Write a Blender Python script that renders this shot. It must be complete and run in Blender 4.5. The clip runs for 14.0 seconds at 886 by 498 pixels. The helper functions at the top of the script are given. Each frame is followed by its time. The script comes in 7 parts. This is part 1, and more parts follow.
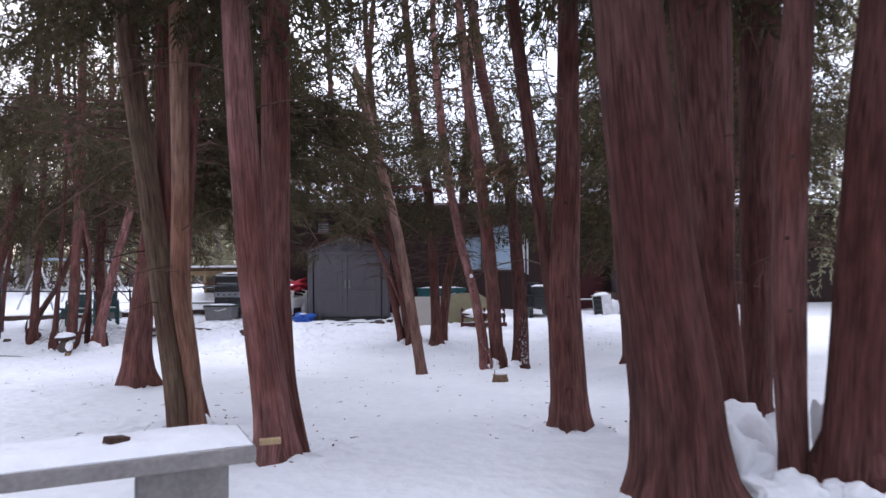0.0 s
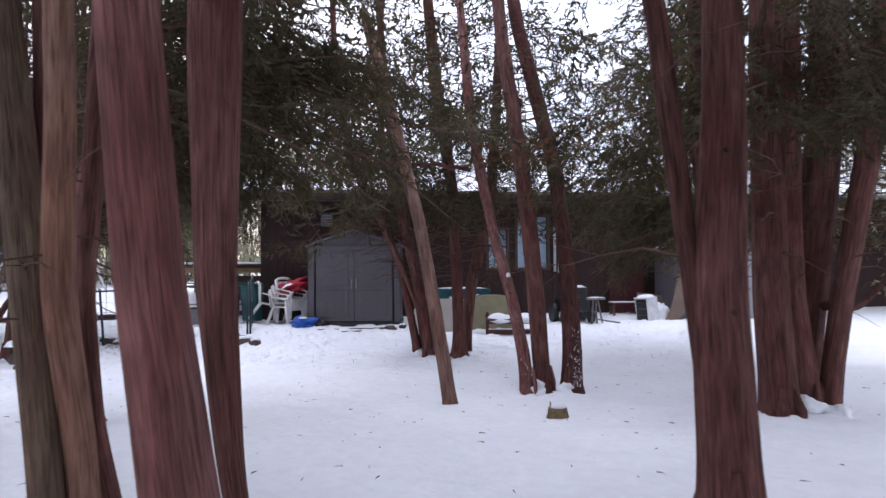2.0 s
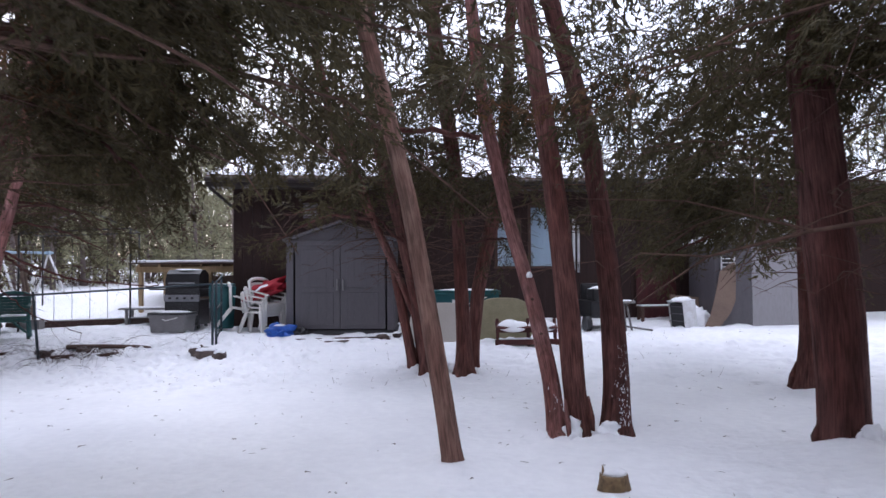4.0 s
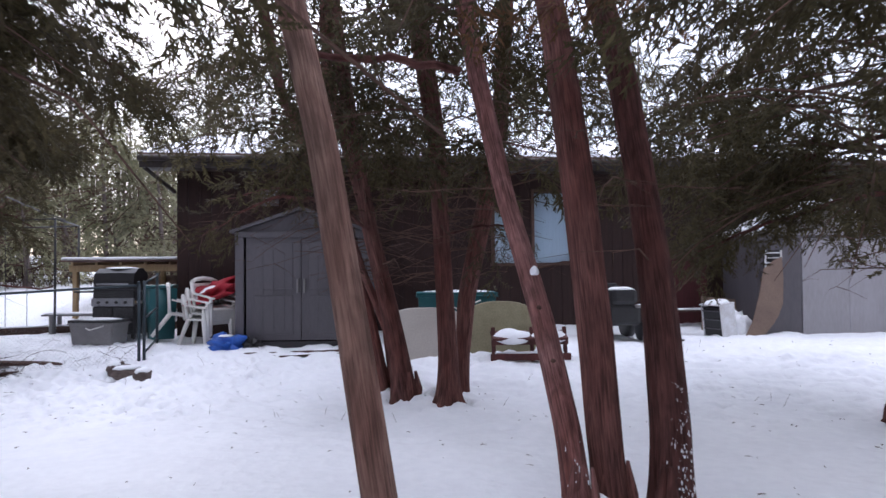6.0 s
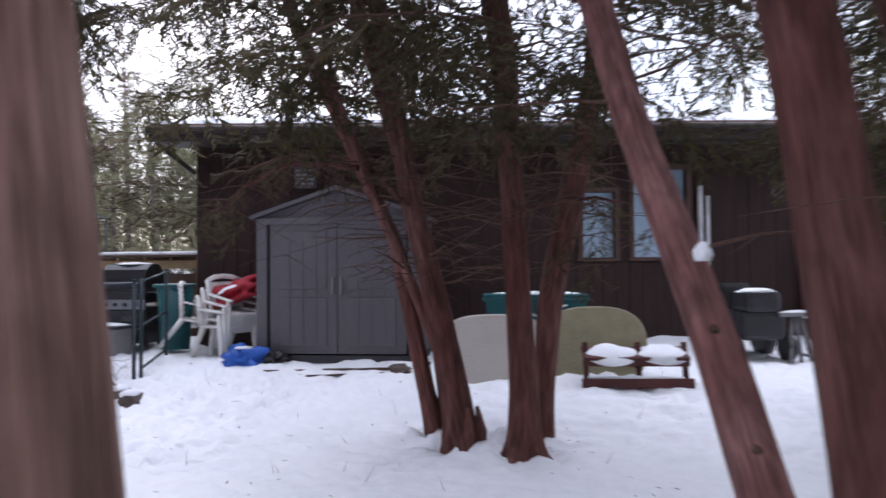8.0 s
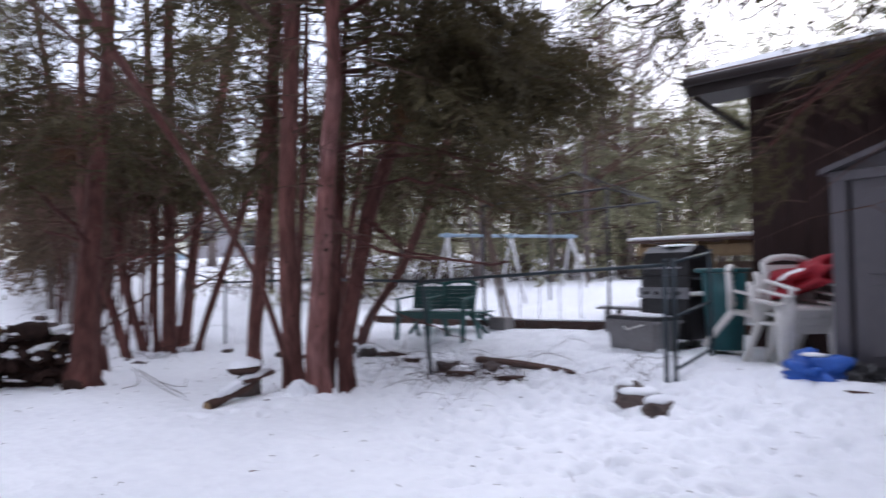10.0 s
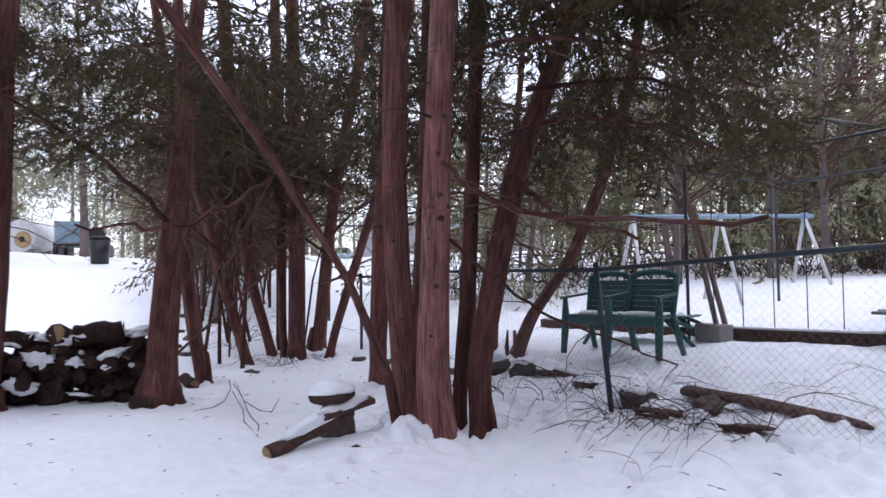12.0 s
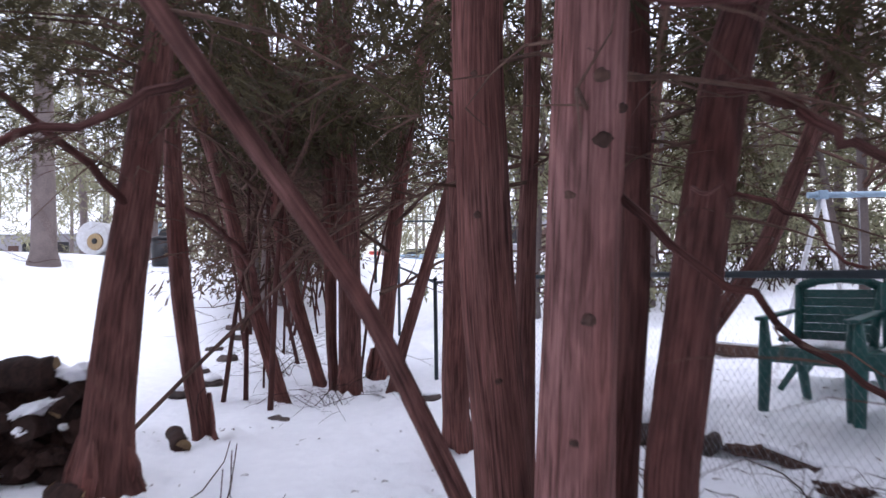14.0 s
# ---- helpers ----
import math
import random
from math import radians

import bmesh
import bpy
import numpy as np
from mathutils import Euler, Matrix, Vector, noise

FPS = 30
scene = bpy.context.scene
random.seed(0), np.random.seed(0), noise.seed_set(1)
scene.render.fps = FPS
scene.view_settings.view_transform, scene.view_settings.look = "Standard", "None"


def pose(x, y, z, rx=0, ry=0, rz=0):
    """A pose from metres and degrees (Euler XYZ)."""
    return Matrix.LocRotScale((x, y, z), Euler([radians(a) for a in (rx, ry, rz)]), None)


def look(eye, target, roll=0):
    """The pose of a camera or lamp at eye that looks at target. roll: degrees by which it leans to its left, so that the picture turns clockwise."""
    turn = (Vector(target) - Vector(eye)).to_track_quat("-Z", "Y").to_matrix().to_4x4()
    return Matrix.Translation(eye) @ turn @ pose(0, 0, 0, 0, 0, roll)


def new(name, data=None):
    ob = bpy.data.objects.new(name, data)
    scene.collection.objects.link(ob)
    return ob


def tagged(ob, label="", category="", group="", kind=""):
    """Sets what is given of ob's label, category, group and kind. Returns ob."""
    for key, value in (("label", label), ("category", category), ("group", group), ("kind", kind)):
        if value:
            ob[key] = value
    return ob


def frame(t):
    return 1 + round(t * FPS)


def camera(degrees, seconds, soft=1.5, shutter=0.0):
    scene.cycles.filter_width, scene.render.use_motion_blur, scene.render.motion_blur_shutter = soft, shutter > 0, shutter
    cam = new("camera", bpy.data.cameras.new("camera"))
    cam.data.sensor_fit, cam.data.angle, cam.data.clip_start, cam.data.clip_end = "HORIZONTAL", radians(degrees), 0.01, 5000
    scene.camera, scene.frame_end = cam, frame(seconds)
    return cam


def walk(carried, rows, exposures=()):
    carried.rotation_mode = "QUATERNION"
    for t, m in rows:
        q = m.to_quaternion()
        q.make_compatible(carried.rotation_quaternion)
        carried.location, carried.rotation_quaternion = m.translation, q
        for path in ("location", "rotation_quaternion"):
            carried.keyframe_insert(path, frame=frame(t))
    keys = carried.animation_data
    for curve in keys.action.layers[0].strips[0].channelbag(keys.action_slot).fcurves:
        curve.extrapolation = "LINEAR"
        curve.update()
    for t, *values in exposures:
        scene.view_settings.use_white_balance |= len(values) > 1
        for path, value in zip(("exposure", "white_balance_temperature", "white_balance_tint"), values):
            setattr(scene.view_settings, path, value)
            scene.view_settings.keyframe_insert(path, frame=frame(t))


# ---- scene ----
cam = camera(65.2, 14.0, 1.5, 0.5)
METRES, EYE, TILT, LEAN, TURN = 17.5, 1.35, 1.6, 0.5, 0.0
ROWS = [
    (0.0, 0.0, 0.0, 0.0, 0.0, 0.0, -0.0),
    (0.5, -0.0043, 0.034, -0.0013, 0.18, 0.01, -0.01),
    (1.0, -0.0082, 0.0689, -0.0033, 0.44, -0.02, -0.08),
    (1.5, -0.0128, 0.1054, -0.005, 0.56, -0.01, -0.12),
    (2.0, -0.0178, 0.1403, -0.0055, 0.64, -0.1, -0.21),
    (2.5, -0.0217, 0.1748, -0.0067, 0.69, -0.08, -0.27),
    (3.0, -0.0224, 0.2078, -0.008, 0.76, -0.11, -0.26),
    (5.5, -0.0046, 0.3818, -0.0148, 1.08, -0.24, 0.04),
    (6.0, -0.0031, 0.4177, -0.0174, 1.09, -0.19, 0.04),
    (6.5, -0.0028, 0.4545, -0.0203, 1.08, -0.05, 0.01),
    (7.0, -0.0026, 0.4911, -0.0229, 1.01, -0.13, -0.09),
    (7.2, -0.0026, 0.5054, -0.0237, 0.99, -0.14, -0.09),
    (9.3, -0.0174, 0.6366, -0.0338, 35.74, 0.5, 1.2),
    (9.5, -0.0216, 0.6467, -0.0359, 40.92, 0.55, 1.34),
    (10.0, -0.0393, 0.6704, -0.0418, 53.16, 0.68, 1.66),
    (10.5, -0.0656, 0.6939, -0.046, 64.85, 1.04, 1.83),
    (11.0, -0.0964, 0.718, -0.0488, 68.28, 1.2, 1.83),
    (11.5, -0.1288, 0.7405, -0.0505, 68.15, 1.19, 1.96),
    (12.0, -0.1629, 0.7617, -0.0528, 68.04, 1.23, 2.03),
    (12.5, -0.197, 0.7762, -0.0544, 72.72, 1.28, 2.26),
    (13.0, -0.2343, 0.7876, -0.0571, 75.1, 1.47, 2.21),
    (13.5, -0.275, 0.7992, -0.0583, 75.09, 1.6, 2.17),
    (14.0, -0.3173, 0.8116, -0.0528, 75.09, 1.59, 2.31),
]
walk(cam, [(t, pose(0, 0, EYE, TILT, LEAN, TURN) @ pose(METRES * x, METRES * y, METRES * z, 90 + pitch, roll, yaw)) for t, x, y, z, yaw, pitch, roll in ROWS],
     [(0.0, 0.36, 5900, 13), (3.0, 0.24, 5900, 13), (5.5, 0.22, 5900, 13), (6.5, 0.32, 5900, 13), (7.2, 0.38, 5900, 13), (9.5, 0.14, 5900, 13), (11.5, 0.12, 5900, 13), (12.5, 0.27, 5900, 13), (13.5, 0.38, 5900, 14), (14.0, 0.45, 5900, 15)])

CLOUD = 2.5

# ---------------------------------------------------------------- light
world = bpy.data.worlds.new("world")
scene.world = world
world.use_nodes = True
wn = world.node_tree.nodes
wl = world.node_tree.links
wn.clear()
sky = wn.new("ShaderNodeTexSky")
sky.sky_type = "NISHITA"
sky.sun_disc = False
sky.sun_elevation = radians(28)
sky.sun_rotation = radians(-25)
sky_bg = wn.new("ShaderNodeBackground")
sky_bg.inputs["Strength"].default_value = 0.06
cloud_bg = wn.new("ShaderNodeBackground")
cloud_tex = wn.new("ShaderNodeTexNoise")
cloud_tex.inputs["Scale"].default_value = 2.2
cloud_tex.inputs["Detail"].default_value = 6
cloud_ramp = wn.new("ShaderNodeValToRGB")
cloud_ramp.color_ramp.elements[0].position = 0.3
cloud_ramp.color_ramp.elements[0].color = (0.80, 0.80, 0.92, 1)
cloud_ramp.color_ramp.elements[1].position = 0.7
cloud_ramp.color_ramp.elements[1].color = (1.0, 0.97, 0.99, 1)
wl.new(cloud_tex.outputs["Fac"], cloud_ramp.inputs["Fac"])
wl.new(cloud_ramp.outputs["Color"], cloud_bg.inputs["Color"])
# an overcast sky: three times as bright overhead as at the horizon
up_co = wn.new("ShaderNodeTexCoord")
up_xyz = wn.new("ShaderNodeSeparateXYZ")
up_map = wn.new("ShaderNodeMapRange")
up_map.inputs["To Min"].default_value = CLOUD / 3
up_map.inputs["To Max"].default_value = CLOUD
wl.new(up_co.outputs["Generated"], up_xyz.inputs[0])
wl.new(up_xyz.outputs["Z"], up_map.inputs["Value"])
wl.new(up_map.outputs[0], cloud_bg.inputs["Strength"])
wadd = wn.new("ShaderNodeAddShader")
wout = wn.new("ShaderNodeOutputWorld")
wl.new(sky.outputs["Color"], sky_bg.inputs["Color"])
wl.new(sky_bg.outputs[0], wadd.inputs[0])
wl.new(cloud_bg.outputs[0], wadd.inputs[1])
wl.new(wadd.outputs[0], wout.inputs["Surface"])
sun_data = bpy.data.lights.new("sun", "SUN")
sun_data.energy = 0.6
sun_data.angle = radians(25)
sun_data.color = (1.0, 0.96, 0.93)
sun = new("sun", sun_data)
sun.matrix_world = look((0, 0, 30), (9, -20, 18))


# ---------------------------------------------------------------- materials
def mat(name, col, col2=None, rough=0.8, scale=6.0, stretch=(1, 1, 1), bump=0.2, dist=0.01, fine=40.0, metal=0.0, uv=False, island=0.0, objvar=0.0, spec=0.4):
    m = bpy.data.materials.new(name)
    m.use_nodes = True
    n, l = m.node_tree.nodes, m.node_tree.links
    b = n["Principled BSDF"]
    b.inputs["Roughness"].default_value = rough
    b.inputs["Metallic"].default_value = metal
    b.inputs["Specular IOR Level"].default_value = spec
    col2 = col2 or tuple(c * 0.75 for c in col)
    tc = n.new("ShaderNodeTexCoord")
    mp = n.new("ShaderNodeMapping")
    mp.inputs["Scale"].default_value = stretch
    l.new(tc.outputs["UV" if uv else "Object"], mp.inputs["Vector"])
    t1 = n.new("ShaderNodeTexNoise")
    t1.inputs["Scale"].default_value = scale
    t1.inputs["Detail"].default_value = 5
    t2 = n.new("ShaderNodeTexNoise")
    t2.inputs["Scale"].default_value = fine
    t2.inputs["Detail"].default_value = 4
    l.new(mp.outputs[0], t1.inputs["Vector"])
    l.new(mp.outputs[0], t2.inputs["Vector"])
    mixf = n.new("ShaderNodeMath")
    mixf.operation = "MULTIPLY_ADD"
    mixf.inputs[1].default_value = 0.55
    l.new(t1.outputs["Fac"], mixf.inputs[0])
    half = n.new("ShaderNodeMath")
    half.operation = "MULTIPLY"
    half.inputs[1].default_value = 0.45
    l.new(t2.outputs["Fac"], half.inputs[0])
    l.new(half.outputs[0], mixf.inputs[2])
    ramp = n.new("ShaderNodeValToRGB")
    ramp.color_ramp.elements[0].position = 0.34
    ramp.color_ramp.elements[0].color = (*col2, 1)
    ramp.color_ramp.elements[1].position = 0.66
    ramp.color_ramp.elements[1].color = (*col, 1)
    l.new(mixf.outputs[0], ramp.inputs["Fac"])
    out = ramp.outputs["Color"]
    for amount, node, sock in ((island, "ShaderNodeNewGeometry", "Random Per Island"), (objvar, "ShaderNodeObjectInfo", "Random")):
        if amount:
            src = n.new(node)
            mr = n.new("ShaderNodeMapRange")
            mr.inputs["To Min"].default_value = 1 - amount
            mr.inputs["To Max"].default_value = 1 + amount
            l.new(src.outputs[sock], mr.inputs["Value"])
            hs = n.new("ShaderNodeHueSaturation")
            l.new(mr.outputs[0], hs.inputs["Value"])
            l.new(out, hs.inputs["Color"])
            out = hs.outputs["Color"]
    l.new(out, b.inputs["Base Color"])
    if bump:
        bp = n.new("ShaderNodeBump")
        bp.inputs["Strength"].default_value = bump
        bp.inputs["Distance"].default_value = dist
        l.new(mixf.outputs[0], bp.inputs["Height"])
        l.new(bp.outputs[0], b.inputs["Normal"])
    return m


def let_through(m, share):
    """Thin leaves pass on part of the light that falls on their far side."""
    n, l = m.node_tree.nodes, m.node_tree.links
    b = n["Principled BSDF"]
    src = b.inputs["Base Color"].links[0].from_socket
    t = n.new("ShaderNodeBsdfTranslucent")
    mix = n.new("ShaderNodeMixShader")
    mix.inputs["Fac"].default_value = share
    l.new(src, t.inputs["Color"])
    l.new(b.outputs[0], mix.inputs[1])
    l.new(t.outputs[0], mix.inputs[2])
    l.new(mix.outputs[0], n["Material Output"].inputs["Surface"])
    return m


def bark(name, red, grey, dark):
    """Stringy bark: long strips and fibres along the stem, in patches of two tints."""
    m = bpy.data.materials.new(name)
    m.use_nodes = True
    n, l = m.node_tree.nodes, m.node_tree.links
    b = n["Principled BSDF"]
    b.inputs["Roughness"].default_value = 0.9
    b.inputs["Specular IOR Level"].default_value = 0.2
    tc = n.new("ShaderNodeTexCoord")

    def layer(stretch, detail, coords="UV"):
        mp = n.new("ShaderNodeMapping")
        mp.inputs["Scale"].default_value = stretch
        l.new(tc.outputs[coords], mp.inputs["Vector"])
        t = n.new("ShaderNodeTexNoise")
        t.inputs["Scale"].default_value = 1.0
        t.inputs["Detail"].default_value = detail
        t.inputs["Distortion"].default_value = 0.6
        l.new(mp.outputs[0], t.inputs["Vector"])
        return t.outputs["Fac"]

    def calc(op, x, y):
        k = n.new("ShaderNodeMath")
        k.operation = op
        for i, v in enumerate((x, y)):
            if isinstance(v, float):
                k.inputs[i].default_value = v
            else:
                l.new(v, k.inputs[i])
        return k.outputs[0]

    strips, fibres, patches = layer((24, 2.2, 1), 6), layer((110, 4.0, 1), 8), layer((1.6, 1.6, 0.8), 5, "Object")
    height = calc("ADD", calc("MULTIPLY", strips, 0.36), calc("MULTIPLY", fibres, 0.64))
    tint = n.new("ShaderNodeValToRGB")
    tint.color_ramp.elements[0].position, tint.color_ramp.elements[0].color = 0.36, (*red, 1)
    tint.color_ramp.elements[1].position, tint.color_ramp.elements[1].color = 0.62, (*grey, 1)
    l.new(patches, tint.inputs["Fac"])
    ramp = n.new("ShaderNodeValToRGB")
    ramp.color_ramp.elements[0].position, ramp.color_ramp.elements[0].color = 0.33, (0, 0, 0, 1)
    ramp.color_ramp.elements[1].position, ramp.color_ramp.elements[1].color = 0.60, (1, 1, 1, 1)
    l.new(height, ramp.inputs["Fac"])
    mix = n.new("ShaderNodeMixRGB")
    mix.inputs["Color1"].default_value = (*dark, 1)
    l.new(ramp.outputs["Color"], mix.inputs["Fac"])
    l.new(tint.outputs["Color"], mix.inputs["Color2"])
    info = n.new("ShaderNodeObjectInfo")
    mr = n.new("ShaderNodeMapRange")
    mr.inputs["To Min"].default_value, mr.inputs["To Max"].default_value = 0.8, 1.2
    l.new(info.outputs["Random"], mr.inputs["Value"])
    hs = n.new("ShaderNodeHueSaturation")
    blotch = n.new("ShaderNodeMapRange")
    blotch.inputs["From Min"].default_value, blotch.inputs["From Max"].default_value = 0.3, 0.7
    blotch.inputs["To Min"].default_value, blotch.inputs["To Max"].default_value = 0.68, 1.32
    l.new(layer((11, 11, 3.5), 5, "Object"), blotch.inputs["Value"])
    l.new(calc("MULTIPLY", mr.outputs[0], blotch.outputs[0]), hs.inputs["Value"])
    l.new(mix.outputs[0], hs.inputs["Color"])
    l.new(hs.outputs[0], b.inputs["Base Color"])
    bp = n.new("ShaderNodeBump")
    bp.inputs["Strength"].default_value = 0.9
    bp.inputs["Distance"].default_value = 0.028
    l.new(height, bp.inputs["Height"])
    l.new(bp.outputs[0], b.inputs["Normal"])
    return m


M_BARK = bark("cedar_bark", (0.101, 0.037, 0.031), (0.138, 0.066, 0.058), (0.031, 0.011, 0.009))
M_BARK_GREY = bark("greyed_cedar_bark", (0.198, 0.078, 0.065), (0.318, 0.166, 0.154), (0.060, 0.024, 0.021))
M_BARK_RUST = bark("rusty_cedar_bark", (0.145, 0.054, 0.044), (0.209, 0.103, 0.089), (0.044, 0.017, 0.014))
M_BARK_PALE = bark("stripped_wood", (0.30, 0.150, 0.100), (0.36, 0.225, 0.165), (0.13, 0.062, 0.045))
M_BARK_MOSS = bark("mossy_bark", (0.175, 0.092, 0.066), (0.185, 0.150, 0.095), (0.058, 0.030, 0.024))
M_BARK_SNAG = bark("weathered_dead_bark", (0.215, 0.105, 0.082), (0.290, 0.190, 0.150), (0.085, 0.044, 0.035))
M_VINE = mat("dark_cane", (0.075, 0.042, 0.034), (0.035, 0.020, 0.017), 0.9, 8.0, bump=0, spec=0.15)
M_TWIG = mat("dead_twig", (0.15, 0.09, 0.07), (0.06, 0.038, 0.03), 0.95, 8.0, bump=0, spec=0.1)
M_LEAF = let_through(mat("cedar_leaf", (0.090, 0.076, 0.035), (0.046, 0.034, 0.018), 0.75, 0.9, bump=0, fine=3.0, island=0.35, spec=0.25), 0.3)
M_LEAF_DRY = mat("dry_cedar_leaf", (0.16, 0.085, 0.04), (0.08, 0.045, 0.025), 0.85, 1.5, bump=0, island=0.3, spec=0.15)
M_SNOW = mat("snow", (0.90, 0.91, 0.93), (0.80, 0.81, 0.84), 0.65, 0.7, (1, 1, 1), 0.8, 0.05, 9.0, spec=0.3)
M_SIDING = mat("dark_siding", (0.037, 0.0165, 0.0135), (0.019, 0.009, 0.008), 0.8, 3.0, (6, 6, 0.6), 0.4, 0.01, 30)
M_FASCIA = mat("fascia_paint", (0.045, 0.034, 0.032), (0.028, 0.021, 0.02), 0.6, 4.0)
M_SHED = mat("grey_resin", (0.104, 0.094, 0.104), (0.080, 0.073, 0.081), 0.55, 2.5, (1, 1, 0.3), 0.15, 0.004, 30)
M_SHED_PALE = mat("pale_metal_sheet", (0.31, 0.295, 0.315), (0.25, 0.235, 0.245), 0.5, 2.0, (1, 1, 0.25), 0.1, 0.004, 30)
M_WHITE = mat("white_plastic", (0.74, 0.72, 0.70), (0.60, 0.58, 0.55), 0.45, 3.0, bump=0.05)
M_RED = mat("red_fabric", (0.42, 0.014, 0.03), (0.22, 0.008, 0.018), 0.6, 5.0, bump=0.3)
M_BLUE = mat("blue_tarp", (0.03, 0.12, 0.48), (0.015, 0.06, 0.28), 0.45, 4.0, bump=0.5, dist=0.02)
M_BLACK = mat("black_enamel", (0.025, 0.024, 0.026), (0.015, 0.014, 0.015), 0.4, 5.0, bump=0.1)
M_STEEL = mat("dull_steel", (0.32, 0.32, 0.34), (0.20, 0.20, 0.21), 0.4, 6.0, metal=0.7, bump=0.1)
M_GREEN = mat("green_plastic", (0.012, 0.085, 0.075), (0.008, 0.055, 0.05), 0.4, 3.0, bump=0.05, objvar=0.15)
M_TEAL = mat("teal_plastic", (0.02, 0.105, 0.115), (0.014, 0.07, 0.078), 0.45, 3.0, bump=0.05)
M_GREY_TUB = mat("grey_tote_plastic", (0.21, 0.20, 0.20), (0.15, 0.14, 0.14), 0.5, 4.0, bump=0.1)
M_POST = mat("green_fence_paint", (0.032, 0.046, 0.056), (0.02, 0.028, 0.034), 0.5, 8.0, bump=0.1, metal=0.2)
M_WIRE = mat("galvanised_wire", (0.30, 0.31, 0.33), (0.20, 0.20, 0.21), 0.5, 8.0, bump=0, metal=0.5)
M_DARK_METAL = mat("dark_tube", (0.035, 0.033, 0.036), (0.02, 0.018, 0.02), 0.5, 8.0, bump=0)
M_LOG = mat("weathered_log", (0.12, 0.07, 0.055), (0.045, 0.028, 0.024), 0.95, 5.0, (3, 3, 1), 0.8, 0.02, 25, objvar=0.3, spec=0.15)
M_WET_LOG = mat("wet_dark_log", (0.060, 0.033, 0.026), (0.016, 0.010, 0.009), 0.9, 6.0, (3, 3, 1), 0.9, 0.02, 25, objvar=0.45, spec=0.2)
M_CUT = mat("cut_wood_end", (0.30, 0.20, 0.10), (0.13, 0.085, 0.05), 0.85, 14.0, bump=0.3, objvar=0.3)
M_ROCK = mat("field_stone", (0.115, 0.085, 0.075), (0.05, 0.038, 0.034), 0.9, 5.0, bump=0.8, dist=0.03, fine=18, objvar=0.3)
M_CONCRETE = mat("old_concrete", (0.30, 0.28, 0.27), (0.19, 0.175, 0.17), 0.9, 5.0, bump=0.5, dist=0.008, fine=45)
M_TIMBER = mat("yellow_timber", (0.45, 0.33, 0.18), (0.30, 0.20, 0.11), 0.75, 4.0, (8, 8, 1), 0.3, 0.005, 30)
M_RED_BIN = mat("red_plastic", (0.55, 0.07, 0.05), (0.42, 0.05, 0.04), 0.5, 4.0, bump=0.05)
# mid conifers: haze painted in, leaf colour paler than the near cedars
M_MIDLEAF_HAZY = let_through(mat("hazy_mid_conifer", (0.29, 0.28, 0.165), (0.17, 0.165, 0.10), 0.9, 0.5, bump=0, fine=1.6, island=0.35), 0.35)
M_PAINT_BLUE = mat("pale_blue_paint", (0.33, 0.45, 0.55), (0.22, 0.30, 0.38), 0.5, 6.0, bump=0.1)
M_PAINT_WHITE = mat("chalky_white_paint", (0.68, 0.69, 0.72), (0.48, 0.46, 0.45), 0.6, 6.0, bump=0.1)
M_TAN = mat("tan_board", (0.22, 0.155, 0.12), (0.15, 0.105, 0.085), 0.85, 3.0, bump=0.2)
M_OLIVE = mat("olive_plastic", (0.34, 0.30, 0.19), (0.22, 0.20, 0.12), 0.6, 5.0, bump=0.3)
M_BEIGE = mat("beige_plastic", (0.52, 0.48, 0.43), (0.43, 0.39, 0.35), 0.5, 2.5, bump=0.08)
M_BROWN = mat("brown_stain", (0.11, 0.06, 0.045), (0.06, 0.035, 0.03), 0.75, 5.0, bump=0.2)
M_REDWOOD = mat("dark_red_stain", (0.12, 0.035, 0.03), (0.06, 0.02, 0.018), 0.7, 5.0, bump=0.2)
M_CURTAIN = mat("pale_curtain", (0.52, 0.60, 0.66), (0.44, 0.52, 0.59), 0.9, 3.0, (12, 12, 0.5), 0.3, 0.01, 20)
M_FARBARK = mat("far_bark", (0.17, 0.135, 0.125), (0.10, 0.08, 0.075), 0.95, 3.0, bump=0, island=0.3)
M_GREYBARK = mat("grey_bark", (0.27, 0.22, 0.21), (0.14, 0.11, 0.105), 0.95, 4.0, bump=0.2, island=0.3)
# far leaves carry painted haze, their base colour lifted for distance
M_FARLEAF_HAZY = let_through(mat("far_conifer", (0.29, 0.28, 0.175), (0.18, 0.172, 0.11), 0.9, 0.4, bump=0, fine=1.2, island=0.35), 0.4)
M_HEDGE = let_through(mat("brown_hedge", (0.16, 0.11, 0.075), (0.07, 0.055, 0.035), 0.95, 0.8, bump=0, fine=2.0, island=0.35), 0.35)


def glass(name):
    m = bpy.data.materials.new(name)
    m.use_nodes = True
    b = m.node_tree.nodes["Principled BSDF"]
    b.inputs["Base Color"].default_value = (0.9, 0.95, 1, 1)
    b.inputs["Roughness"].default_value = 0.03
    b.inputs["Transmission Weight"].default_value = 1
    b.inputs["IOR"].default_value = 1.1
    return m


M_GLASS = glass("window_glass")


# ---------------------------------------------------------------- mesh helpers
def part(name, bm, material, parent=None, label=""):
    me = bpy.data.meshes.new(name)
    if isinstance(bm, bmesh.types.BMesh):
        bm.to_mesh(me)
        bm.free()
    else:
        v, f = bm
        me.from_pydata(v, [], f)
    me.materials.append(material)
    ob = new(name, me)
    if parent:
        ob.parent = parent
    if label:
        ob["label"] = label
    return ob


def smooth(ob):
    ob.data.polygons.foreach_set("use_smooth", [True] * len(ob.data.polygons))
    return ob


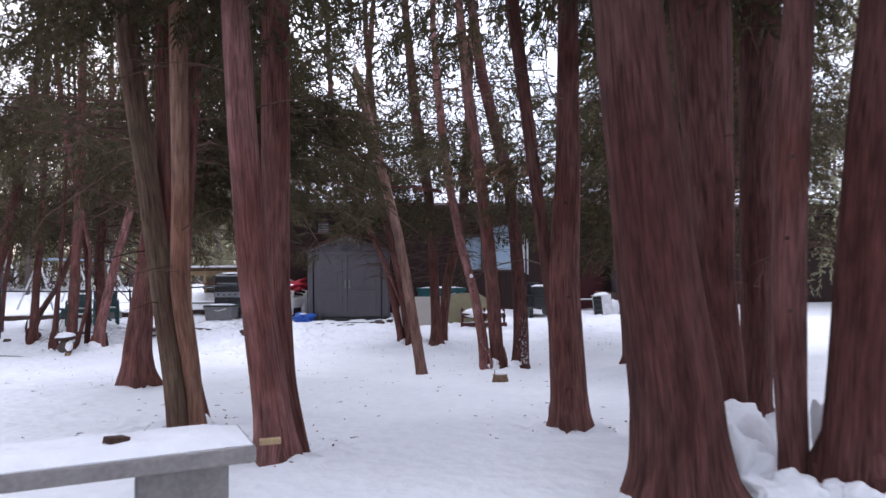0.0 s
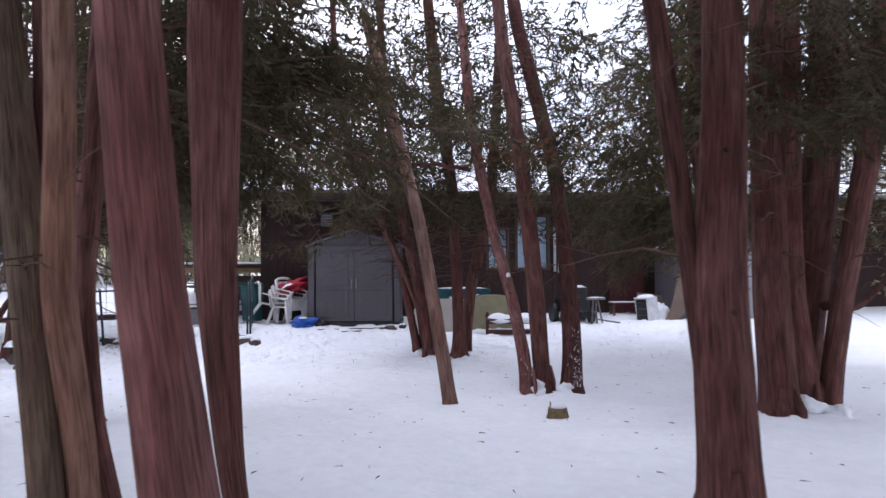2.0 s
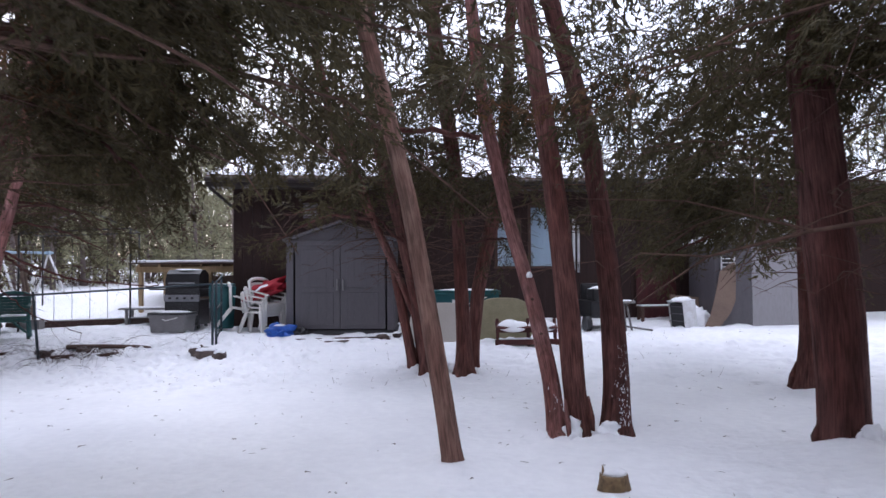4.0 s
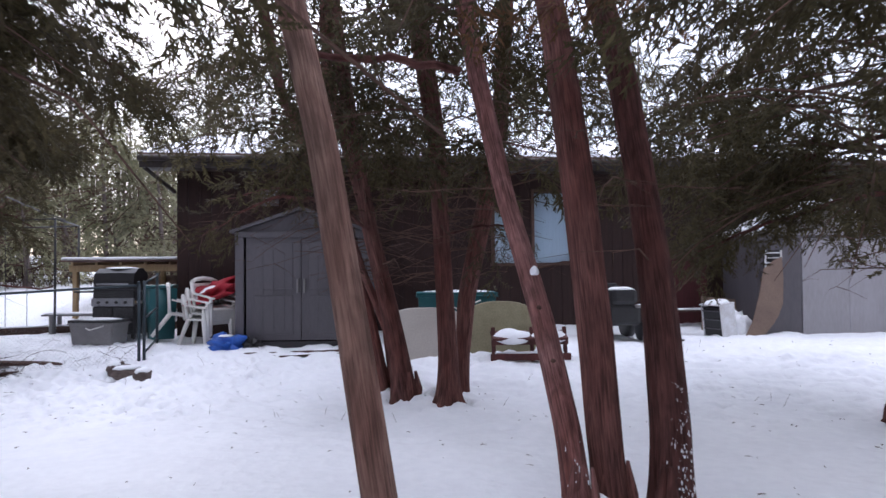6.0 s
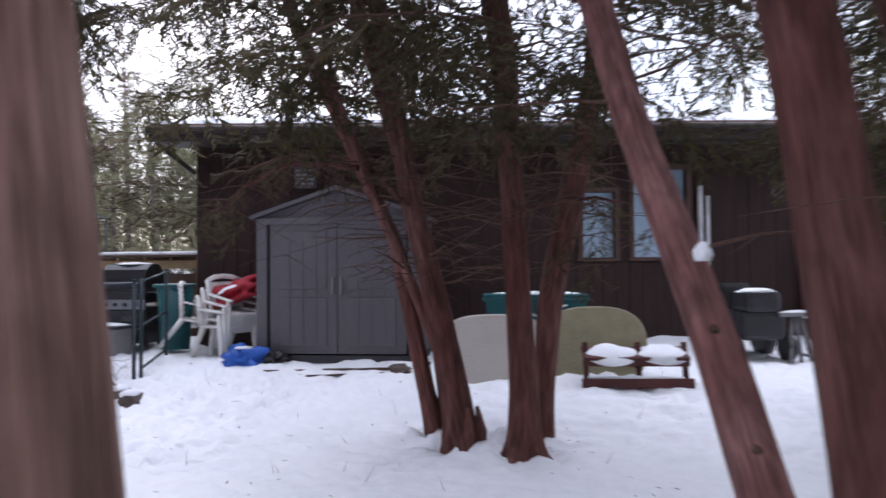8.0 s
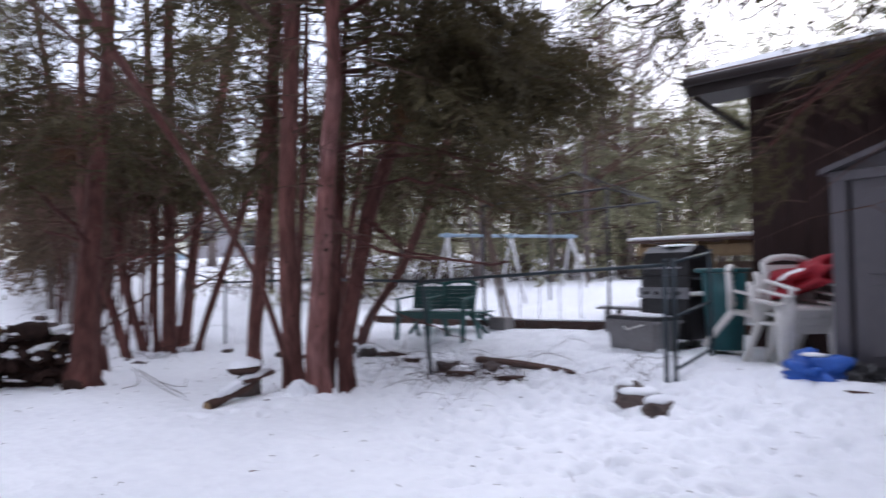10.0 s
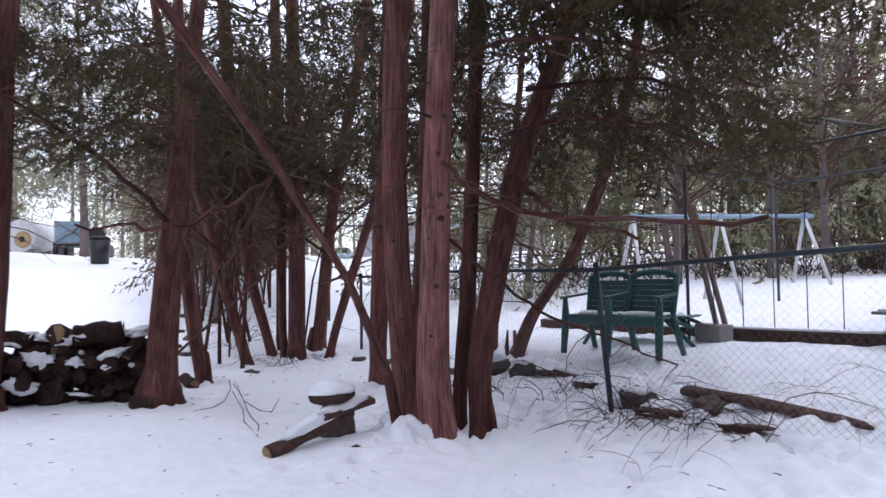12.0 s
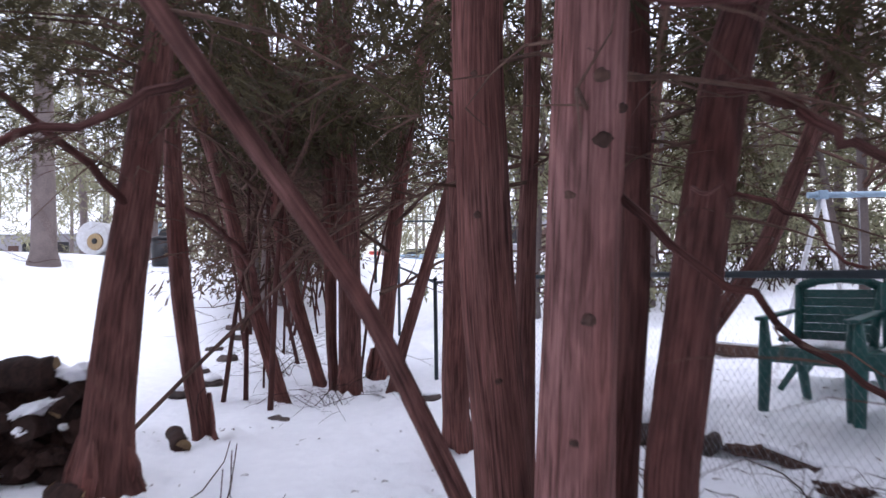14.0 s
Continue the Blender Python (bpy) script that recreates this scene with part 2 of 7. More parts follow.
def thing(name, m, label, category, group="", kind=""):
    e = new(name)
    e.empty_display_size = 0.1
    e.matrix_world = m
    return tagged(e, label, category, group, kind)


def box(cx, cy, cz, sx, sy, sz, bevel=0.0, m=None, bm=None):
    """A bevelled box by its middle and its sizes."""
    own = bmesh.new()
    bmesh.ops.create_cube(own, size=1, matrix=(m or Matrix()) @ Matrix.Translation((cx, cy, cz)) @ Matrix.Diagonal((sx, sy, sz, 1)))
    if bevel:
        bmesh.ops.bevel(own, geom=list(own.edges), offset=bevel, segments=2, affect="EDGES", profile=0.6)
    if bm is None:
        return own
    me = bpy.data.meshes.new("tmp")
    own.to_mesh(me)
    own.free()
    bm.from_mesh(me)
    bpy.data.meshes.remove(me)
    return bm


def tube(points, radii, sides=8, bm=None, cap=True, wobble=0.0, seed=0, uvs=False):
    """A tube along points with a radius at each of them."""
    bm = bm or bmesh.new()
    pts = [Vector(p) for p in points]
    rings = []
    ref = Vector((0.3, 0.95, 0.1))
    for i, p in enumerate(pts):
        d = (pts[min(i + 1, len(pts) - 1)] - pts[max(i - 1, 0)]).normalized()
        a = ref - d * ref.dot(d)
        if a.length < 0.05:
            a = Vector((1, 0, 0)) - d * d.x
        a.normalize()
        b = d.cross(a)
        r = radii[i] if hasattr(radii, "__len__") else radii
        ring = []
        for k in range(sides):
            w = 2 * math.pi * k / sides
            q = 1 + (wobble * noise.noise((math.cos(w) * 1.6 + seed, math.sin(w) * 1.6, i * 0.35 + seed)) if wobble else 0)
            ring.append(bm.verts.new(p + (a * math.cos(w) + b * math.sin(w)) * r * q))
        rings.append(ring)
    layer = bm.loops.layers.uv.verify() if uvs else None
    run = 0.0
    for i in range(len(rings) - 1):
        step = (pts[i + 1] - pts[i]).length
        for k in range(sides):
            f = bm.faces.new((rings[i][k], rings[i][(k + 1) % sides], rings[i + 1][(k + 1) % sides], rings[i + 1][k]))
            f.smooth = True
            if layer:
                rr = radii[i] if hasattr(radii, "__len__") else radii
                u0, u1 = 6.283 * rr * k / sides, 6.283 * rr * (k + 1) / sides
                for lo, uv in zip(f.loops, ((u0, run), (u1, run), (u1, run + step), (u0, run + step))):
                    lo[layer].uv = (uv[0] + seed * 0.7, uv[1])
        run += step
    if cap:
        bm.faces.new(rings[0][::-1])
        bm.faces.new(rings[-1])
    return bm


def bar(a, b, r, sides=8, bm=None):
    return tube((a, b), (r, r), sides, bm)


def lump(sx, sy, sz, seed=0, rough=0.25, sub=2, flat=None, scale=1.3):
    """A stone-like rounded lump."""
    bm = bmesh.new()
    bmesh.ops.create_icosphere(bm, subdivisions=sub, radius=1)
    for v in bm.verts:
        k = 1 + rough * noise.noise(v.co * scale + Vector((seed * 3.7, seed, 0)))
        v.co = Vector((v.co.x * sx * k, v.co.y * sy * k, v.co.z * sz * k))
        if flat is not None and v.co.z < flat:
            v.co.z = flat
    return bm


def np_mesh(name, verts, faces, material, parent=None, label="", kind=""):
    """A mesh object from arrays; all faces have the same count of corners."""
    me = bpy.data.meshes.new(name)
    nf, k = faces.shape
    me.vertices.add(len(verts))
    me.vertices.foreach_set("co", np.ascontiguousarray(verts, dtype=np.float32).ravel())
    me.loops.add(nf * k)
    me.loops.foreach_set("vertex_index", np.ascontiguousarray(faces, dtype=np.int32).ravel())
    me.polygons.add(nf)
    me.polygons.foreach_set("loop_start", np.arange(0, nf * k, k, dtype=np.int32))
    me.update(calc_edges=True)
    me.materials.append(material)
    ob = new(name, me)
    if parent:
        ob.parent = parent
    return tagged(ob, label, kind=kind)


# ---------------------------------------------------------------- ground
GROUND_Y = (-8, 0, 4, 5, 6, 8.5, 9.7, 11, 13, 15.3, 16.6, 17.8, 19.2, 24, 40, 300)
GROUND_Z = (0.45, 0.34, 0.14, 0.06, 0.0, -0.10, -0.22, -0.31, -0.36, -0.40, -0.29, -0.02, 0.03, 0.3, 0.9, 3.0)


def swell(u):
    u = np.clip(u, 0, 1)
    return u * u * (3 - 2 * u)


def ground(x, y):
    """The height of the snow."""
    z, w = 0, 0
    for d in (-0.8, -0.4, 0, 0.4, 0.8):
        k = math.exp(-d * d / 0.4)
        z, w = z + k * np.interp(y + d, GROUND_Y, GROUND_Z), w + k
    yard = 0.42 * swell((y - 19.8) / 3.2) * swell((-x - 5.6) / 2.2) * (1 - 0.7 * swell((y - 25.0) / 14.0))
    return z / w + yard + 2.05 * swell((-x - 12.0) / 21.0) * (1 - 0.45 * swell((y - 16.0) / 8.0))


def gz(x, y):
    return float(ground(np.float64(x), np.float64(y)))


def at(x, y, dz=0.0, rz=0, rx=0, ry=0):
    return pose(x, y, gz(x, y) + dz, rx, ry, rz)


def steps(edges):
    out = []
    for a, b, s in edges:
        out.extend(np.arange(a, b, s))
    return np.array(out + [edges[-1][1]])


gx = steps(((-240, -60, 12), (-60, -18, 1.5), (-18, -11, 0.16), (-11, -8.6, 0.085), (-8.6, -2.6, 0.03), (-2.6, 6, 0.085), (6, 9, 0.16), (9, 30, 1.5), (30, 180, 15)))
gy = steps(((-60, -6, 6), (-6, -0.5, 0.6), (-0.5, 9, 0.07), (9, 13.4, 0.085), (13.4, 17.6, 0.032), (17.6, 19, 0.085), (19, 21, 0.13), (21, 40, 1.5), (40, 260, 20)))
GX, GY = np.meshgrid(gx, gy)
GZ = ground(GX, GY)
near = (GX > -18.2) & (GX < 9.2) & (GY > -0.6) & (GY < 21.2)
tramp = swell((GY - 14.2) / 2.6) * 1.15 + 0.32
for j, i in zip(*np.nonzero(near)):
    p = (GX[j, i], GY[j, i], 0.0)
    v = Vector(p)
    GZ[j, i] += 0.035 * noise.noise(v * 0.7) + tramp[j, i] * (0.035 * noise.noise(v * 2.6) + 0.03 * noise.noise(v * 6.0))
MOUNDS = []
foot = np.random.RandomState(12)
for k in range(1500):
    fx, fy = foot.uniform(-10.5, 5.5), 18.6 - abs(foot.randn()) * 2.1
    if fy < 10 or (fx < -3 and fy < 13.5):
        continue
    fa, fl = foot.uniform(0, 3.14), foot.uniform(0.07, 0.13)
    sel_x, sel_y = np.abs(gx - fx) < 0.45, np.abs(gy - fy) < 0.45
    block = np.ix_(sel_y, sel_x)
    dx, dy = GX[block] - fx, GY[block] - fy
    u, v = dx * math.cos(fa) + dy * math.sin(fa), -dx * math.sin(fa) + dy * math.cos(fa)
    q = (u / fl) ** 2 + (v / (fl * 0.6)) ** 2
    GZ[block] += foot.uniform(0.5, 1.0) * (0.025 * np.exp(-q / 3.2) - 0.07 * np.exp(-q))
# small prints trodden between the fence and the cedars
for k in range(900):
    fx, fy = foot.uniform(-8.4, -2.7), foot.uniform(13.6, 17.6)
    if fy < 14.3 + 0.35 * abs(fx + 4.5) or (fx < -6.4 and fy < 15.6):
        continue
    fa, fl = radians(160) + foot.randn() * 0.7, foot.uniform(0.045, 0.085)
    block = np.ix_(np.abs(gy - fy) < 0.3, np.abs(gx - fx) < 0.3)
    dx, dy = GX[block] - fx, GY[block] - fy
    u, v = dx * math.cos(fa) + dy * math.sin(fa), -dx * math.sin(fa) + dy * math.cos(fa)
    q = (u / fl) ** 2 + (v / (fl * 0.55)) ** 2
    GZ[block] += foot.uniform(0.5, 1.0) * (0.02 * np.exp(-q / 2.6) - 0.085 * np.exp(-q * q))


def build_ground():
    for x, y, r, h in MOUNDS:
        GZ[:] += h * np.exp(-((GX - x) ** 2 + (GY - y) ** 2) / (r * r))
    # broken, lumpy snow round the feet of the trees
    for x, y in TREES:
        block = np.ix_(np.abs(gy - y) < 0.8, np.abs(gx - x) < 0.8)
        if block[0].size == 0 or block[1].size == 0:
            continue
        bx, by, bz = GX[block], GY[block], GZ[block]
        fade = np.exp(-((bx - x) ** 2 + (by - y) ** 2) / 0.16)
        for j in range(bx.shape[0]):
            for i in range(bx.shape[1]):
                bz[j, i] += fade[j, i] * (0.07 * noise.noise((bx[j, i] * 6.5, by[j, i] * 6.5, 1.0)) + 0.05 * noise.noise((bx[j, i] * 14, by[j, i] * 14, 4.0)))
        GZ[block] = bz
    nyy, nxx = GX.shape
    idx = np.arange(nyy * nxx).reshape(nyy, nxx)
    faces = np.stack((idx[:-1, :-1], idx[:-1, 1:], idx[1:, 1:], idx[1:, :-1]), -1).reshape(-1, 4)
    ob = np_mesh("ground", np.stack((GX, GY, GZ), -1).reshape(-1, 3), faces, M_SNOW)
    smooth(ob)
    tagged(ob, "uneven snow-covered yard with trampled patches", "ground", kind="structure")


# ---------------------------------------------------------------- trees
def spray_template(seed, shoots=10, subs=7, fine=1.0):
    """One flat, drooping frond of scale leaves, 1 long, along x; triangles."""
    rng = np.random.RandomState(seed)
    tris = []

    def leaf(p, d, length, w, nrm, both):
        s = np.cross(nrm, d)
        s /= np.linalg.norm(s)
        b, m = p + d * length, p + d * length * 0.5
        if both:
            tris.append((p, m + s * w, m - s * w))
            tris.append((b, m - s * w, m + s * w))
        else:
            tris.append((p - s * w * 0.7, p + d * length * 0.35 + s * w, b))

    for k in range(shoots):
        u = 0.05 + 0.93 * k / (shoots - 1)
        side = 1 if k % 2 else -1
        p = np.array((u, 0.03 * rng.randn(), -0.34 * u * u))
        ln = (0.40 * math.sin(math.pi * min(0.97, 0.2 + 0.78 * u)) + 0.12) * rng.uniform(0.7, 1.25)
        ang = radians(rng.uniform(22, 55)) * side
        d = np.array((math.cos(ang), math.sin(ang), -0.35 + 0.3 * rng.randn()))
        d /= np.linalg.norm(d)
        nrm = np.array((0.35 * rng.randn(), 0.35 * rng.randn(), 1.0))
        leaf(p, d, ln, 0.012 * fine, nrm, True)
        for q in range(subs):
            f = 0.15 + 0.8 * q / subs
            a2 = ang + (1 if q % 2 else -1) * radians(rng.uniform(20, 50))
            d2 = np.array((math.cos(a2), math.sin(a2), -0.4 + 0.35 * rng.randn()))
            d2 /= np.linalg.norm(d2)
            leaf(p + d * ln * f, d2, ln * rng.uniform(0.2, 0.36), 0.020 * fine, nrm, False)
    return np.array(tris)          # n, 3, 3


SPRAYS = [spray_template(s, 11, 10, 1.0) for s in range(5)]
COARSE = [spray_template(s + 20, 7, 4, 1.9) for s in range(3)]


def spray_mesh(name, places, dirs, sizes, material, rng, parent=None, label="", coarse_above=4.4):
    """Many fronds as one mesh."""
    places, dirs, sizes = np.array(places), np.array(dirs), np.array(sizes)
    if not len(places):
        return None
    dirs /= np.linalg.norm(dirs, axis=1)[:, None] + 1e-9
    up = np.tile((0.0, 0.0, 1.0), (len(dirs), 1)) + 0.55 * rng.randn(len(dirs), 3)
    yy = np.cross(up, dirs)
    yy /= np.linalg.norm(yy, axis=1)[:, None] + 1e-9
    zz = np.cross(dirs, yy)
    rot = np.stack((dirs, yy, zz), -1) * sizes[:, None, None]
    allv = []
    far = places[:, 2] > coarse_above
    for which, templates in ((~far, SPRAYS), (far, COARSE)):
        ids = np.nonzero(which)[0]
        for k, tpl in enumerate(templates):
            sel = ids[k::len(templates)]
            if len(sel):
                v = np.einsum("nij,qcj->nqci", rot[sel], tpl) + places[sel][:, None, None, :]
                allv.append(v.reshape(-1, 3))
    v = np.concatenate(allv)
    return np_mesh(name, v, np.arange(len(v)).reshape(-1, 3), material, parent, label, 'stuff')


def twig_mesh(name, lines, material, parent, label=""):
    """Thin tapered three-sided twigs, as one mesh. lines: arrays of points with a first radius."""
    vs, fs, base = [], [], 0
    for pts, r0 in lines:
        n = len(pts)
        d = pts[-1] - pts[0]
        a = np.cross(d, (0.31, 0.2, 0.93))
        a /= np.linalg.norm(a) + 1e-9
        b = np.cross(d, a)
        b /= np.linalg.norm(b) + 1e-9
        for i, p in enumerate(pts):
            r = r0 * (1 - 0.8 * i / (n - 1))
            for w in (0, 2.094, 4.189):
                vs.append(p + r * (a * math.cos(w) + b * math.sin(w)))
        for i in range(n - 1):
            for k in range(3):
                fs.append((base + 3 * i + k, base + 3 * i + (k + 1) % 3, base + 3 * i + 3 + (k + 1) % 3, base + 3 * i + 3 + k))
        base += 3 * n
    return np_mesh(name, np.array(vs), np.array(fs), material, parent, label, 'stuff')


def bent(rng, start, az, length, rise, droop, n=5):
    """A limb that leaves at an azimuth, rises and droops, with some wander."""
    out = [np.array(start)]
    d = np.array((math.cos(az), math.sin(az), rise))
    side = np.array((-math.sin(az), math.cos(az), 0))
    wander = rng.randn() * 0.25
    for i in range(1, n):
        u = i / (n - 1)
        out.append(np.array(start) + d * length * u + side * wander * length * u * u + np.array((0, 0, -droop * length * u * u)) + 0.02 * length * rng.randn(3))
    return np.array(out)


def trunk_bm(P, seed, flare=1.6, sides=40, step=0.11):
    """A fluted trunk through the given axis points, with a flared foot."""
    P = np.array(P)
    leng = np.concatenate(((0,), np.cumsum(np.linalg.norm(np.diff(P[:, :3], axis=0), axis=1))))
    n = max(6, int(leng[-1] / step))
    s = np.linspace(0, 1, n) ** 1.25 * leng[-1]
    ax = np.stack([np.interp(s, leng, P[:, k]) for k in range(4)], -1)
    for _ in range(2):
        ax[1:-1] = 0.25 * ax[:-2] + 0.5 * ax[1:-1] + 0.25 * ax[2:]
    bm = bmesh.new()
    layer = bm.loops.layers.uv.verify()
    girth = float(np.median(ax[:, 3]))
    rings = []
    for i in range(n):
        x, y, z, r = ax[i]
        h = s[i]
        fl = 1 + (flare - 1) * math.exp(-h / 0.17)
        ring = []
        for k in range(sides):
            w = 2 * math.pi * k / sides
            c, sn = math.cos(w), math.sin(w)
            lobe = 0.10 * noise.noise((c * 1.3 + seed * 5.1, sn * 1.3, h * 0.22)) + 0.045 * noise.noise((c * 3 + seed, sn * 3, h * 0.9))
            lobe += 0.05 * noise.noise((c * 7 + seed * 2.3, sn * 7, h * 0.45)) + 0.03 * noise.noise((c * 13 + seed, sn * 13, h * 1.6)) + (fl - 1) * 0.5 * noise.noise((c * 4 + seed, sn * 4, h * 5))
            foot = 0.9 * (fl - 1) * math.sin(3 * w + seed) + 0.45 * (fl - 1) * math.sin(5 * w + 2 * seed)
            q = r * (fl * (1 + lobe) + foot * 0.6)
            ring.append(bm.verts.new((x + c * q, y + sn * q, z)))
        rings.append(ring)
    for i in range(n - 1):
        for k in range(sides):
            f = bm.faces.new((rings[i][k], rings[i][(k + 1) % sides], rings[i + 1][(k + 1) % sides], rings[i + 1][k]))
            f.smooth = True
            r = girth
            us = (6.283 * r * k / sides, 6.283 * r * (k + 1) / sides)
            for lo, (u, v) in zip(f.loops, ((us[0], s[i]), (us[1], s[i]), (us[1], s[i + 1]), (us[0], s[i + 1]))):
                lo[layer].uv = (u + seed * 1.3, v + seed * 0.37)
    return bm, ax


TREES = []


def cedar(P, seed, top=9.5, crown=(2.8, 2.0, 150), dead=26, dry=0.015, label="", group="cedars in the yard", bark=None, flare=1.5, low=None, hidden=False, hang=0.75):
    """A white cedar: a fluted trunk, bare lower twigs and a crown of drooping fronds.
    crown: the height it begins at, its reach, its count of limbs. low: (azimuth, spread) to lean the limbs to."""
    rng = np.random.RandomState(seed)
    P = [tuple(p) for p in P]
    a, b = np.array(P[0]), np.array(P[-1])
    c = np.array(P[-2])
    P[0] = (P[0][0], P[0][1], P[0][2] - 0.12, P[0][3])
    d = (b - c)[:3] / max(0.2, np.linalg.norm((b - c)[:3]))
    d = 0.6 * d + 0.4 * np.array((0, 0, 1))
    h = max(0.5, (top - b[2]) / max(0.4, d[2]))
    if b[2] < top:
        P.append((*(b[:3] + d * h * 0.5), b[3] * 0.7))
        P.append((*(b[:3] + d * h * 0.5 + np.array((0, 0, h * 0.5))), 0.02))
    bm, ax = trunk_bm(P, seed, flare)
    tree = thing("cedar_tree", pose(*a[:3]), label or "reddish-brown fluted cedar trunk rising from snow", "tree", group)
    inv = tree.matrix_world.inverted()
    bm.transform(inv)
    part("trunk", bm, bark or M_BARK, tree)
    if not hidden and 0.07 < a[3] < 0.2:
        for k in range(rng.randint(3, 6)):
            w, out = rng.uniform(0, 6.283), a[3] * rng.uniform(1.25, 1.65)
            c, sn = math.cos(w), math.sin(w)
            side = rng.uniform(-0.25, 0.25) * out
            pts = ((0.75 * a[3] * c, 0.75 * a[3] * sn, 0.34), (1.05 * a[3] * c, 1.05 * a[3] * sn, 0.13), (0.8 * out * c - 0.4 * side * sn, 0.8 * out * sn + 0.4 * side * c, 0.0), (1.15 * out * c - side * sn, 1.15 * out * sn + side * c, -0.10))
            part("root", tube(pts, (0.12 * a[3], 0.34 * a[3], 0.28 * a[3], 0.10 * a[3]), 8, uvs=True, wobble=0.2, seed=k), bark or M_BARK, tree)
    o = np.array(tree.matrix_world.translation)
    zs, xs, ys, rs = ax[:, 2], ax[:, 0], ax[:, 1], ax[:, 3]
    lines = []
    for _ in range(dead):
        z = rng.uniform(1.0, crown[0] + 1.5) if rng.rand() < 0.9 else rng.uniform(0.5, 1.5)
        p0 = np.array((np.interp(z, zs, xs), np.interp(z, zs, ys), z))
        ln = rng.uniform(0.25, 1.5) * (0.5 + 0.25 * z)
        limb = bent(rng, p0, rng.uniform(0, 6.283), ln, rng.uniform(-0.15, 0.45), rng.uniform(0, 0.5)) - o
        if limb[:, 2].min() + o[2] < 0.95:
            continue
        lines.append((limb, rng.uniform(0.006, 0.014)))
        for k in range(rng.randint(1, 5)):
            q = limb[rng.randint(1, 5)]
            lines.append((bent(rng, q, rng.uniform(0, 6.283), ln * rng.uniform(0.2, 0.5), rng.uniform(-0.4, 0.4), 0.2, 3), 0.004))
    places, dirs, sizes, dplaces, ddirs, dsizes = [], [], [], [], [], []
    for k in range(crown[2]):
        u = rng.rand() ** 1.7
        z = crown[0] + u * (top - crown[0])
        p0 = np.array((np.interp(z, zs, xs), np.interp(z, zs, ys), z))
        reach = crown[1] * (1 - 0.72 * u) * rng.uniform(0.55, 1.15)
        az = rng.uniform(0, 6.283) if low is None or rng.rand() < 0.3 else low[0] + rng.randn() * low[1]
        limb = bent(rng, p0, az, reach, rng.uniform(0.0, 0.5), rng.uniform(0.2, 0.8) * min(1.0, 2.2 / reach)) - o
        lines.append((limb, 0.007 + 0.006 * reach))
        is_dry = rng.rand() < dry
        floor = crown[0] - hang * rng.uniform(0.2, 1.8)
        for j in range(int(2 + 3.0 * reach)):
            w = rng.uniform(0.3, 1.0)
            q = np.array([np.interp(w, np.linspace(0, 1, 5), limb[:, c2]) for c2 in range(3)])
            dr = limb[-1] - limb[0]
            dr = dr / (np.linalg.norm(dr) + 1e-6) + 0.75 * rng.randn(3) * np.array((1, 1, 0.5)) + np.array((0, 0, -0.35))
            if (q + 0.5 * dr / np.linalg.norm(dr))[2] + o[2] < floor:
                continue
            (dplaces if is_dry else places).append(q)
            (ddirs if is_dry else dirs).append(dr)
            (dsizes if is_dry else sizes).append(rng.uniform(0.42, 0.78))
    if lines:
        twig_mesh("deadwood", lines, M_TWIG, tree, "thin dead grey-brown branches")
    spray_mesh("crown", places, dirs, sizes, M_LEAF, rng, tree, "dark green flat cedar sprays", -9 if hidden else 4.4)
    if len(dplaces) > 3:
        spray_mesh("dry_foliage", dplaces, ddirs, dsizes, M_LEAF_DRY, rng, tree, "rust-brown dead cedar sprays")
    MOUNDS.append((a[0], a[1], 0.22 + a[3], -0.015))
    TREES.append((a[0], a[1]))
    return tree


# ---------------------------------------------------------------- house
HOUSE_A = 8.0
house = thing("house", pose(-5.0, 19.5, 0, 0, 0, HOUSE_A), "low dark brown house with a snow-covered roof", "house")
H_LEN, H_DEEP, H_WALL, H_BASE = 19.0, 8.0, 3.0, -0.3


def house_box(name, x0, x1, y0, y1, z0, z1, material, parent=None, label="", bevel=0.004):
    return part(name, box((x0 + x1) / 2, (y0 + y1) / 2, (z0 + z1) / 2, x1 - x0, y1 - y0, z1 - z0, bevel), material, parent or house, label)


# wall openings: x0, x1, z0, z1
WINDOWS = ((5.72, 6.20, 1.30, 2.28), (6.48, 7.28, 1.30, 2.62))
cuts = [0.0] + [v for w in WINDOWS for v in w[:2]] + [H_LEN]
for i in range(0, len(cuts), 2):
    house_box("wall", cuts[i], cuts[i + 1], 0, 0.16, H_BASE, H_WALL, M_SIDING)
for x0, x1, z0, z1 in WINDOWS:
    house_box("wall", x0, x1, 0, 0.16, H_BASE, z0, M_SIDING)
    house_box("wall", x0, x1, 0, 0.16, z1, H_WALL, M_SIDING)
    win = part("window", box((x0 + x1) / 2, 0.03, z0 - 0.03, x1 - x0 + 0.16, 0.14, 0.05, 0.008), M_BROWN, house, "brown-framed window with pale blue curtain")
    for a0, a1, b0, b1 in ((x0 - 0.06, x0, z0, z1 + 0.06), (x1, x1 + 0.06, z0, z1 + 0.06), (x0, x1, z1, z1 + 0.06)):
        part("frame", box((a0 + a1) / 2, 0.0, (b0 + b1) / 2, a1 - a0, 0.10, b1 - b0, 0.006), M_BROWN, win)
    part("curtain", box((x0 + x1) / 2, 0.13, (z0 + z1) / 2, x1 - x0, 0.012, z1 - z0), M_CURTAIN, win, "pale blue curtain")
    part("pane", box((x0 + x1) / 2, 0.07, (z0 + z1) / 2, x1 - x0, 0.006, z1 - z0), M_GLASS, win).visible_shadow = False
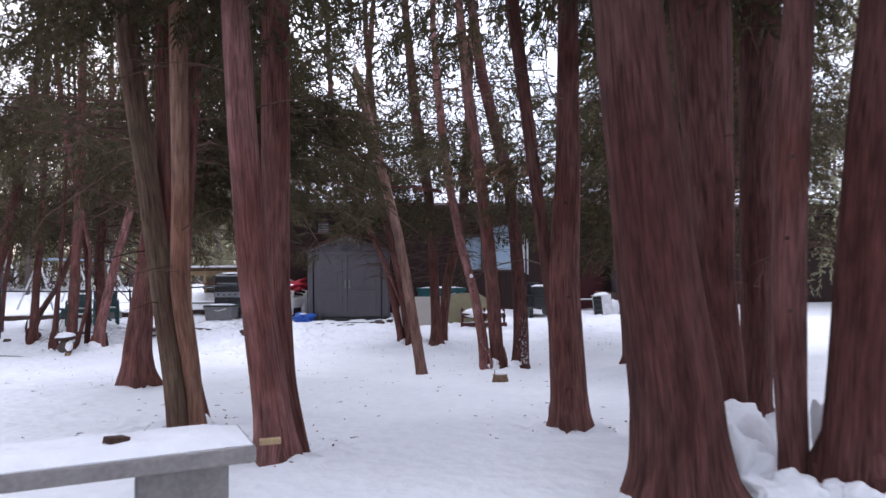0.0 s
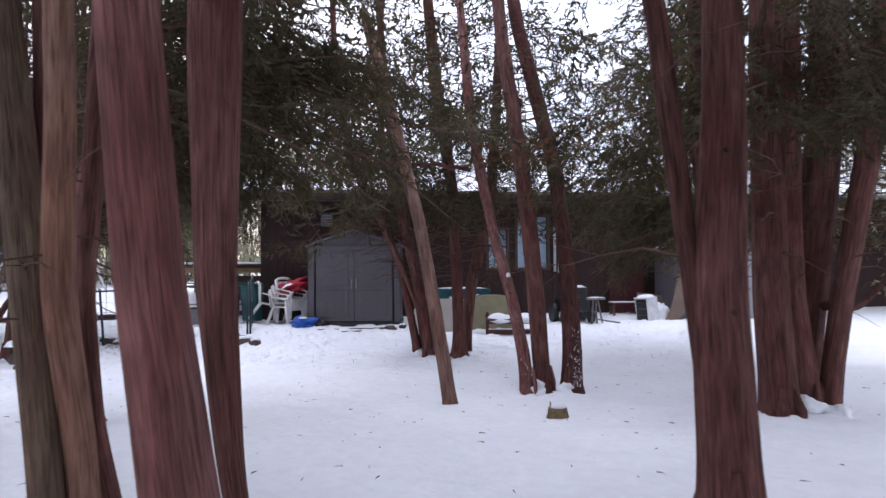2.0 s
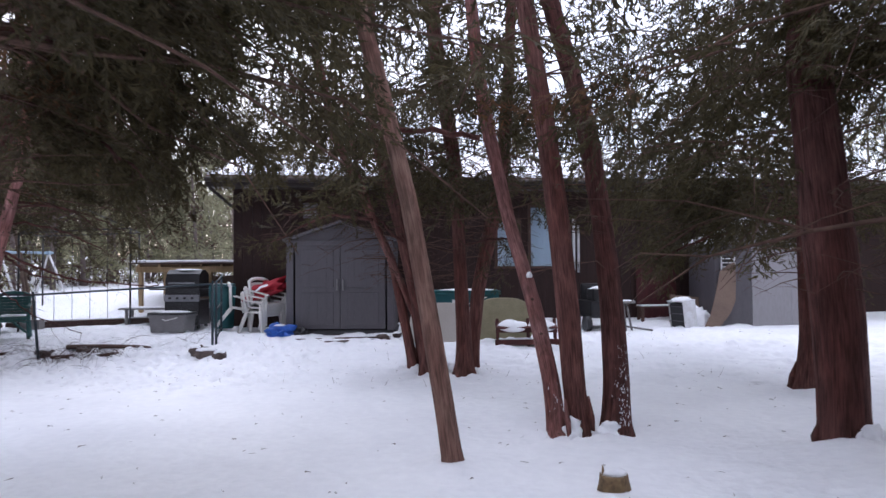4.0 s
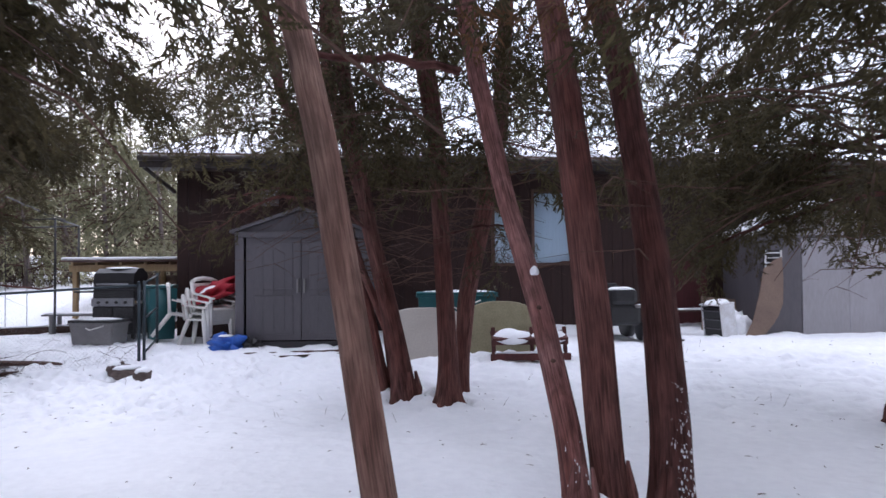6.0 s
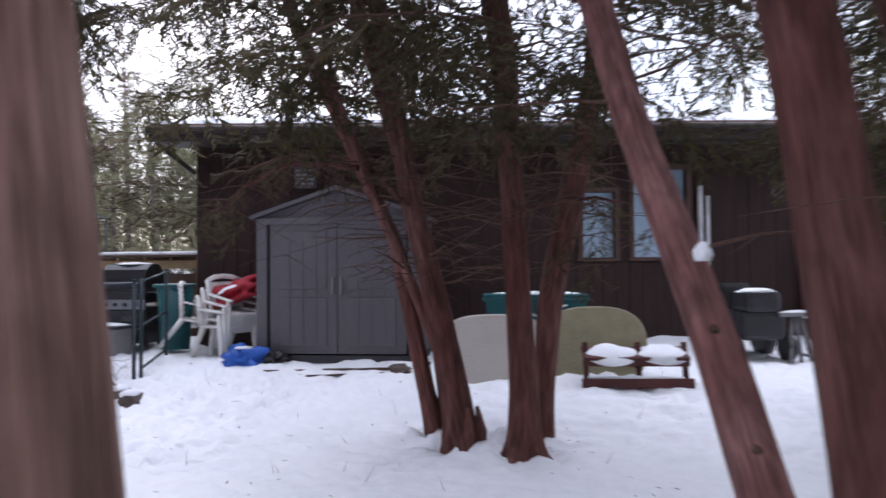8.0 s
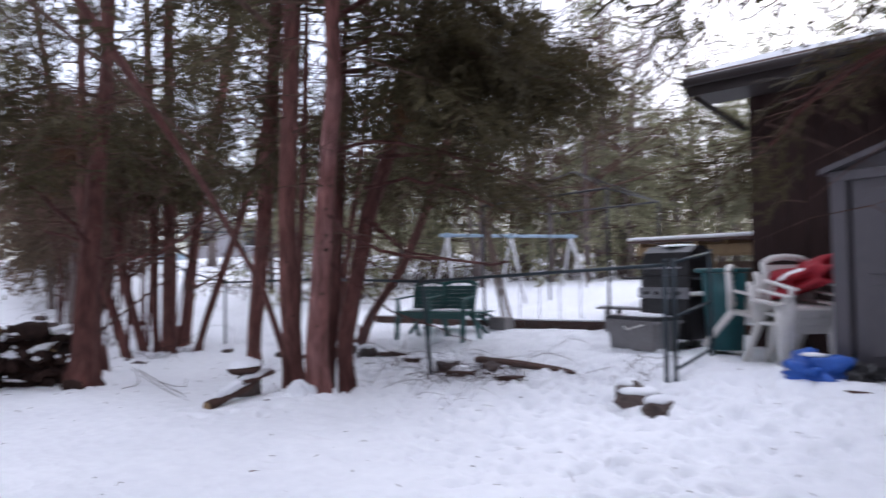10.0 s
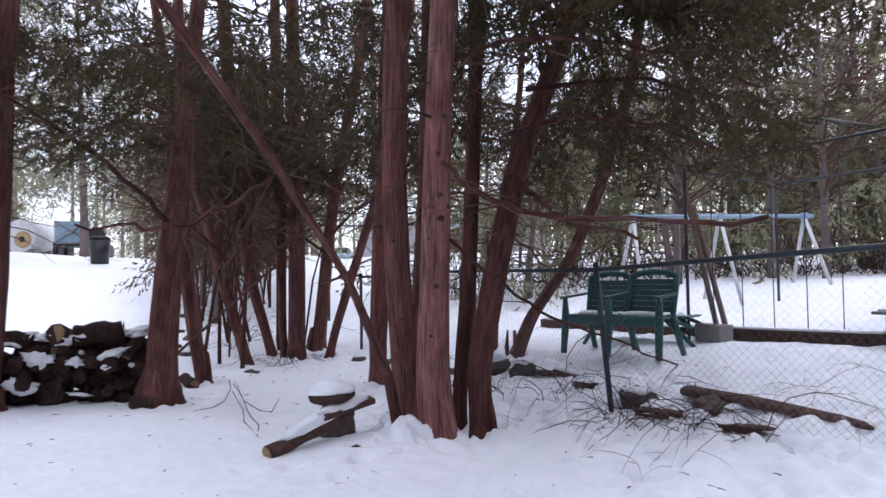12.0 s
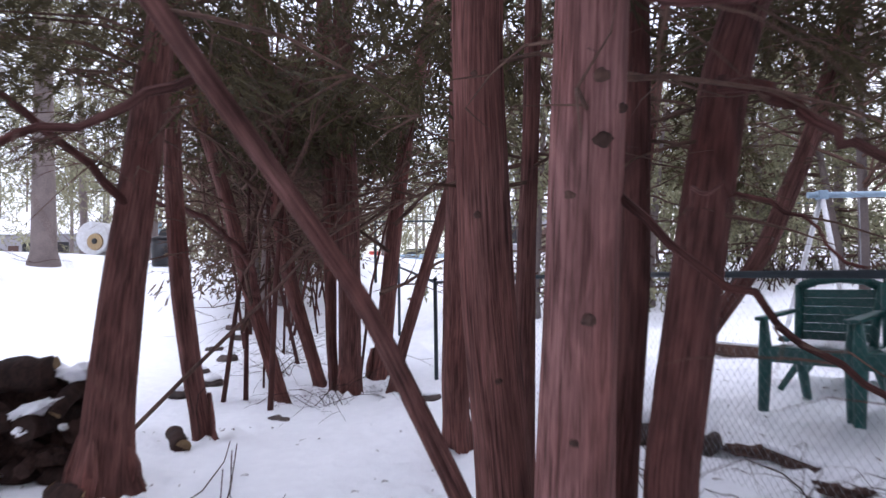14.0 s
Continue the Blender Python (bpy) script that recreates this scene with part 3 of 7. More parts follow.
for a0, a1, b0, b1 in ((0, 0.16, 0.16, H_DEEP), (H_LEN - 0.16, H_LEN, 0.16, H_DEEP), (0.16, H_LEN - 0.16, H_DEEP - 0.16, H_DEEP)):
    house_box("wall", a0, a1, b0, b1, H_BASE, H_WALL, M_SIDING)
# siding boards on the front
x = 0.0
k = 0
while x < 13.5:
    w = 0.2
    blocks = [(H_BASE + 0.02, H_WALL - 0.02)]
    for x0, x1, z0, z1 in WINDOWS:
        if x + w > x0 - 0.06 and x < x1 + 0.06:
            blocks = [(H_BASE + 0.02, z0 - 0.08), (z1 + 0.08, H_WALL - 0.02)]
    for z0, z1 in blocks:
        house_box("siding_board", x + 0.004, x + w - 0.004, -0.02 - 0.004 * (k % 3), 0.0, z0, z1, M_SIDING)
    x += w
    k += 1
# eaves, fascia, gutter, roof and its snow
house_box("soffit", -0.42, H_LEN + 0.6, -0.66, 0.0, H_WALL - 0.02, H_WALL + 0.03, M_FASCIA)
house_box("fascia", -0.44, H_LEN + 0.6, -0.69, -0.66, H_WALL - 0.05, H_WALL + 0.14, M_FASCIA)
part("gutter", tube(((-0.44, -0.75, H_WALL + 0.10), (H_LEN + 0.6, -0.75, H_WALL + 0.10)), (0.055, 0.055), 8), M_FASCIA, house, "dark metal gutter")


def slab(y0, z0, y1, z1, x0, x1, thick, n=60, wave=0.0):
    """A sloping roof sheet."""
    bm = bmesh.new()
    rows = []
    for i in range(n + 1):
        x = x0 + (x1 - x0) * i / n
        q = wave * noise.noise((x * 0.9, 0, 3))
        rows.append([bm.verts.new(v) for v in ((x, y0, z0), (x, y1, z1), (x, y1, z1 + thick + q), (x, y0 + 0.03, z0 + thick + q))])
    for a, b in zip(rows, rows[1:]):
        for k in range(4):
            bm.faces.new((a[k], a[(k + 1) % 4], b[(k + 1) % 4], b[k]))
    bm.faces.new(rows[0])
    bm.faces.new(rows[-1][::-1])
    return bm


part("roof", slab(-0.70, H_WALL + 0.14, H_DEEP / 2, H_WALL + 1.25, -0.44, H_LEN + 0.6, 0.06), M_BROWN, house)
part("roof", slab(H_DEEP + 0.7, H_WALL + 0.14, H_DEEP / 2, H_WALL + 1.25, -0.44, H_LEN + 0.6, 0.06), M_BROWN, house)
part("roof_snow", slab(-0.66, H_WALL + 0.205, H_DEEP / 2, H_WALL + 1.315, -0.42, H_LEN + 0.58, 0.05, 160, 0.05), M_SNOW, house, "thick layer of snow on the roof")
# gable end brace under the eave, wall vent, pipes, small box
part("brace", bar((-0.38, -0.6, H_WALL - 0.04), (-0.02, -0.05, H_WALL - 0.40), 0.035, 6), M_FASCIA, house)
vent = part("vent", box(1.62, -0.07, 2.52, 0.30, 0.14, 0.32, 0.02), M_SHED, house, "small grey wall vent")
for k in range(4):
    part("slat", box(1.62, -0.145, 2.42 + 0.065 * k, 0.24, 0.02, 0.02), M_STEEL, vent)
part("pipe", bar((7.45, -0.09, 1.2), (7.45, -0.09, 2.35), 0.035, 8), M_PAINT_WHITE, house, "white vertical pipe")
part("pipe", bar((7.56, -0.09, 1.15), (7.56, -0.09, 2.2), 0.028, 8), M_PAINT_WHITE, house, "white vertical pipe")
part("meter_box", box(9.0, -0.07, 2.5, 0.16, 0.10, 0.18, 0.01), M_FASCIA, house, "small dark electric box")


# ---------------------------------------------------------------- sheds
def resin_shed():
    """Grey resin shed with a pair of doors and a low gable."""
    e = thing("storage_shed", pose(-2.52, 18.32, gz(-2.5, 18.4) - 0.02, 0, 0, 1.5), "grey resin garden shed with closed double doors", "shed")
    w, d, h, pk = 2.10, 1.25, 1.84, 0.33
    part("floor", box(0, d / 2, 0.05, w + 0.06, d + 0.04, 0.10, 0.01), M_DARK_METAL, e)
    part("side_wall", box(-w / 2 + 0.03, d / 2, 0.1 + h / 2 - 0.05, 0.06, d, h - 0.1, 0.01), M_SHED, e)
    part("side_wall", box(w / 2 - 0.03, d / 2, 0.1 + h / 2 - 0.05, 0.06, d, h - 0.1, 0.01), M_SHED, e)
    part("back_wall", box(0, d - 0.03, 0.1 + h / 2 - 0.05, w - 0.12, 0.06, h - 0.1), M_SHED, e)
    for s in (-1, 1):
        part("corner_post", box(s * (w / 2 - 0.07), -0.015, h / 2 + 0.05, 0.14, 0.06, h - 0.1, 0.015), M_SHED, e)
        door = part("door", box(s * 0.44, 0.0, 0.97, 0.872, 0.05, 1.70, 0.008), M_SHED, e)
        for q, (z, hh) in enumerate(((0.52, 0.62), (1.30, 0.74))):
            part("door_panel", box(s * 0.44, -0.028, z, 0.62, 0.022, hh, 0.010), M_SHED, door)
        for q in range(3):
            part("groove", box(s * (0.27 + 0.17 * q), -0.042, 0.9, 0.012, 0.01, 1.3), M_SHED, door)
        part("handle", box(s * 0.055, -0.05, 0.98, 0.03, 0.05, 0.22, 0.01), M_GREY_TUB, door, "grey door handle")
    part("lintel", box(0, -0.02, h - 0.04, w, 0.07, 0.09, 0.012), M_SHED, e)
    g = bmesh.new()
    f = [g.verts.new(v) for v in ((-w / 2, 0, h), (w / 2, 0, h), (0, 0, h + pk), (-w / 2, 0.05, h), (w / 2, 0.05, h), (0, 0.05, h + pk))]
    for q in ((0, 1, 2), (5, 4, 3), (0, 3, 4, 1), (1, 4, 5, 2), (2, 5, 3, 0)):
        g.faces.new([f[i] for i in q])
    gable = part("gable", g, M_SHED, e)
    for k in range(3):
        part("louvre", box(0, -0.012, h + 0.08 + 0.05 * k, 0.34 - 0.08 * k, 0.02, 0.018), M_SHED, gable)
    for s in (-1, 1):
        r = bmesh.new()
        lo, hi = Vector((s * (w / 2 + 0.07), 0, h - 0.02)), Vector((0, 0, h + pk + 0.02))
        vs = []
        for y in (-0.09, d + 0.05):
            for p in (lo, hi):
                for t in (0, 0.05):
                    vs.append(r.verts.new((p.x, y, p.z + t)))
        for q in ((0, 1, 3, 2), (4, 6, 7, 5), (0, 4, 5, 1), (2, 3, 7, 6), (0, 2, 6, 4), (1, 5, 7, 3)):
            r.faces.new([vs[i] for i in q])
        part("roof_panel", r, M_SHED, e)
    return e


def sheet_shed():
    """A larger pale sheet-metal shed, its gable to the yard."""
    e = thing("metal_shed", pose(6.35, 19.45, gz(6.3, 19.4) - 0.03, 0, 0, 6), "pale grey sheet metal shed beside the house", "shed")
    w, d, h, pk = 2.50, 1.2, 1.72, 0.52
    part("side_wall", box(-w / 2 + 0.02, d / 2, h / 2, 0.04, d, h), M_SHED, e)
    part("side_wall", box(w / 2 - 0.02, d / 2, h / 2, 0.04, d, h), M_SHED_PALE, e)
    part("back_wall", box(0, d - 0.02, h / 2, w - 0.08, 0.04, h), M_SHED_PALE, e)
    x = -w / 2
    for k, ww in enumerate((0.80, 0.86, 0.84)):
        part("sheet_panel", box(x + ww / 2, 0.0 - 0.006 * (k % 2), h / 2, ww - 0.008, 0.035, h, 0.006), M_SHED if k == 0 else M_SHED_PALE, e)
        x += ww
    part("corner_trim", box(w / 2 - 0.03, -0.025, h / 2, 0.05, 0.03, h, 0.006), M_SHED, e)
    part("lintel", box(0, -0.024, h - 0.03, w + 0.02, 0.05, 0.06, 0.01), M_SHED, e)
    vent = part("louvre_vent", box(-0.98, -0.03, 1.20, 0.30, 0.03, 0.52, 0.004), M_BLACK, e, "white slatted vent")
    for sx in (-1, 1):
        part("frame", box(-0.98 + 0.14 * sx, -0.05, 1.20, 0.03, 0.02, 0.52, 0.003), M_PAINT_WHITE, vent)
    for k in range(6):
        part("slat", box(-0.98, -0.052, 0.99 + 0.085 * k, 0.25, 0.02, 0.022), M_PAINT_WHITE, vent)
    for y in (0.0, d - 0.05):
        g = bmesh.new()
        f = [g.verts.new(v) for v in ((-w / 2, y, h), (w / 2, y, h), (0, y, h + pk), (-w / 2, y + 0.04, h), (w / 2, y + 0.04, h), (0, y + 0.04, h + pk))]
        for q in ((0, 1, 2), (5, 4, 3), (0, 3, 4, 1), (1, 4, 5, 2), (2, 5, 3, 0)):
            g.faces.new([f[i] for i in q])
        part("gable", g, M_SHED_PALE, e)
    for sx in (-1, 1):
        for name, z0, thick, y0, y1, m in (("roof_panel", 0.0, 0.035, -0.14, d + 0.1, M_SHED), ("roof_snow", 0.04, 0.05, -0.12, d + 0.06, M_SNOW)):
            r = bmesh.new()
            lo, hi = Vector((sx * (w / 2 + 0.10), 0, h - 0.04 + z0)), Vector((0, 0, h + pk + 0.02 + z0))
            vs = [r.verts.new((p.x, y, p.z + t)) for y in (y0, y1) for p in (lo, hi) for t in (0, thick)]
            for q in ((0, 1, 3, 2), (4, 6, 7, 5), (0, 4, 5, 1), (2, 3, 7, 6), (0, 2, 6, 4), (1, 5, 7, 3)):
                r.faces.new([vs[i] for i in q])
            part(name, r, m, e, "" if m is M_SHED else "snow along the roof edge")
    return e


resin_shed()
sheet_shed()


# ---------------------------------------------------------------- the cedars
CEDARS = []


def stem(key, x, y, *knots):
    """The axis of one cedar from its foot: (offset x, offset y, height, radius) up the stem."""
    z = gz(x, y)
    CEDARS.append((key, [(x + a, y + b, z + h, r) for a, b, h, r in knots]))


stem("A1", -2.14, 5.64, (0.00, 0.00, -0.00, 0.066), (-0.09, 0.07, 0.50, 0.082), (-0.22, 0.17, 1.20, 0.097), (-0.39, 0.29, 2.10, 0.095), (-0.60, 0.40, 3.20, 0.100), (-0.69, 0.47, 3.82, 0.101))
stem("A2", -2.06, 5.80, (0.00, 0.00, 0.00, 0.068), (-0.04, -0.02, 0.50, 0.074), (-0.12, -0.07, 1.20, 0.077), (-0.11, -0.08, 2.10, 0.069), (-0.11, -0.14, 3.20, 0.074), (-0.11, -0.15, 3.59, 0.075))
stem("C", -4.10, 9.27, (0.00, 0.00, 0.00, 0.205), (0.01, -0.01, 0.50, 0.171), (0.10, -0.02, 1.20, 0.135), (0.22, -0.05, 2.10, 0.125), (0.38, -0.08, 3.20, 0.115), (0.45, -0.10, 5.20, 0.100))
stem("B1", -1.12, 4.73, (0.00, 0.00, 0.00, 0.130), (-0.06, -0.05, 0.50, 0.121), (-0.14, -0.10, 1.20, 0.105), (-0.20, -0.15, 2.10, 0.097), (-0.24, -0.22, 3.08, 0.089))
stem("B2", -0.97, 4.94, (0.00, 0.00, 0.00, 0.030), (-0.14, 0.04, 0.50, 0.048), (-0.23, 0.13, 1.20, 0.077), (-0.28, 0.26, 2.10, 0.106), (-0.30, 0.34, 3.26, 0.102))
stem("E", -0.31, 10.28, (0.00, 0.00, 0.00, 0.076), (-0.08, 0.03, 0.50, 0.077), (-0.20, 0.10, 1.20, 0.073), (-0.36, 0.19, 2.10, 0.069), (-0.64, 0.45, 3.20, 0.074), (-1.08, 0.85, 4.82, 0.070))
stem("H", -0.66, 15.78, (0.00, 0.00, -0.00, 0.139), (-0.10, -0.01, 0.50, 0.128), (-0.24, -0.03, 1.20, 0.111), (-0.45, -0.08, 2.10, 0.096), (-0.63, -0.14, 3.20, 0.086), (-0.82, -0.23, 4.54, 0.082))
stem("H2", -0.70, 15.86, (0.00, 0.00, 0.00, 0.060), (-0.17, -0.02, 0.72, 0.058), (-0.50, -0.05, 1.55, 0.050), (-0.80, -0.08, 2.25, 0.040), (-1.10, -0.10, 3.10, 0.030))
stem("H3", -0.93, 15.98, (0.00, 0.00, 0.00, 0.085), (-0.36, -0.05, 1.73, 0.072), (-1.30, -0.11, 3.80, 0.066), (-1.60, -0.15, 5.35, 0.062), (-1.70, -0.22, 7.80, 0.050))
stem("H4", -0.80, 16.05, (0.00, 0.00, 0.00, 0.085), (-0.21, -0.05, 1.60, 0.075), (-0.84, -0.11, 3.91, 0.070), (-0.91, -0.16, 5.84, 0.064), (-0.76, -0.22, 7.77, 0.055))
stem("F", -0.17, 15.49, (0.00, 0.00, 0.00, 0.130), (0.01, -0.03, 0.50, 0.119), (-0.02, -0.07, 1.20, 0.104), (-0.06, -0.14, 2.10, 0.096), (-0.11, -0.21, 3.20, 0.106), (-0.39, -0.32, 4.98, 0.119))
stem("G", 0.02, 15.94, (0.00, 0.00, -0.00, 0.062), (-0.00, -0.01, 0.50, 0.085), (0.05, -0.02, 1.20, 0.111), (0.24, -0.03, 2.10, 0.117), (0.47, -0.03, 3.20, 0.108), (0.57, -0.03, 4.61, 0.093))
stem("I1", 0.70, 11.58, (0.00, 0.00, -0.00, 0.081), (-0.04, 0.29, 0.50, 0.083), (-0.15, 0.70, 1.20, 0.082), (-0.36, 1.21, 2.10, 0.073), (-0.55, 1.74, 3.20, 0.083), (-0.67, 2.16, 4.10, 0.091))
stem("I2", 0.94, 11.75, (0.00, 0.00, -0.00, 0.099), (-0.05, 0.08, 0.50, 0.115), (-0.08, 0.19, 1.20, 0.120), (-0.14, 0.35, 2.10, 0.113), (-0.24, 0.60, 3.20, 0.105), (-0.47, 0.98, 4.99, 0.099))
stem("I3", 1.28, 11.69, (0.00, 0.00, -0.00, 0.130), (0.04, 0.15, 0.50, 0.128), (0.05, 0.36, 1.20, 0.118), (0.02, 0.64, 2.10, 0.108), (-0.05, 1.04, 3.20, 0.112), (-0.49, 1.89, 5.53, 0.112))
stem("J1", 1.06, 5.87, (0.00, 0.00, -0.00, 0.147), (-0.01, 0.05, 0.50, 0.146), (-0.03, 0.08, 1.20, 0.133), (0.03, 0.13, 2.10, 0.107), (0.06, 0.20, 3.20, 0.093), (0.07, 0.23, 3.61, 0.089))
stem("J2", 1.03, 5.90, (0.00, 0.00, -0.00, 0.040), (-0.05, 0.03, 0.50, 0.044), (-0.12, 0.07, 1.20, 0.048), (-0.22, 0.10, 2.10, 0.055), (-0.35, 0.10, 3.20, 0.058), (-0.40, 0.09, 3.58, 0.060))
stem("K1", 1.25, 3.72, (0.00, 0.00, 0.00, 0.244), (-0.04, -0.08, 0.50, 0.227), (-0.16, -0.17, 1.20, 0.203), (-0.29, -0.31, 2.10, 0.175), (-0.36, -0.40, 2.65, 0.160))
stem("K2", 2.16, 5.03, (0.00, 0.00, -0.00, 0.064), (-0.08, -0.00, 0.50, 0.092), (-0.18, -0.01, 1.20, 0.131), (-0.23, -0.05, 2.10, 0.173), (-0.30, -0.09, 3.36, 0.221))
stem("K3", 2.63, 5.90, (0.00, 0.00, -0.00, 0.107), (0.02, -0.02, 0.50, 0.118), (0.02, -0.03, 1.20, 0.131), (0.03, -0.05, 2.10, 0.141), (0.06, -0.08, 3.20, 0.157), (0.08, -0.10, 3.85, 0.168))
stem("K4", 1.95, 3.88, (0.00, 0.00, 0.00, 0.066), (-0.02, 0.01, 0.50, 0.083), (-0.01, 0.02, 1.20, 0.092), (0.04, 0.02, 2.10, 0.090), (0.10, 0.02, 2.92, 0.083))
stem("K5", 2.20, 3.69, (0.00, 0.00, 0.00, 0.192), (0.03, -0.02, 0.50, 0.187), (0.07, -0.04, 1.20, 0.179), (0.14, -0.07, 2.10, 0.169), (0.22, -0.11, 2.89, 0.159))
stem("L1", 2.82, 9.11, (0.00, 0.00, -0.00, 0.170), (-0.00, 0.06, 0.50, 0.166), (-0.01, 0.14, 1.20, 0.160), (0.01, 0.21, 2.10, 0.156), (0.02, 0.26, 3.20, 0.156), (0.06, 0.29, 4.57, 0.165))
stem("L2", 2.96, 10.72, (0.00, 0.00, -0.00, 0.186), (-0.00, -0.00, 0.50, 0.193), (-0.03, -0.00, 1.20, 0.200), (-0.11, 0.02, 2.10, 0.195), (-0.23, 0.02, 3.20, 0.176), (-0.31, -0.12, 5.25, 0.137))
stem("L3", 3.44, 9.95, (0.00, 0.00, -0.00, 0.140), (0.02, -0.03, 0.50, 0.151), (0.05, -0.09, 1.20, 0.165), (0.11, -0.17, 2.10, 0.177), (0.17, -0.25, 3.20, 0.183), (0.21, -0.33, 4.75, 0.193))
stem("L4", 3.47, 9.51, (0.00, 0.00, -0.00, 0.106), (0.07, -0.00, 0.50, 0.106), (0.17, -0.01, 1.20, 0.105), (0.33, -0.04, 2.10, 0.114), (0.53, -0.09, 3.20, 0.139), (0.73, -0.12, 4.73, 0.196))
stem("D1", -7.58, 15.22, (0.00, 0.00, 0.00, 0.133), (0.09, -0.09, 0.50, 0.117), (0.28, -0.14, 1.20, 0.099), (0.54, -0.21, 2.10, 0.087), (0.87, -0.27, 3.20, 0.078), (0.99, -0.35, 3.74, 0.071))
stem("D2", -8.15, 15.17, (0.00, 0.00, -0.00, 0.109), (0.06, -0.05, 0.50, 0.105), (0.14, -0.13, 1.20, 0.100), (0.20, -0.17, 2.10, 0.091), (0.25, -0.15, 3.20, 0.099), (0.27, -0.12, 4.31, 0.102))
stem("D3", -10.53, 15.63, (0.00, 0.00, -0.00, 0.087), (0.15, -0.05, 0.50, 0.099), (0.36, -0.07, 1.20, 0.108), (0.62, -0.09, 2.10, 0.106), (0.90, -0.13, 3.20, 0.100), (1.02, -0.14, 3.63, 0.097))
stem("D4", -7.61, 15.57, (0.00, 0.00, 0.00, 0.074), (-0.10, 0.02, 0.50, 0.093), (-0.18, 0.21, 1.20, 0.097), (-0.38, 0.53, 2.10, 0.098), (-0.52, 1.05, 3.20, 0.092), (-0.64, 1.45, 4.13, 0.088))
stem("D5", -8.03, 15.07, (0.00, 0.00, -0.00, 0.044), (0.27, -0.19, 0.50, 0.039), (0.62, -0.57, 1.20, 0.030), (0.99, -1.24, 2.10, 0.030), (1.20, -2.09, 3.20, 0.043), (1.31, -2.69, 3.99, 0.057))
stem("D6", -7.96, 15.51, (0.00, 0.00, 0.00, 0.055), (-0.01, 0.05, 0.50, 0.057), (-0.04, 0.14, 1.20, 0.061), (-0.14, 0.24, 2.10, 0.053), (-0.31, 0.38, 3.20, 0.044), (-0.45, 0.49, 4.03, 0.038))
stem("D7", -10.23, 17.17, (0.00, 0.00, 0.00, 0.082), (0.13, 0.22, 0.50, 0.079), (0.38, 0.64, 1.20, 0.072), (0.55, 0.97, 2.10, 0.068), (0.69, 1.28, 3.19, 0.069))
stem("D8", -8.63, 15.37, (0.00, 0.00, 0.00, 0.088), (0.03, 0.02, 0.49, 0.065), (0.08, 0.05, 1.39, 0.042), (0.11, 0.07, 1.88, 0.039), (0.15, 0.09, 2.69, 0.039))
stem("D9", -9.67, 16.34, (0.00, 0.00, 0.00, 0.107), (0.04, 0.02, 0.77, 0.090), (0.07, 0.03, 1.41, 0.081), (0.11, 0.05, 2.05, 0.077), (0.16, 0.08, 3.12, 0.073))
stem("DX", -11.07, 17.35, (0.00, 0.00, 0.00, 0.056), (0.06, 0.05, 1.04, 0.050), (0.12, 0.13, 1.76, 0.050), (0.19, 0.27, 2.71, 0.045), (0.25, 0.35, 3.55, 0.039))
stem("N1", -10.12, 13.31, (0.00, 0.00, -0.00, 0.159), (-0.10, 0.03, 0.50, 0.148), (-0.23, 0.08, 1.20, 0.133), (-0.38, 0.17, 2.10, 0.122), (-0.57, 0.28, 3.20, 0.100), (-0.74, 0.41, 4.51, 0.075))
stem("N2", -11.57, 13.81, (0.00, 0.00, 0.00, 0.072), (0.00, -0.11, 0.50, 0.082), (-0.00, -0.20, 1.20, 0.084), (-0.02, -0.26, 2.10, 0.074), (-0.02, -0.28, 3.03, 0.064))
stem("O1", -13.03, 14.49, (0.00, 0.00, -0.00, 0.069), (-0.05, -0.17, 0.50, 0.079), (-0.13, -0.37, 1.20, 0.081), (-0.19, -0.58, 2.10, 0.076), (-0.23, -0.95, 3.30, 0.069))
stem("O2", -13.96, 14.96, (0.00, 0.00, -0.00, 0.068), (0.03, -0.18, 0.50, 0.077), (0.09, -0.38, 1.20, 0.083), (0.22, -0.53, 2.10, 0.086), (0.43, -0.64, 3.20, 0.092), (0.66, -0.77, 4.41, 0.098))
stem("P1", -13.39, 15.21, (0.00, 0.00, -0.00, 0.118), (0.01, 0.00, 0.50, 0.123), (0.03, 0.00, 1.20, 0.124), (0.07, -0.01, 2.10, 0.117), (0.13, -0.04, 3.20, 0.106), (0.37, -0.12, 5.88, 0.089))
stem("P2", -13.50, 15.06, (0.00, 0.00, -0.00, 0.050), (-0.04, -0.04, 0.50, 0.059), (-0.09, -0.04, 1.20, 0.069), (-0.17, -0.03, 2.10, 0.082), (-0.30, -0.04, 3.20, 0.093), (-0.40, -0.05, 3.93, 0.098))
stem("Q1", -14.08, 15.65, (0.00, 0.00, 0.00, 0.112), (-0.02, 0.08, 0.50, 0.108), (-0.06, 0.16, 1.20, 0.103), (-0.10, 0.27, 2.10, 0.096), (-0.14, 0.45, 3.20, 0.097), (-0.19, 0.83, 4.96, 0.098))
stem("Q2", -13.23, 15.63, (0.00, 0.00, -0.00, 0.056), (0.11, 0.14, 0.50, 0.064), (0.26, 0.33, 1.20, 0.069), (0.46, 0.57, 2.10, 0.064), (0.69, 0.83, 3.19, 0.054))
stem("M1", -10.04, 11.42, (0.00, 0.00, 0.00, 0.112), (-0.00, 0.02, 0.50, 0.126), (-0.00, -0.00, 1.20, 0.138), (0.00, -0.08, 2.10, 0.140), (-0.00, -0.17, 3.20, 0.130), (-0.01, -0.31, 4.65, 0.103))
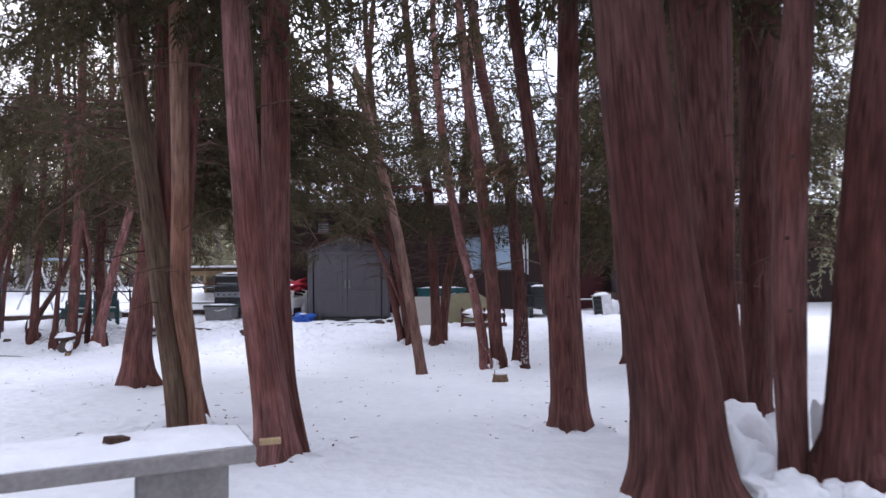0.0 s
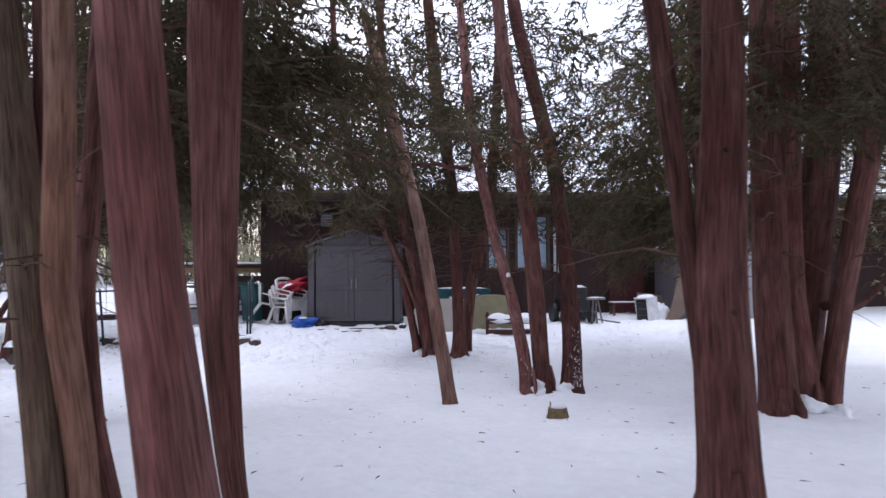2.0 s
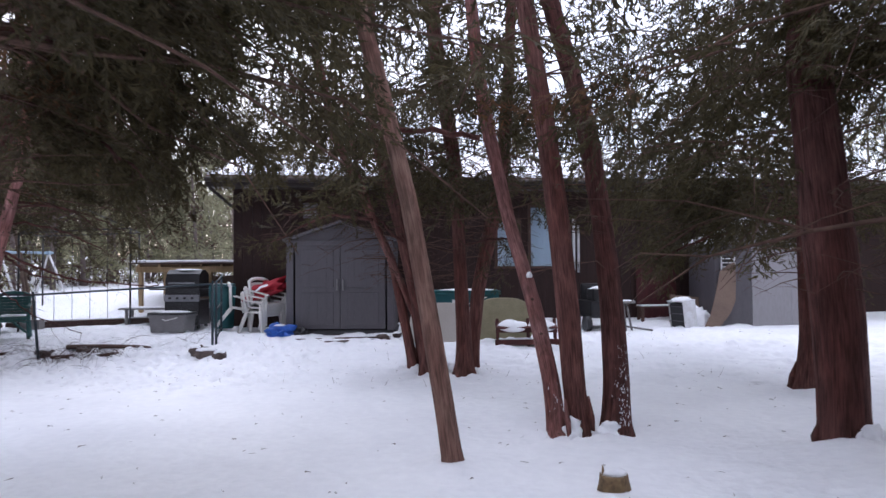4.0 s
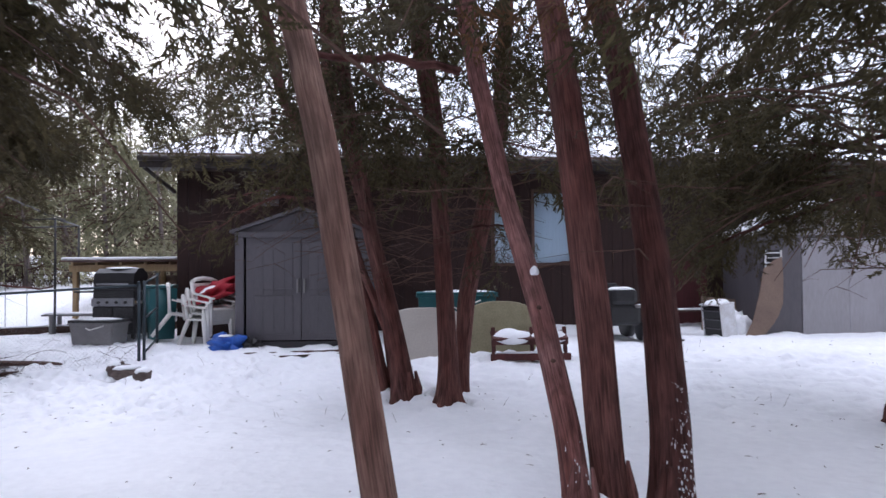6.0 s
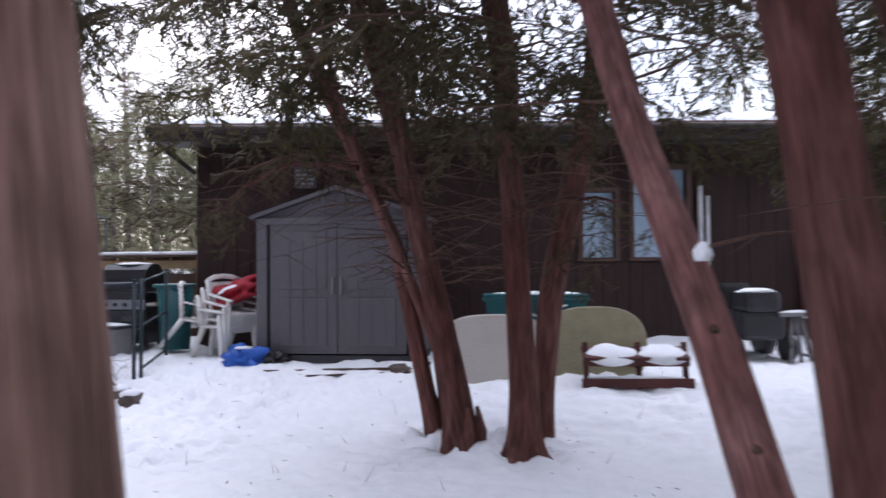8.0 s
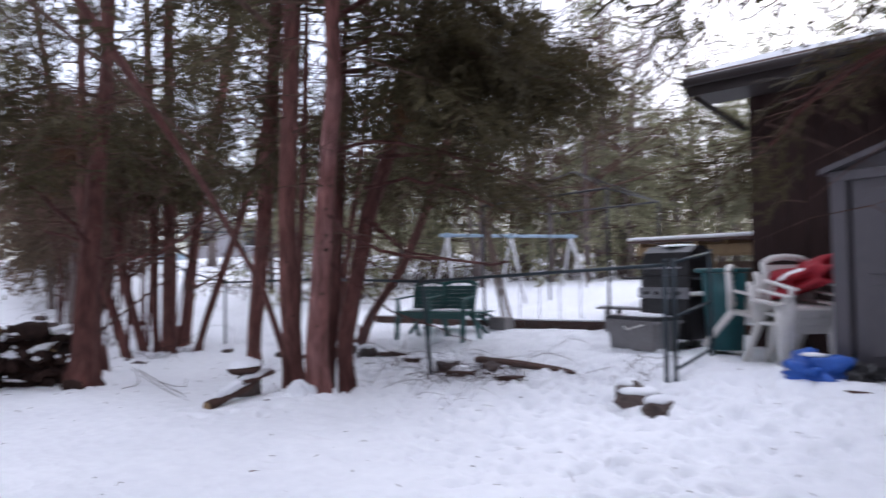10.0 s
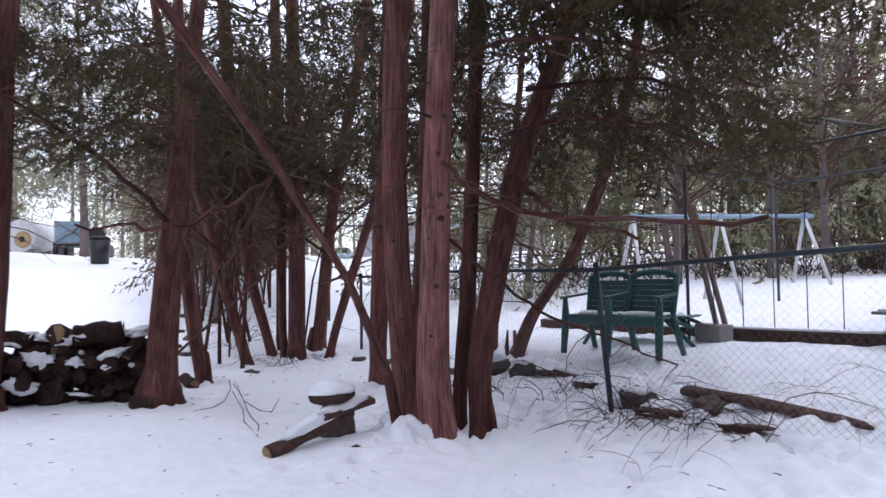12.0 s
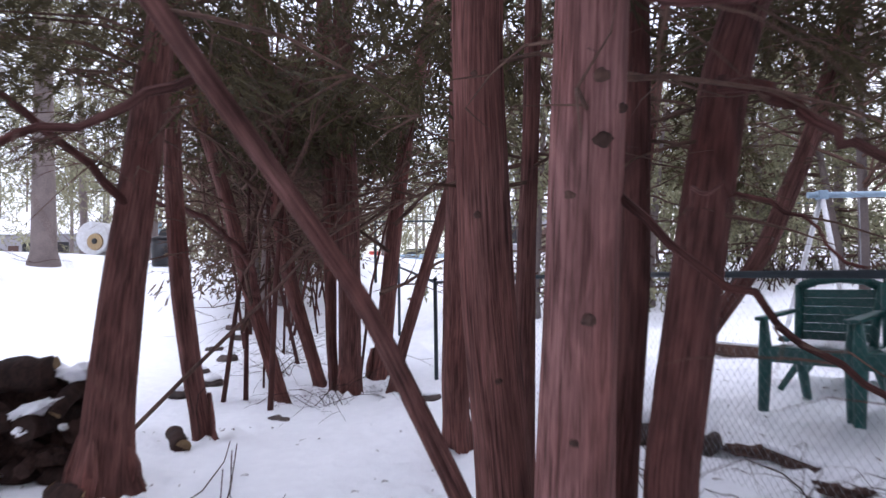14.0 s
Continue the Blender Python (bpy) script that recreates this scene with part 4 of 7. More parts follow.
stem("M2", -10.53, 11.48, (0.00, 0.00, 0.00, 0.117), (0.00, 0.03, 0.50, 0.113), (0.00, 0.06, 1.20, 0.108), (0.01, 0.12, 2.10, 0.101), (0.01, 0.15, 3.20, 0.090), (0.02, 0.20, 4.82, 0.085))
stem("M3", -10.46, 11.72, (0.00, 0.00, -0.00, 0.194), (0.01, 0.04, 0.50, 0.200), (0.03, 0.09, 1.20, 0.198), (0.09, 0.13, 2.10, 0.189), (0.21, 0.16, 3.20, 0.196), (0.38, 0.25, 4.44, 0.214))
stem("M4", -10.61, 11.67, (0.00, 0.00, 0.00, 0.161), (0.04, -0.01, 1.07, 0.142), (0.08, -0.01, 2.04, 0.129), (0.13, 0.01, 3.00, 0.122), (0.19, 0.02, 4.29, 0.116))
stem("R1", 4.56, 14.48, (0.00, 0.00, 0.00, 0.175), (0.04, -0.01, 0.74, 0.144), (0.03, -0.04, 2.00, 0.156), (0.02, -0.07, 3.25, 0.169), (0.00, -0.10, 4.50, 0.175))
stem("A3", -2.11, 6.21, (0.00, 0.00, -0.00, 0.056), (-0.15, 0.02, 0.50, 0.054), (-0.26, 0.11, 1.20, 0.056), (-0.29, 0.28, 2.10, 0.064), (-0.31, 0.46, 3.20, 0.079), (-0.30, 0.56, 3.73, 0.090))
stem("A4", -2.31, 6.06, (0.00, 0.00, -0.00, 0.060), (-0.03, 0.00, 0.50, 0.059), (-0.08, 0.00, 1.20, 0.058), (-0.13, 0.00, 2.10, 0.056), (-0.16, 0.02, 3.20, 0.053), (-0.17, 0.03, 3.91, 0.060))
stem("L5", 3.32, 9.46, (0.00, 0.00, -0.00, 0.100), (-0.04, 0.06, 0.50, 0.099), (-0.10, 0.14, 1.20, 0.098), (-0.10, 0.19, 2.10, 0.096), (-0.08, 0.21, 3.20, 0.100), (-0.08, 0.21, 3.81, 0.102))
# crown begin, reach, limbs, top, dead twigs
CROWN = {
    "A1": (3.9, 1.6, 50, 8.5, 6), "A3": (3.9, 1.2, 20, 7.0, 4), "A4": (3.9, 1.2, 20, 7.5, 4), "L5": (3.2, 2.0, 22, 9.0, 12), "A2": (3.9, 1.6, 60, 8.5, 6), "C": (2.9, 3.3, 140, 9.0, 40),
    "B1": (3.6, 1.5, 40, 8.0, 8), "B2": (3.6, 1.5, 40, 8.0, 6),
    "H": (2.8, 2.1, 40, 9.5, 70), "H3": (3.0, 1.7, 25, 9.5, 30), "H4": (3.0, 1.7, 25, 9.5, 30), "H2": (2.6, 1.4, 16, 5.5, 70), "F": (2.85, 2.0, 27, 9.5, 80), "G": (2.5, 2.1, 37, 9.5, 90),
    "I1": (3.5, 1.8, 25, 9.0, 16), "I2": (3.4, 1.8, 18, 9.0, 12), "I3": (3.4, 2.0, 22, 9.5, 12),
    "J1": (3.8, 1.7, 32, 8.5, 6), "J2": (3.8, 1.6, 27, 8.0, 6),
    # K crowns start above the view, filled out to shade stems and snow
    "K1": (3.9, 1.6, 46, 8.0, 4), "K2": (3.9, 1.6, 46, 8.0, 4), "K3": (3.9, 1.7, 46, 8.0, 4), "K4": (3.9, 1.5, 44, 8.0, 4), "K5": (3.9, 1.5, 44, 8.0, 4),
    "L1": (2.9, 2.4, 44, 9.5, 16), "L2": (3.0, 2.2, 40, 9.5, 20), "L3": (2.9, 2.4, 34, 10.0, 20), "L4": (2.8, 2.0, 34, 9.0, 14),
    "R1": (2.0, 3.0, 165, 9.5, 30),
    # D2, D6 and D8: high unseen leaf mass, added to shade the stems
    "D1": (2.9, 1.5, 42, 8.0, 18), "D2": (4.3, 2.4, 45, 9.5, 18), "D3": (3.0, 1.6, 7, 9.0, 22), "D4": (3.0, 2.3, 85, 8.0, 26), "D5": (3.8, 1.5, 12, 6.5, 10),
    "D8": (4.2, 2.0, 20, 8.0, 24), "D9": (2.4, 1.6, 20, 8.5, 26), "DX": (2.5, 1.5, 14, 6.0, 30),
    "D6": (4.2, 2.2, 25, 9.0, 26), "D7": (2.2, 1.8, 34, 6.0, 30),
    "N1": (2.3, 2.3, 38, 9.5, 24), "N2": (2.4, 1.8, 26, 8.0, 26), "O1": (2.4, 2.0, 32, 7.5, 30), "O2": (2.6, 2.0, 24, 8.5, 30),
    "P1": (2.8, 2.1, 28, 9.5, 26), "P2": (2.6, 1.9, 26, 8.5, 26), "Q1": (2.6, 2.0, 29, 9.0, 26), "Q2": (2.6, 1.5, 14, 6.5, 24),
    "M1": (3.4, 1.9, 18, 9.5, 16), "M2": (3.6, 1.5, 9, 9.5, 14), "M3": (3.4, 1.9, 18, 9.5, 16), "M4": (3.6, 1.5, 9, 9.5, 12),
}
LABEL = {
    "A1": "split-trunk cedar with pale stripped bark", "A2": "cedar stem with pale torn bark at the foot",
    "D5": "thin cedar leaning far over to one side", "I1": "leaning cedar with a snow-capped broken stub",
    "I3": "dark cedar with snow stuck to its foot", "K1": "broad old cedar trunk with furrowed reddish bark",
}
LOW = {"D1": (0.8, 0.9), "C": (0.85, 0.8), "R1": (2.4, 1.0), "L3": (1.2, 1.2), "D4": (0.7, 0.8)}
BARKS = {"A2": M_BARK_PALE, "A1": M_BARK_MOSS, "K1": M_BARK, "K2": M_BARK, "K3": M_BARK, "K5": M_BARK, "I3": M_BARK, "L1": M_BARK, "L2": M_BARK, "M2": M_BARK, "D4": M_BARK, "D6": M_BARK}
BARKS.update({key: M_BARK_GREY for key in ("D1", "K4", "B1", "I1")})
trees = {}
for k, (key, P) in enumerate(CEDARS):
    if key == "E":
        continue
    c0, reach, limbs, top, dead = CROWN[key]
    trees[key] = cedar(P, 11 + k, top, (c0, reach, limbs), dead, label=LABEL.get(key, ""), low=LOW.get(key), flare={"C": 1.9, "F": 2.1, "H": 1.75, "K1": 1.65, "B1": 1.65, "N1": 1.7, "D1": 1.4}.get(key, 1.5), hang={"R1": 0.4, "G": 0.5, "C": 0.6}.get(key, 0.25 if key[0] in "NOPQ" else 0.75), bark=BARKS.get(key, M_BARK_RUST))


def limb(tree, pts, r0, r1=0.008, material=None, twigs=0, seed=1, leaves=0, label=""):
    """One bough of a tree, through points of the world."""
    rng = np.random.RandomState(seed)
    pts = np.array(pts, dtype=float)
    o = np.array(tree.matrix_world.translation)
    u = np.linspace(0, 1, len(pts))
    uu = np.linspace(0, 1, 4 * len(pts))
    fine = np.stack([np.interp(uu, u, pts[:, c]) for c in range(3)], -1)
    for _ in range(3):
        fine[1:-1] = 0.25 * fine[:-2] + 0.5 * fine[1:-1] + 0.25 * fine[2:]
    fine += 0.012 * rng.randn(*fine.shape)
    bm = tube([tuple(p - o) for p in fine], list(np.linspace(r0, r1, len(fine))), 8, uvs=True, wobble=0.2, seed=seed)
    ob = part("bough", bm, material or M_BARK, tree, label)
    lines, places, dirs, sizes = [], [], [], []
    for k in range(twigs):
        q = fine[rng.randint(2, len(fine))]
        lines.append((bent(rng, q, rng.uniform(0, 6.283), rng.uniform(0.2, 0.7), rng.uniform(-0.5, 0.3), 0.3) - o, 0.005))
    for k in range(leaves):
        q = fine[rng.randint(len(fine) // 3, len(fine))] + 0.12 * rng.randn(3)
        places.append(q - o)
        dirs.append((pts[-1] - pts[0]) / np.linalg.norm(pts[-1] - pts[0]) + 0.7 * rng.randn(3) + np.array((0, 0, -0.5)))
        sizes.append(rng.uniform(0.3, 0.55))
    if lines:
        twig_mesh("twig", lines, M_TWIG, tree)
    if places:
        spray_mesh("foliage", places, dirs, sizes, M_LEAF, rng, tree)
    return ob


# added out-of-view cedars behind and beside the first steps, blocking sky light
for k, (x, y, r) in enumerate(((-2.6, -1.8, 0.16), (1.6, -2.2, 0.18), (3.8, 0.6, 0.17), (-4.2, 0.9, 0.15), (-5.6, 4.2, 0.16), (5.9, 3.2, 0.18), (6.9, 7.6, 0.17), (-7.2, 7.4, 0.16), (-1.0, -4.5, 0.17), (4.5, -3.0, 0.16), (-6.0, -2.0, 0.17))):
    z = gz(x, y)
    dx, dy = 0.3 * math.sin(k * 2.3), 0.3 * math.cos(k * 1.7)
    cedar([(x, y, z, r), (x + dx * 0.3, y + dy * 0.3, z + 1.0, r * 0.8), (x + dx, y + dy, z + 3.5, r * 0.65), (x + 1.4 * dx, y + 1.4 * dy, z + 5.0, r * 0.55)], 150 + k, 9.0, (1.5 if y < 0 else 3.4, 2.7 if y < 0 else 2.1, 110 if y < 0 else 64), 10, hidden=True)

# boughs that stand out
limb(trees["D1"], ((-7.2, 15.15, 1.05), (-7.1, 15.45, 0.82), (-7.0, 15.75, 0.55), (-6.85, 16.15, 0.40), (-6.7, 16.6, 0.2)), 0.013, 0.006, twigs=8, seed=5)
limb(trees["D1"], ((-7.12, 15.08, 1.60), (-6.7, 14.99, 1.40), (-6.3, 14.99, 1.25), (-5.95, 15.15, 1.13), (-5.5, 15.35, 1.06), (-4.9, 15.55, 1.04)), 0.021, 0.010, twigs=8, seed=6)
limb(trees["D5"], ((-7.85, 14.05, 1.52), (-7.62, 13.75, 1.30), (-7.45, 13.5, 1.17), (-7.3, 13.25, 1.13), (-7.1, 12.9, 1.12)), 0.016, 0.007, twigs=8, seed=7)
limb(trees["C"], ((-3.85, 9.2, 2.9), (-3.4, 10.0, 3.1), (-3.1, 10.8, 3.0), (-2.9, 11.5, 2.7)), 0.04, 0.01, twigs=30, seed=31, leaves=80)
limb(trees["C"], ((-3.9, 9.2, 2.5), (-3.6, 9.9, 2.6), (-3.3, 10.6, 2.4), (-3.1, 11.2, 2.1)), 0.035, 0.01, twigs=24, seed=33, leaves=60)
limb(trees["C"], ((-3.8, 9.2, 3.6), (-3.2, 10.2, 4.0), (-2.9, 11.0, 3.9), (-2.75, 11.9, 3.5)), 0.04, 0.01, twigs=26, seed=32, leaves=110)
limb(trees["C"], ((-3.8, 9.2, 4.1), (-3.6, 10.4, 4.6), (-3.4, 11.3, 4.6), (-3.3, 12.0, 4.2)), 0.04, 0.01, twigs=26, seed=34, leaves=110)
limb(trees["C"], ((-3.8, 9.2, 2.9), (-3.2, 11.0, 3.2), (-2.8, 12.4, 2.95), (-2.7, 13.4, 2.65)), 0.04, 0.01, twigs=30, seed=35, leaves=90)
limb(trees["D4"], ((-8.1, 16.6, 3.0), (-7.3, 17.0, 3.5), (-6.6, 17.4, 3.5), (-5.9, 17.7, 3.2)), 0.03, 0.008, twigs=24, seed=48, leaves=80)
limb(trees["D1"], ((-6.78, 14.95, 2.9), (-6.4, 15.7, 3.15), (-6.0, 16.5, 3.1), (-5.6, 17.2, 2.9)), 0.03, 0.008, twigs=24, seed=47, leaves=110)
limb(trees["D1"], ((-6.75, 14.95, 3.1), (-6.3, 15.3, 3.3), (-5.9, 15.7, 3.2), (-5.5, 16.1, 2.9)), 0.03, 0.008, twigs=24, seed=44, leaves=120)
limb(trees["D1"], ((-6.72, 14.93, 3.5), (-6.5, 15.6, 3.9), (-6.3, 16.3, 3.9), (-6.1, 16.9, 3.5)), 0.03, 0.008, twigs=24, seed=45, leaves=90)
limb(trees["D1"], ((-6.7, 14.9, 3.7), (-6.1, 15.1, 4.2), (-5.6, 15.4, 4.3), (-5.1, 15.8, 4.0)), 0.03, 0.008, twigs=24, seed=46, leaves=90)
limb(trees["O1"], ((-13.08, 14.2, 0.75), (-12.8, 14.15, 1.02), (-12.75, 13.91, 1.38), (-12.72, 13.53, 1.61), (-12.7, 13.2, 1.68)), 0.045, 0.018, twigs=14, seed=9, label="bare curving limb")
limb(trees["D4"], ((-7.85, 15.95, 1.62), (-7.53, 15.93, 1.50), (-7.43, 16.02, 1.37), (-7.28, 16.17, 1.20), (-6.9, 16.5, 1.1)), 0.030, 0.010, twigs=10, seed=3)
limb(trees["D4"], ((-7.78, 15.72, 0.98), (-7.55, 15.60, 1.16), (-7.38, 15.63, 1.13), (-7.27, 15.75, 1.06), (-7.15, 15.88, 0.88)), 0.010, 0.005, twigs=5, seed=4)
limb(trees["D4"], ((-7.95, 16.0, 2.0), (-7.5, 16.3, 2.1), (-7.0, 16.7, 1.95), (-6.5, 17.1, 1.6)), 0.022, 0.008, twigs=20, seed=41, leaves=9)
limb(trees["D4"], ((-8.0, 16.2, 2.4), (-7.6, 17.0, 2.5), (-7.3, 17.8, 2.3), (-7.1, 18.4, 1.9)), 0.025, 0.008, twigs=20, seed=42, leaves=9)
limb(trees["D1"], ((-7.0, 15.0, 2.2), (-6.5, 15.4, 2.3), (-6.0, 15.9, 2.1), (-5.6, 16.3, 1.8)), 0.02, 0.008, twigs=18, seed=43, leaves=14)
limb(trees["N1"], ((-10.35, 13.4, 1.4), (-10.1, 12.9, 1.9), (-9.7, 12.3, 2.3), (-9.3, 11.7, 2.6)), 0.03, 0.01, twigs=14, seed=8, leaves=14)
limb(trees["H2"], ((-1.6, 15.7, 2.05), (-2.2, 15.9, 2.15), (-2.8, 16.2, 2.0), (-3.5, 16.7, 1.7)), 0.03, 0.008, twigs=50, seed=11, leaves=10)
limb(trees["H"], ((-1.1, 15.5, 1.7), (-1.7, 16.1, 2.2), (-2.5, 16.6, 2.35), (-3.3, 17.0, 2.2)), 0.025, 0.008, twigs=50, seed=12, leaves=8)
limb(trees["I1"], ((0.0, 12.6, 2.75), (-0.6, 12.5, 2.82), (-1.2, 12.4, 2.86)), 0.035, 0.025, twigs=6, seed=13, label="bare horizontal limb")
limb(trees["F"], ((-0.2, 15.3, 1.6), (0.3, 15.6, 1.75), (0.8, 16.0, 1.7)), 0.02, 0.008, twigs=8, seed=14, leaves=8)
limb(trees["R1"], ((4.55, 14.4, 2.0), (4.0, 14.7, 1.9), (3.3, 15.2, 1.65), (2.8, 15.6, 1.4)), 0.03, 0.008, twigs=14, seed=15, leaves=44)
limb(trees["R1"], ((4.55, 14.4, 2.6), (4.0, 15.2, 2.5), (3.5, 16.2, 2.1), (3.3, 17.0, 1.6)), 0.03, 0.008, twigs=14, seed=16, leaves=60)
limb(trees["L3"], ((3.5, 9.6, 0.9), (3.9, 9.75, 0.85), (4.4, 10.1, 1.1), (4.9, 10.4, 1.55)), 0.05, 0.02, twigs=8, seed=17)


def knots(key, spots):
    """Dark branch scars on a stem, each by its height, its side and its size."""
    tree = trees[key]
    P = np.array([p for k, p in CEDARS if k == key][0])
    o = tree.matrix_world.translation
    for k, (z, side, r) in enumerate(spots):
        x, y, g = (np.interp(z, P[:, 2], P[:, c]) for c in (0, 1, 3))
        w = radians(side)
        bm = lump(r, r, r * 0.85, k, 0.35, 2)
        bm.transform(Matrix.Translation(Vector((x + (g - 0.008) * math.cos(w), y + (g - 0.008) * math.sin(w), z)) - o))
        smooth(part("knot", bm, M_LOG, tree, "dark branch scar"))


knots("D1", ((1.36, -8, 0.022), (1.21, -1, 0.025), (1.29, 38, 0.02), (1.08, -52, 0.018), (0.76, -16, 0.022), (1.62, -20, 0.02), (1.85, 5, 0.02), (0.42, -30, 0.016)))
knots("D2", ((1.1, -30, 0.018), (0.5, -10, 0.018), (1.6, -25, 0.016)))
knots("K1", ((2.1, -114, 0.02), (1.2, -105, 0.016)))
knots("K4", ((1.95, -112, 0.016), (1.5, -120, 0.016), (1.1, -110, 0.014)))
knots("I1", ((0.95, -92, 0.02), (0.6, -88, 0.018)))
knots("J1", ((1.9, -100, 0.018), (1.1, -80, 0.016)))


# ---------------------------------------------------------------- the snag
def snag(P):
    """A dead broken stem with a snowy branch lodged at its top."""
    bm, ax = trunk_bm([(p[0], p[1], p[2] - (0.1 if i == 0 else 0), p[3]) for i, p in enumerate(P)] + [(P[-1][0] - 0.02, P[-1][1] + 0.02, P[-1][2] + 0.12, 0.012)], 77, 1.45, 16)
    e = thing("dead_tree", pose(*P[0][:3]), "leaning dead stem with pale bark broken off at the top", "dead tree")
    bm.transform(e.matrix_world.inverted())
    part("trunk", bm, M_BARK_SNAG, e)
    pts = ((-1.29, 11.72, 3.86), (-1.42, 11.4, 3.9), (-1.9, 11.35, 4.05), (-2.28, 11.33, 4.23), (-2.48, 11.3, 4.5), (-2.86, 11.28, 5.1), (-3.13, 11.25, 5.75))
    limb(e, pts, 0.062, 0.03, M_BARK, 6, 21, label="thick lodged branch, bent upward")
    o = e.matrix_world.translation
    part("snow_cap", tube([Vector(p) - o + Vector((0, 0, 0.06)) for p in ((-1.5, 11.38, 3.95), (-1.9, 11.35, 4.06), (-2.1, 11.34, 4.14))], [0.02, 0.045, 0.01], 8), M_SNOW, e, "strip of snow on the branch")
    MOUNDS.append((P[0][0], P[0][1], 0.4, 0.05))
    return e


snag([P for key, P in CEDARS if key == "E"][0])


def plaster(tree, x, y, z0, z1, r, n, az=-90, spread=55, size=0.03, seed=1, label="specks and clots of snow stuck to the bark"):
    """Clots of snow stuck to the bark on one side of a stem, thickest at the foot; one part."""
    rng = random.Random(seed)
    o = tree.matrix_world.translation
    whole = bmesh.new()
    for k in range(5 * n):
        u = rng.random() ** 2
        w = radians(az + rng.gauss(0, spread * 0.5))
        s = 0.28 * size * (1.5 - u) * rng.uniform(0.25, 1.2)
        bm = lump(s, s * 0.8, s * rng.uniform(1.2, 4.5), k + x, 0.9, 1, None, 2.0)
        bm.transform(Matrix.Translation(Vector((x + r * math.cos(w), y + r * math.sin(w), z0 + (z1 - z0) * u)) - o))
        me = bpy.data.meshes.new("tmp")
        bm.to_mesh(me)
        bm.free()
        whole.from_mesh(me)
        bpy.data.meshes.remove(me)
    ob = smooth(part("stuck_snow", whole, M_SNOW, tree, label))
    tagged(ob, kind="stuff")


def drift(x, y, sx, sy, sz, seed, dz=0.0, rz=0):
    """A lumpy heap of snow caught between stems."""
    e = thing("snow_drift", at(x, y, dz, rz), "lumpy heap of snow between cedar feet", "snow")
    bm = lump(sx, sy, sz, seed, 0.4, 5, -0.1, 1.6)
    for v in bm.verts:
        v.co += v.co.normalized() * (0.07 * noise.noise(v.co * 5 + Vector((seed, 0, 0))) + 0.035 * noise.noise(v.co * 13) + 0.018 * noise.noise(v.co * 28))
    smooth(part("snow", bm, M_SNOW, e))


plaster(trees["I3"], 1.29, 11.72, -0.34, 0.55, 0.137, 40, -72, 34, 0.013, 1)
plaster(trees["I1"], 0.68, 11.72, -0.3, 0.2, 0.085, 6, -90, 80, 0.018, 2)
pad = lump(0.034, 0.03, 0.04, 5, 0.4, 3, -0.02)
pad.transform(Matrix.Translation(Vector((0.50, 12.25, 1.20)) - trees["I1"].matrix_world.translation))
smooth(part("stuck_snow", pad, M_SNOW, trees["I1"], "small pad of snow on a broken stub"))
drift(1.80, 4.35, 0.30, 0.34, 0.34, 1)
drift(1.74, 4.72, 0.07, 0.16, 0.62, 2, 0.0, 25)
drift(2.085, 3.80, 0.055, 0.14, 0.46, 3)
drift(1.62, 3.95, 0.24, 0.22, 0.26, 13)
drift(1.74, 3.62, 0.22, 0.14, 0.12, 14)
drift(2.10, 3.52, 0.20, 0.12, 0.10, 15)
drift(2.35, 4.6, 0.3, 0.3, 0.30, 16)
drift(3.08, 9.30, 0.24, 0.26, 0.22, 4)
drift(3.04, 10.52, 0.16, 0.13, 0.13, 5, 0.10)
drift(3.42, 9.20, 0.18, 0.2, 0.13, 6)
drift(-7.58, 14.78, 0.36, 0.28, 0.15, 7, -0.02)
drift(-7.46, 14.98, 0.22, 0.18, 0.22, 21, -0.02)
drift(-0.42, 15.60, 0.13, 0.12, 0.13, 8)
drift(0.84, 11.66, 0.09, 0.10, 0.13, 9)
drift(1.20, 11.58, 0.10, 0.08, 0.10, 10)
MOUNDS += [(2.9, 9.5, 0.75, 0.16), (2.95, 10.5, 0.6, 0.16), (1.9, 4.2, 0.5, 0.10), (-7.5, 14.9, 0.7, 0.08), (-0.3, 15.6, 0.6, 0.06)]


# ---------------------------------------------------------------- the stone bench
def stone_bench():
    base = gz(-1.0, 2.5)
    e = thing("concrete_bench", pose(-0.735, 2.73, base, 0, 0, 25.6), "old concrete slab bench covered with snow", "bench")
    h = 0.667 - base
    part("slab", box(-0.75, 0.22, h - 0.038, 1.5, 0.44, 0.062, 0.008), M_CONCRETE, e)
    for x in (-0.26, -1.2):
        part("leg", box(x, 0.23, (h - 0.07) / 2 - 0.06, 0.33, 0.34, h - 0.07 + 0.12, 0.01), M_CONCRETE, e)
    sn = box(-0.745, 0.225, h + 0.004, 1.47, 0.41, 0.03, 0)
    bmesh.ops.subdivide_edges(sn, edges=list(sn.edges), cuts=9, use_grid_fill=True)
    for v in sn.verts:
        if v.co.z > h:
            edge = min(v.co.x + 1.48, -0.01 - v.co.x, v.co.y - 0.02, 0.43 - v.co.y)
            v.co.z = h - 0.006 + 0.035 * min(1.0, max(0.0, edge) / 0.08) * (1 + 0.5 * noise.noise(v.co * 5))
    smooth(part("snow", sn, M_SNOW, e, "even layer of snow on the slab"))
    return e


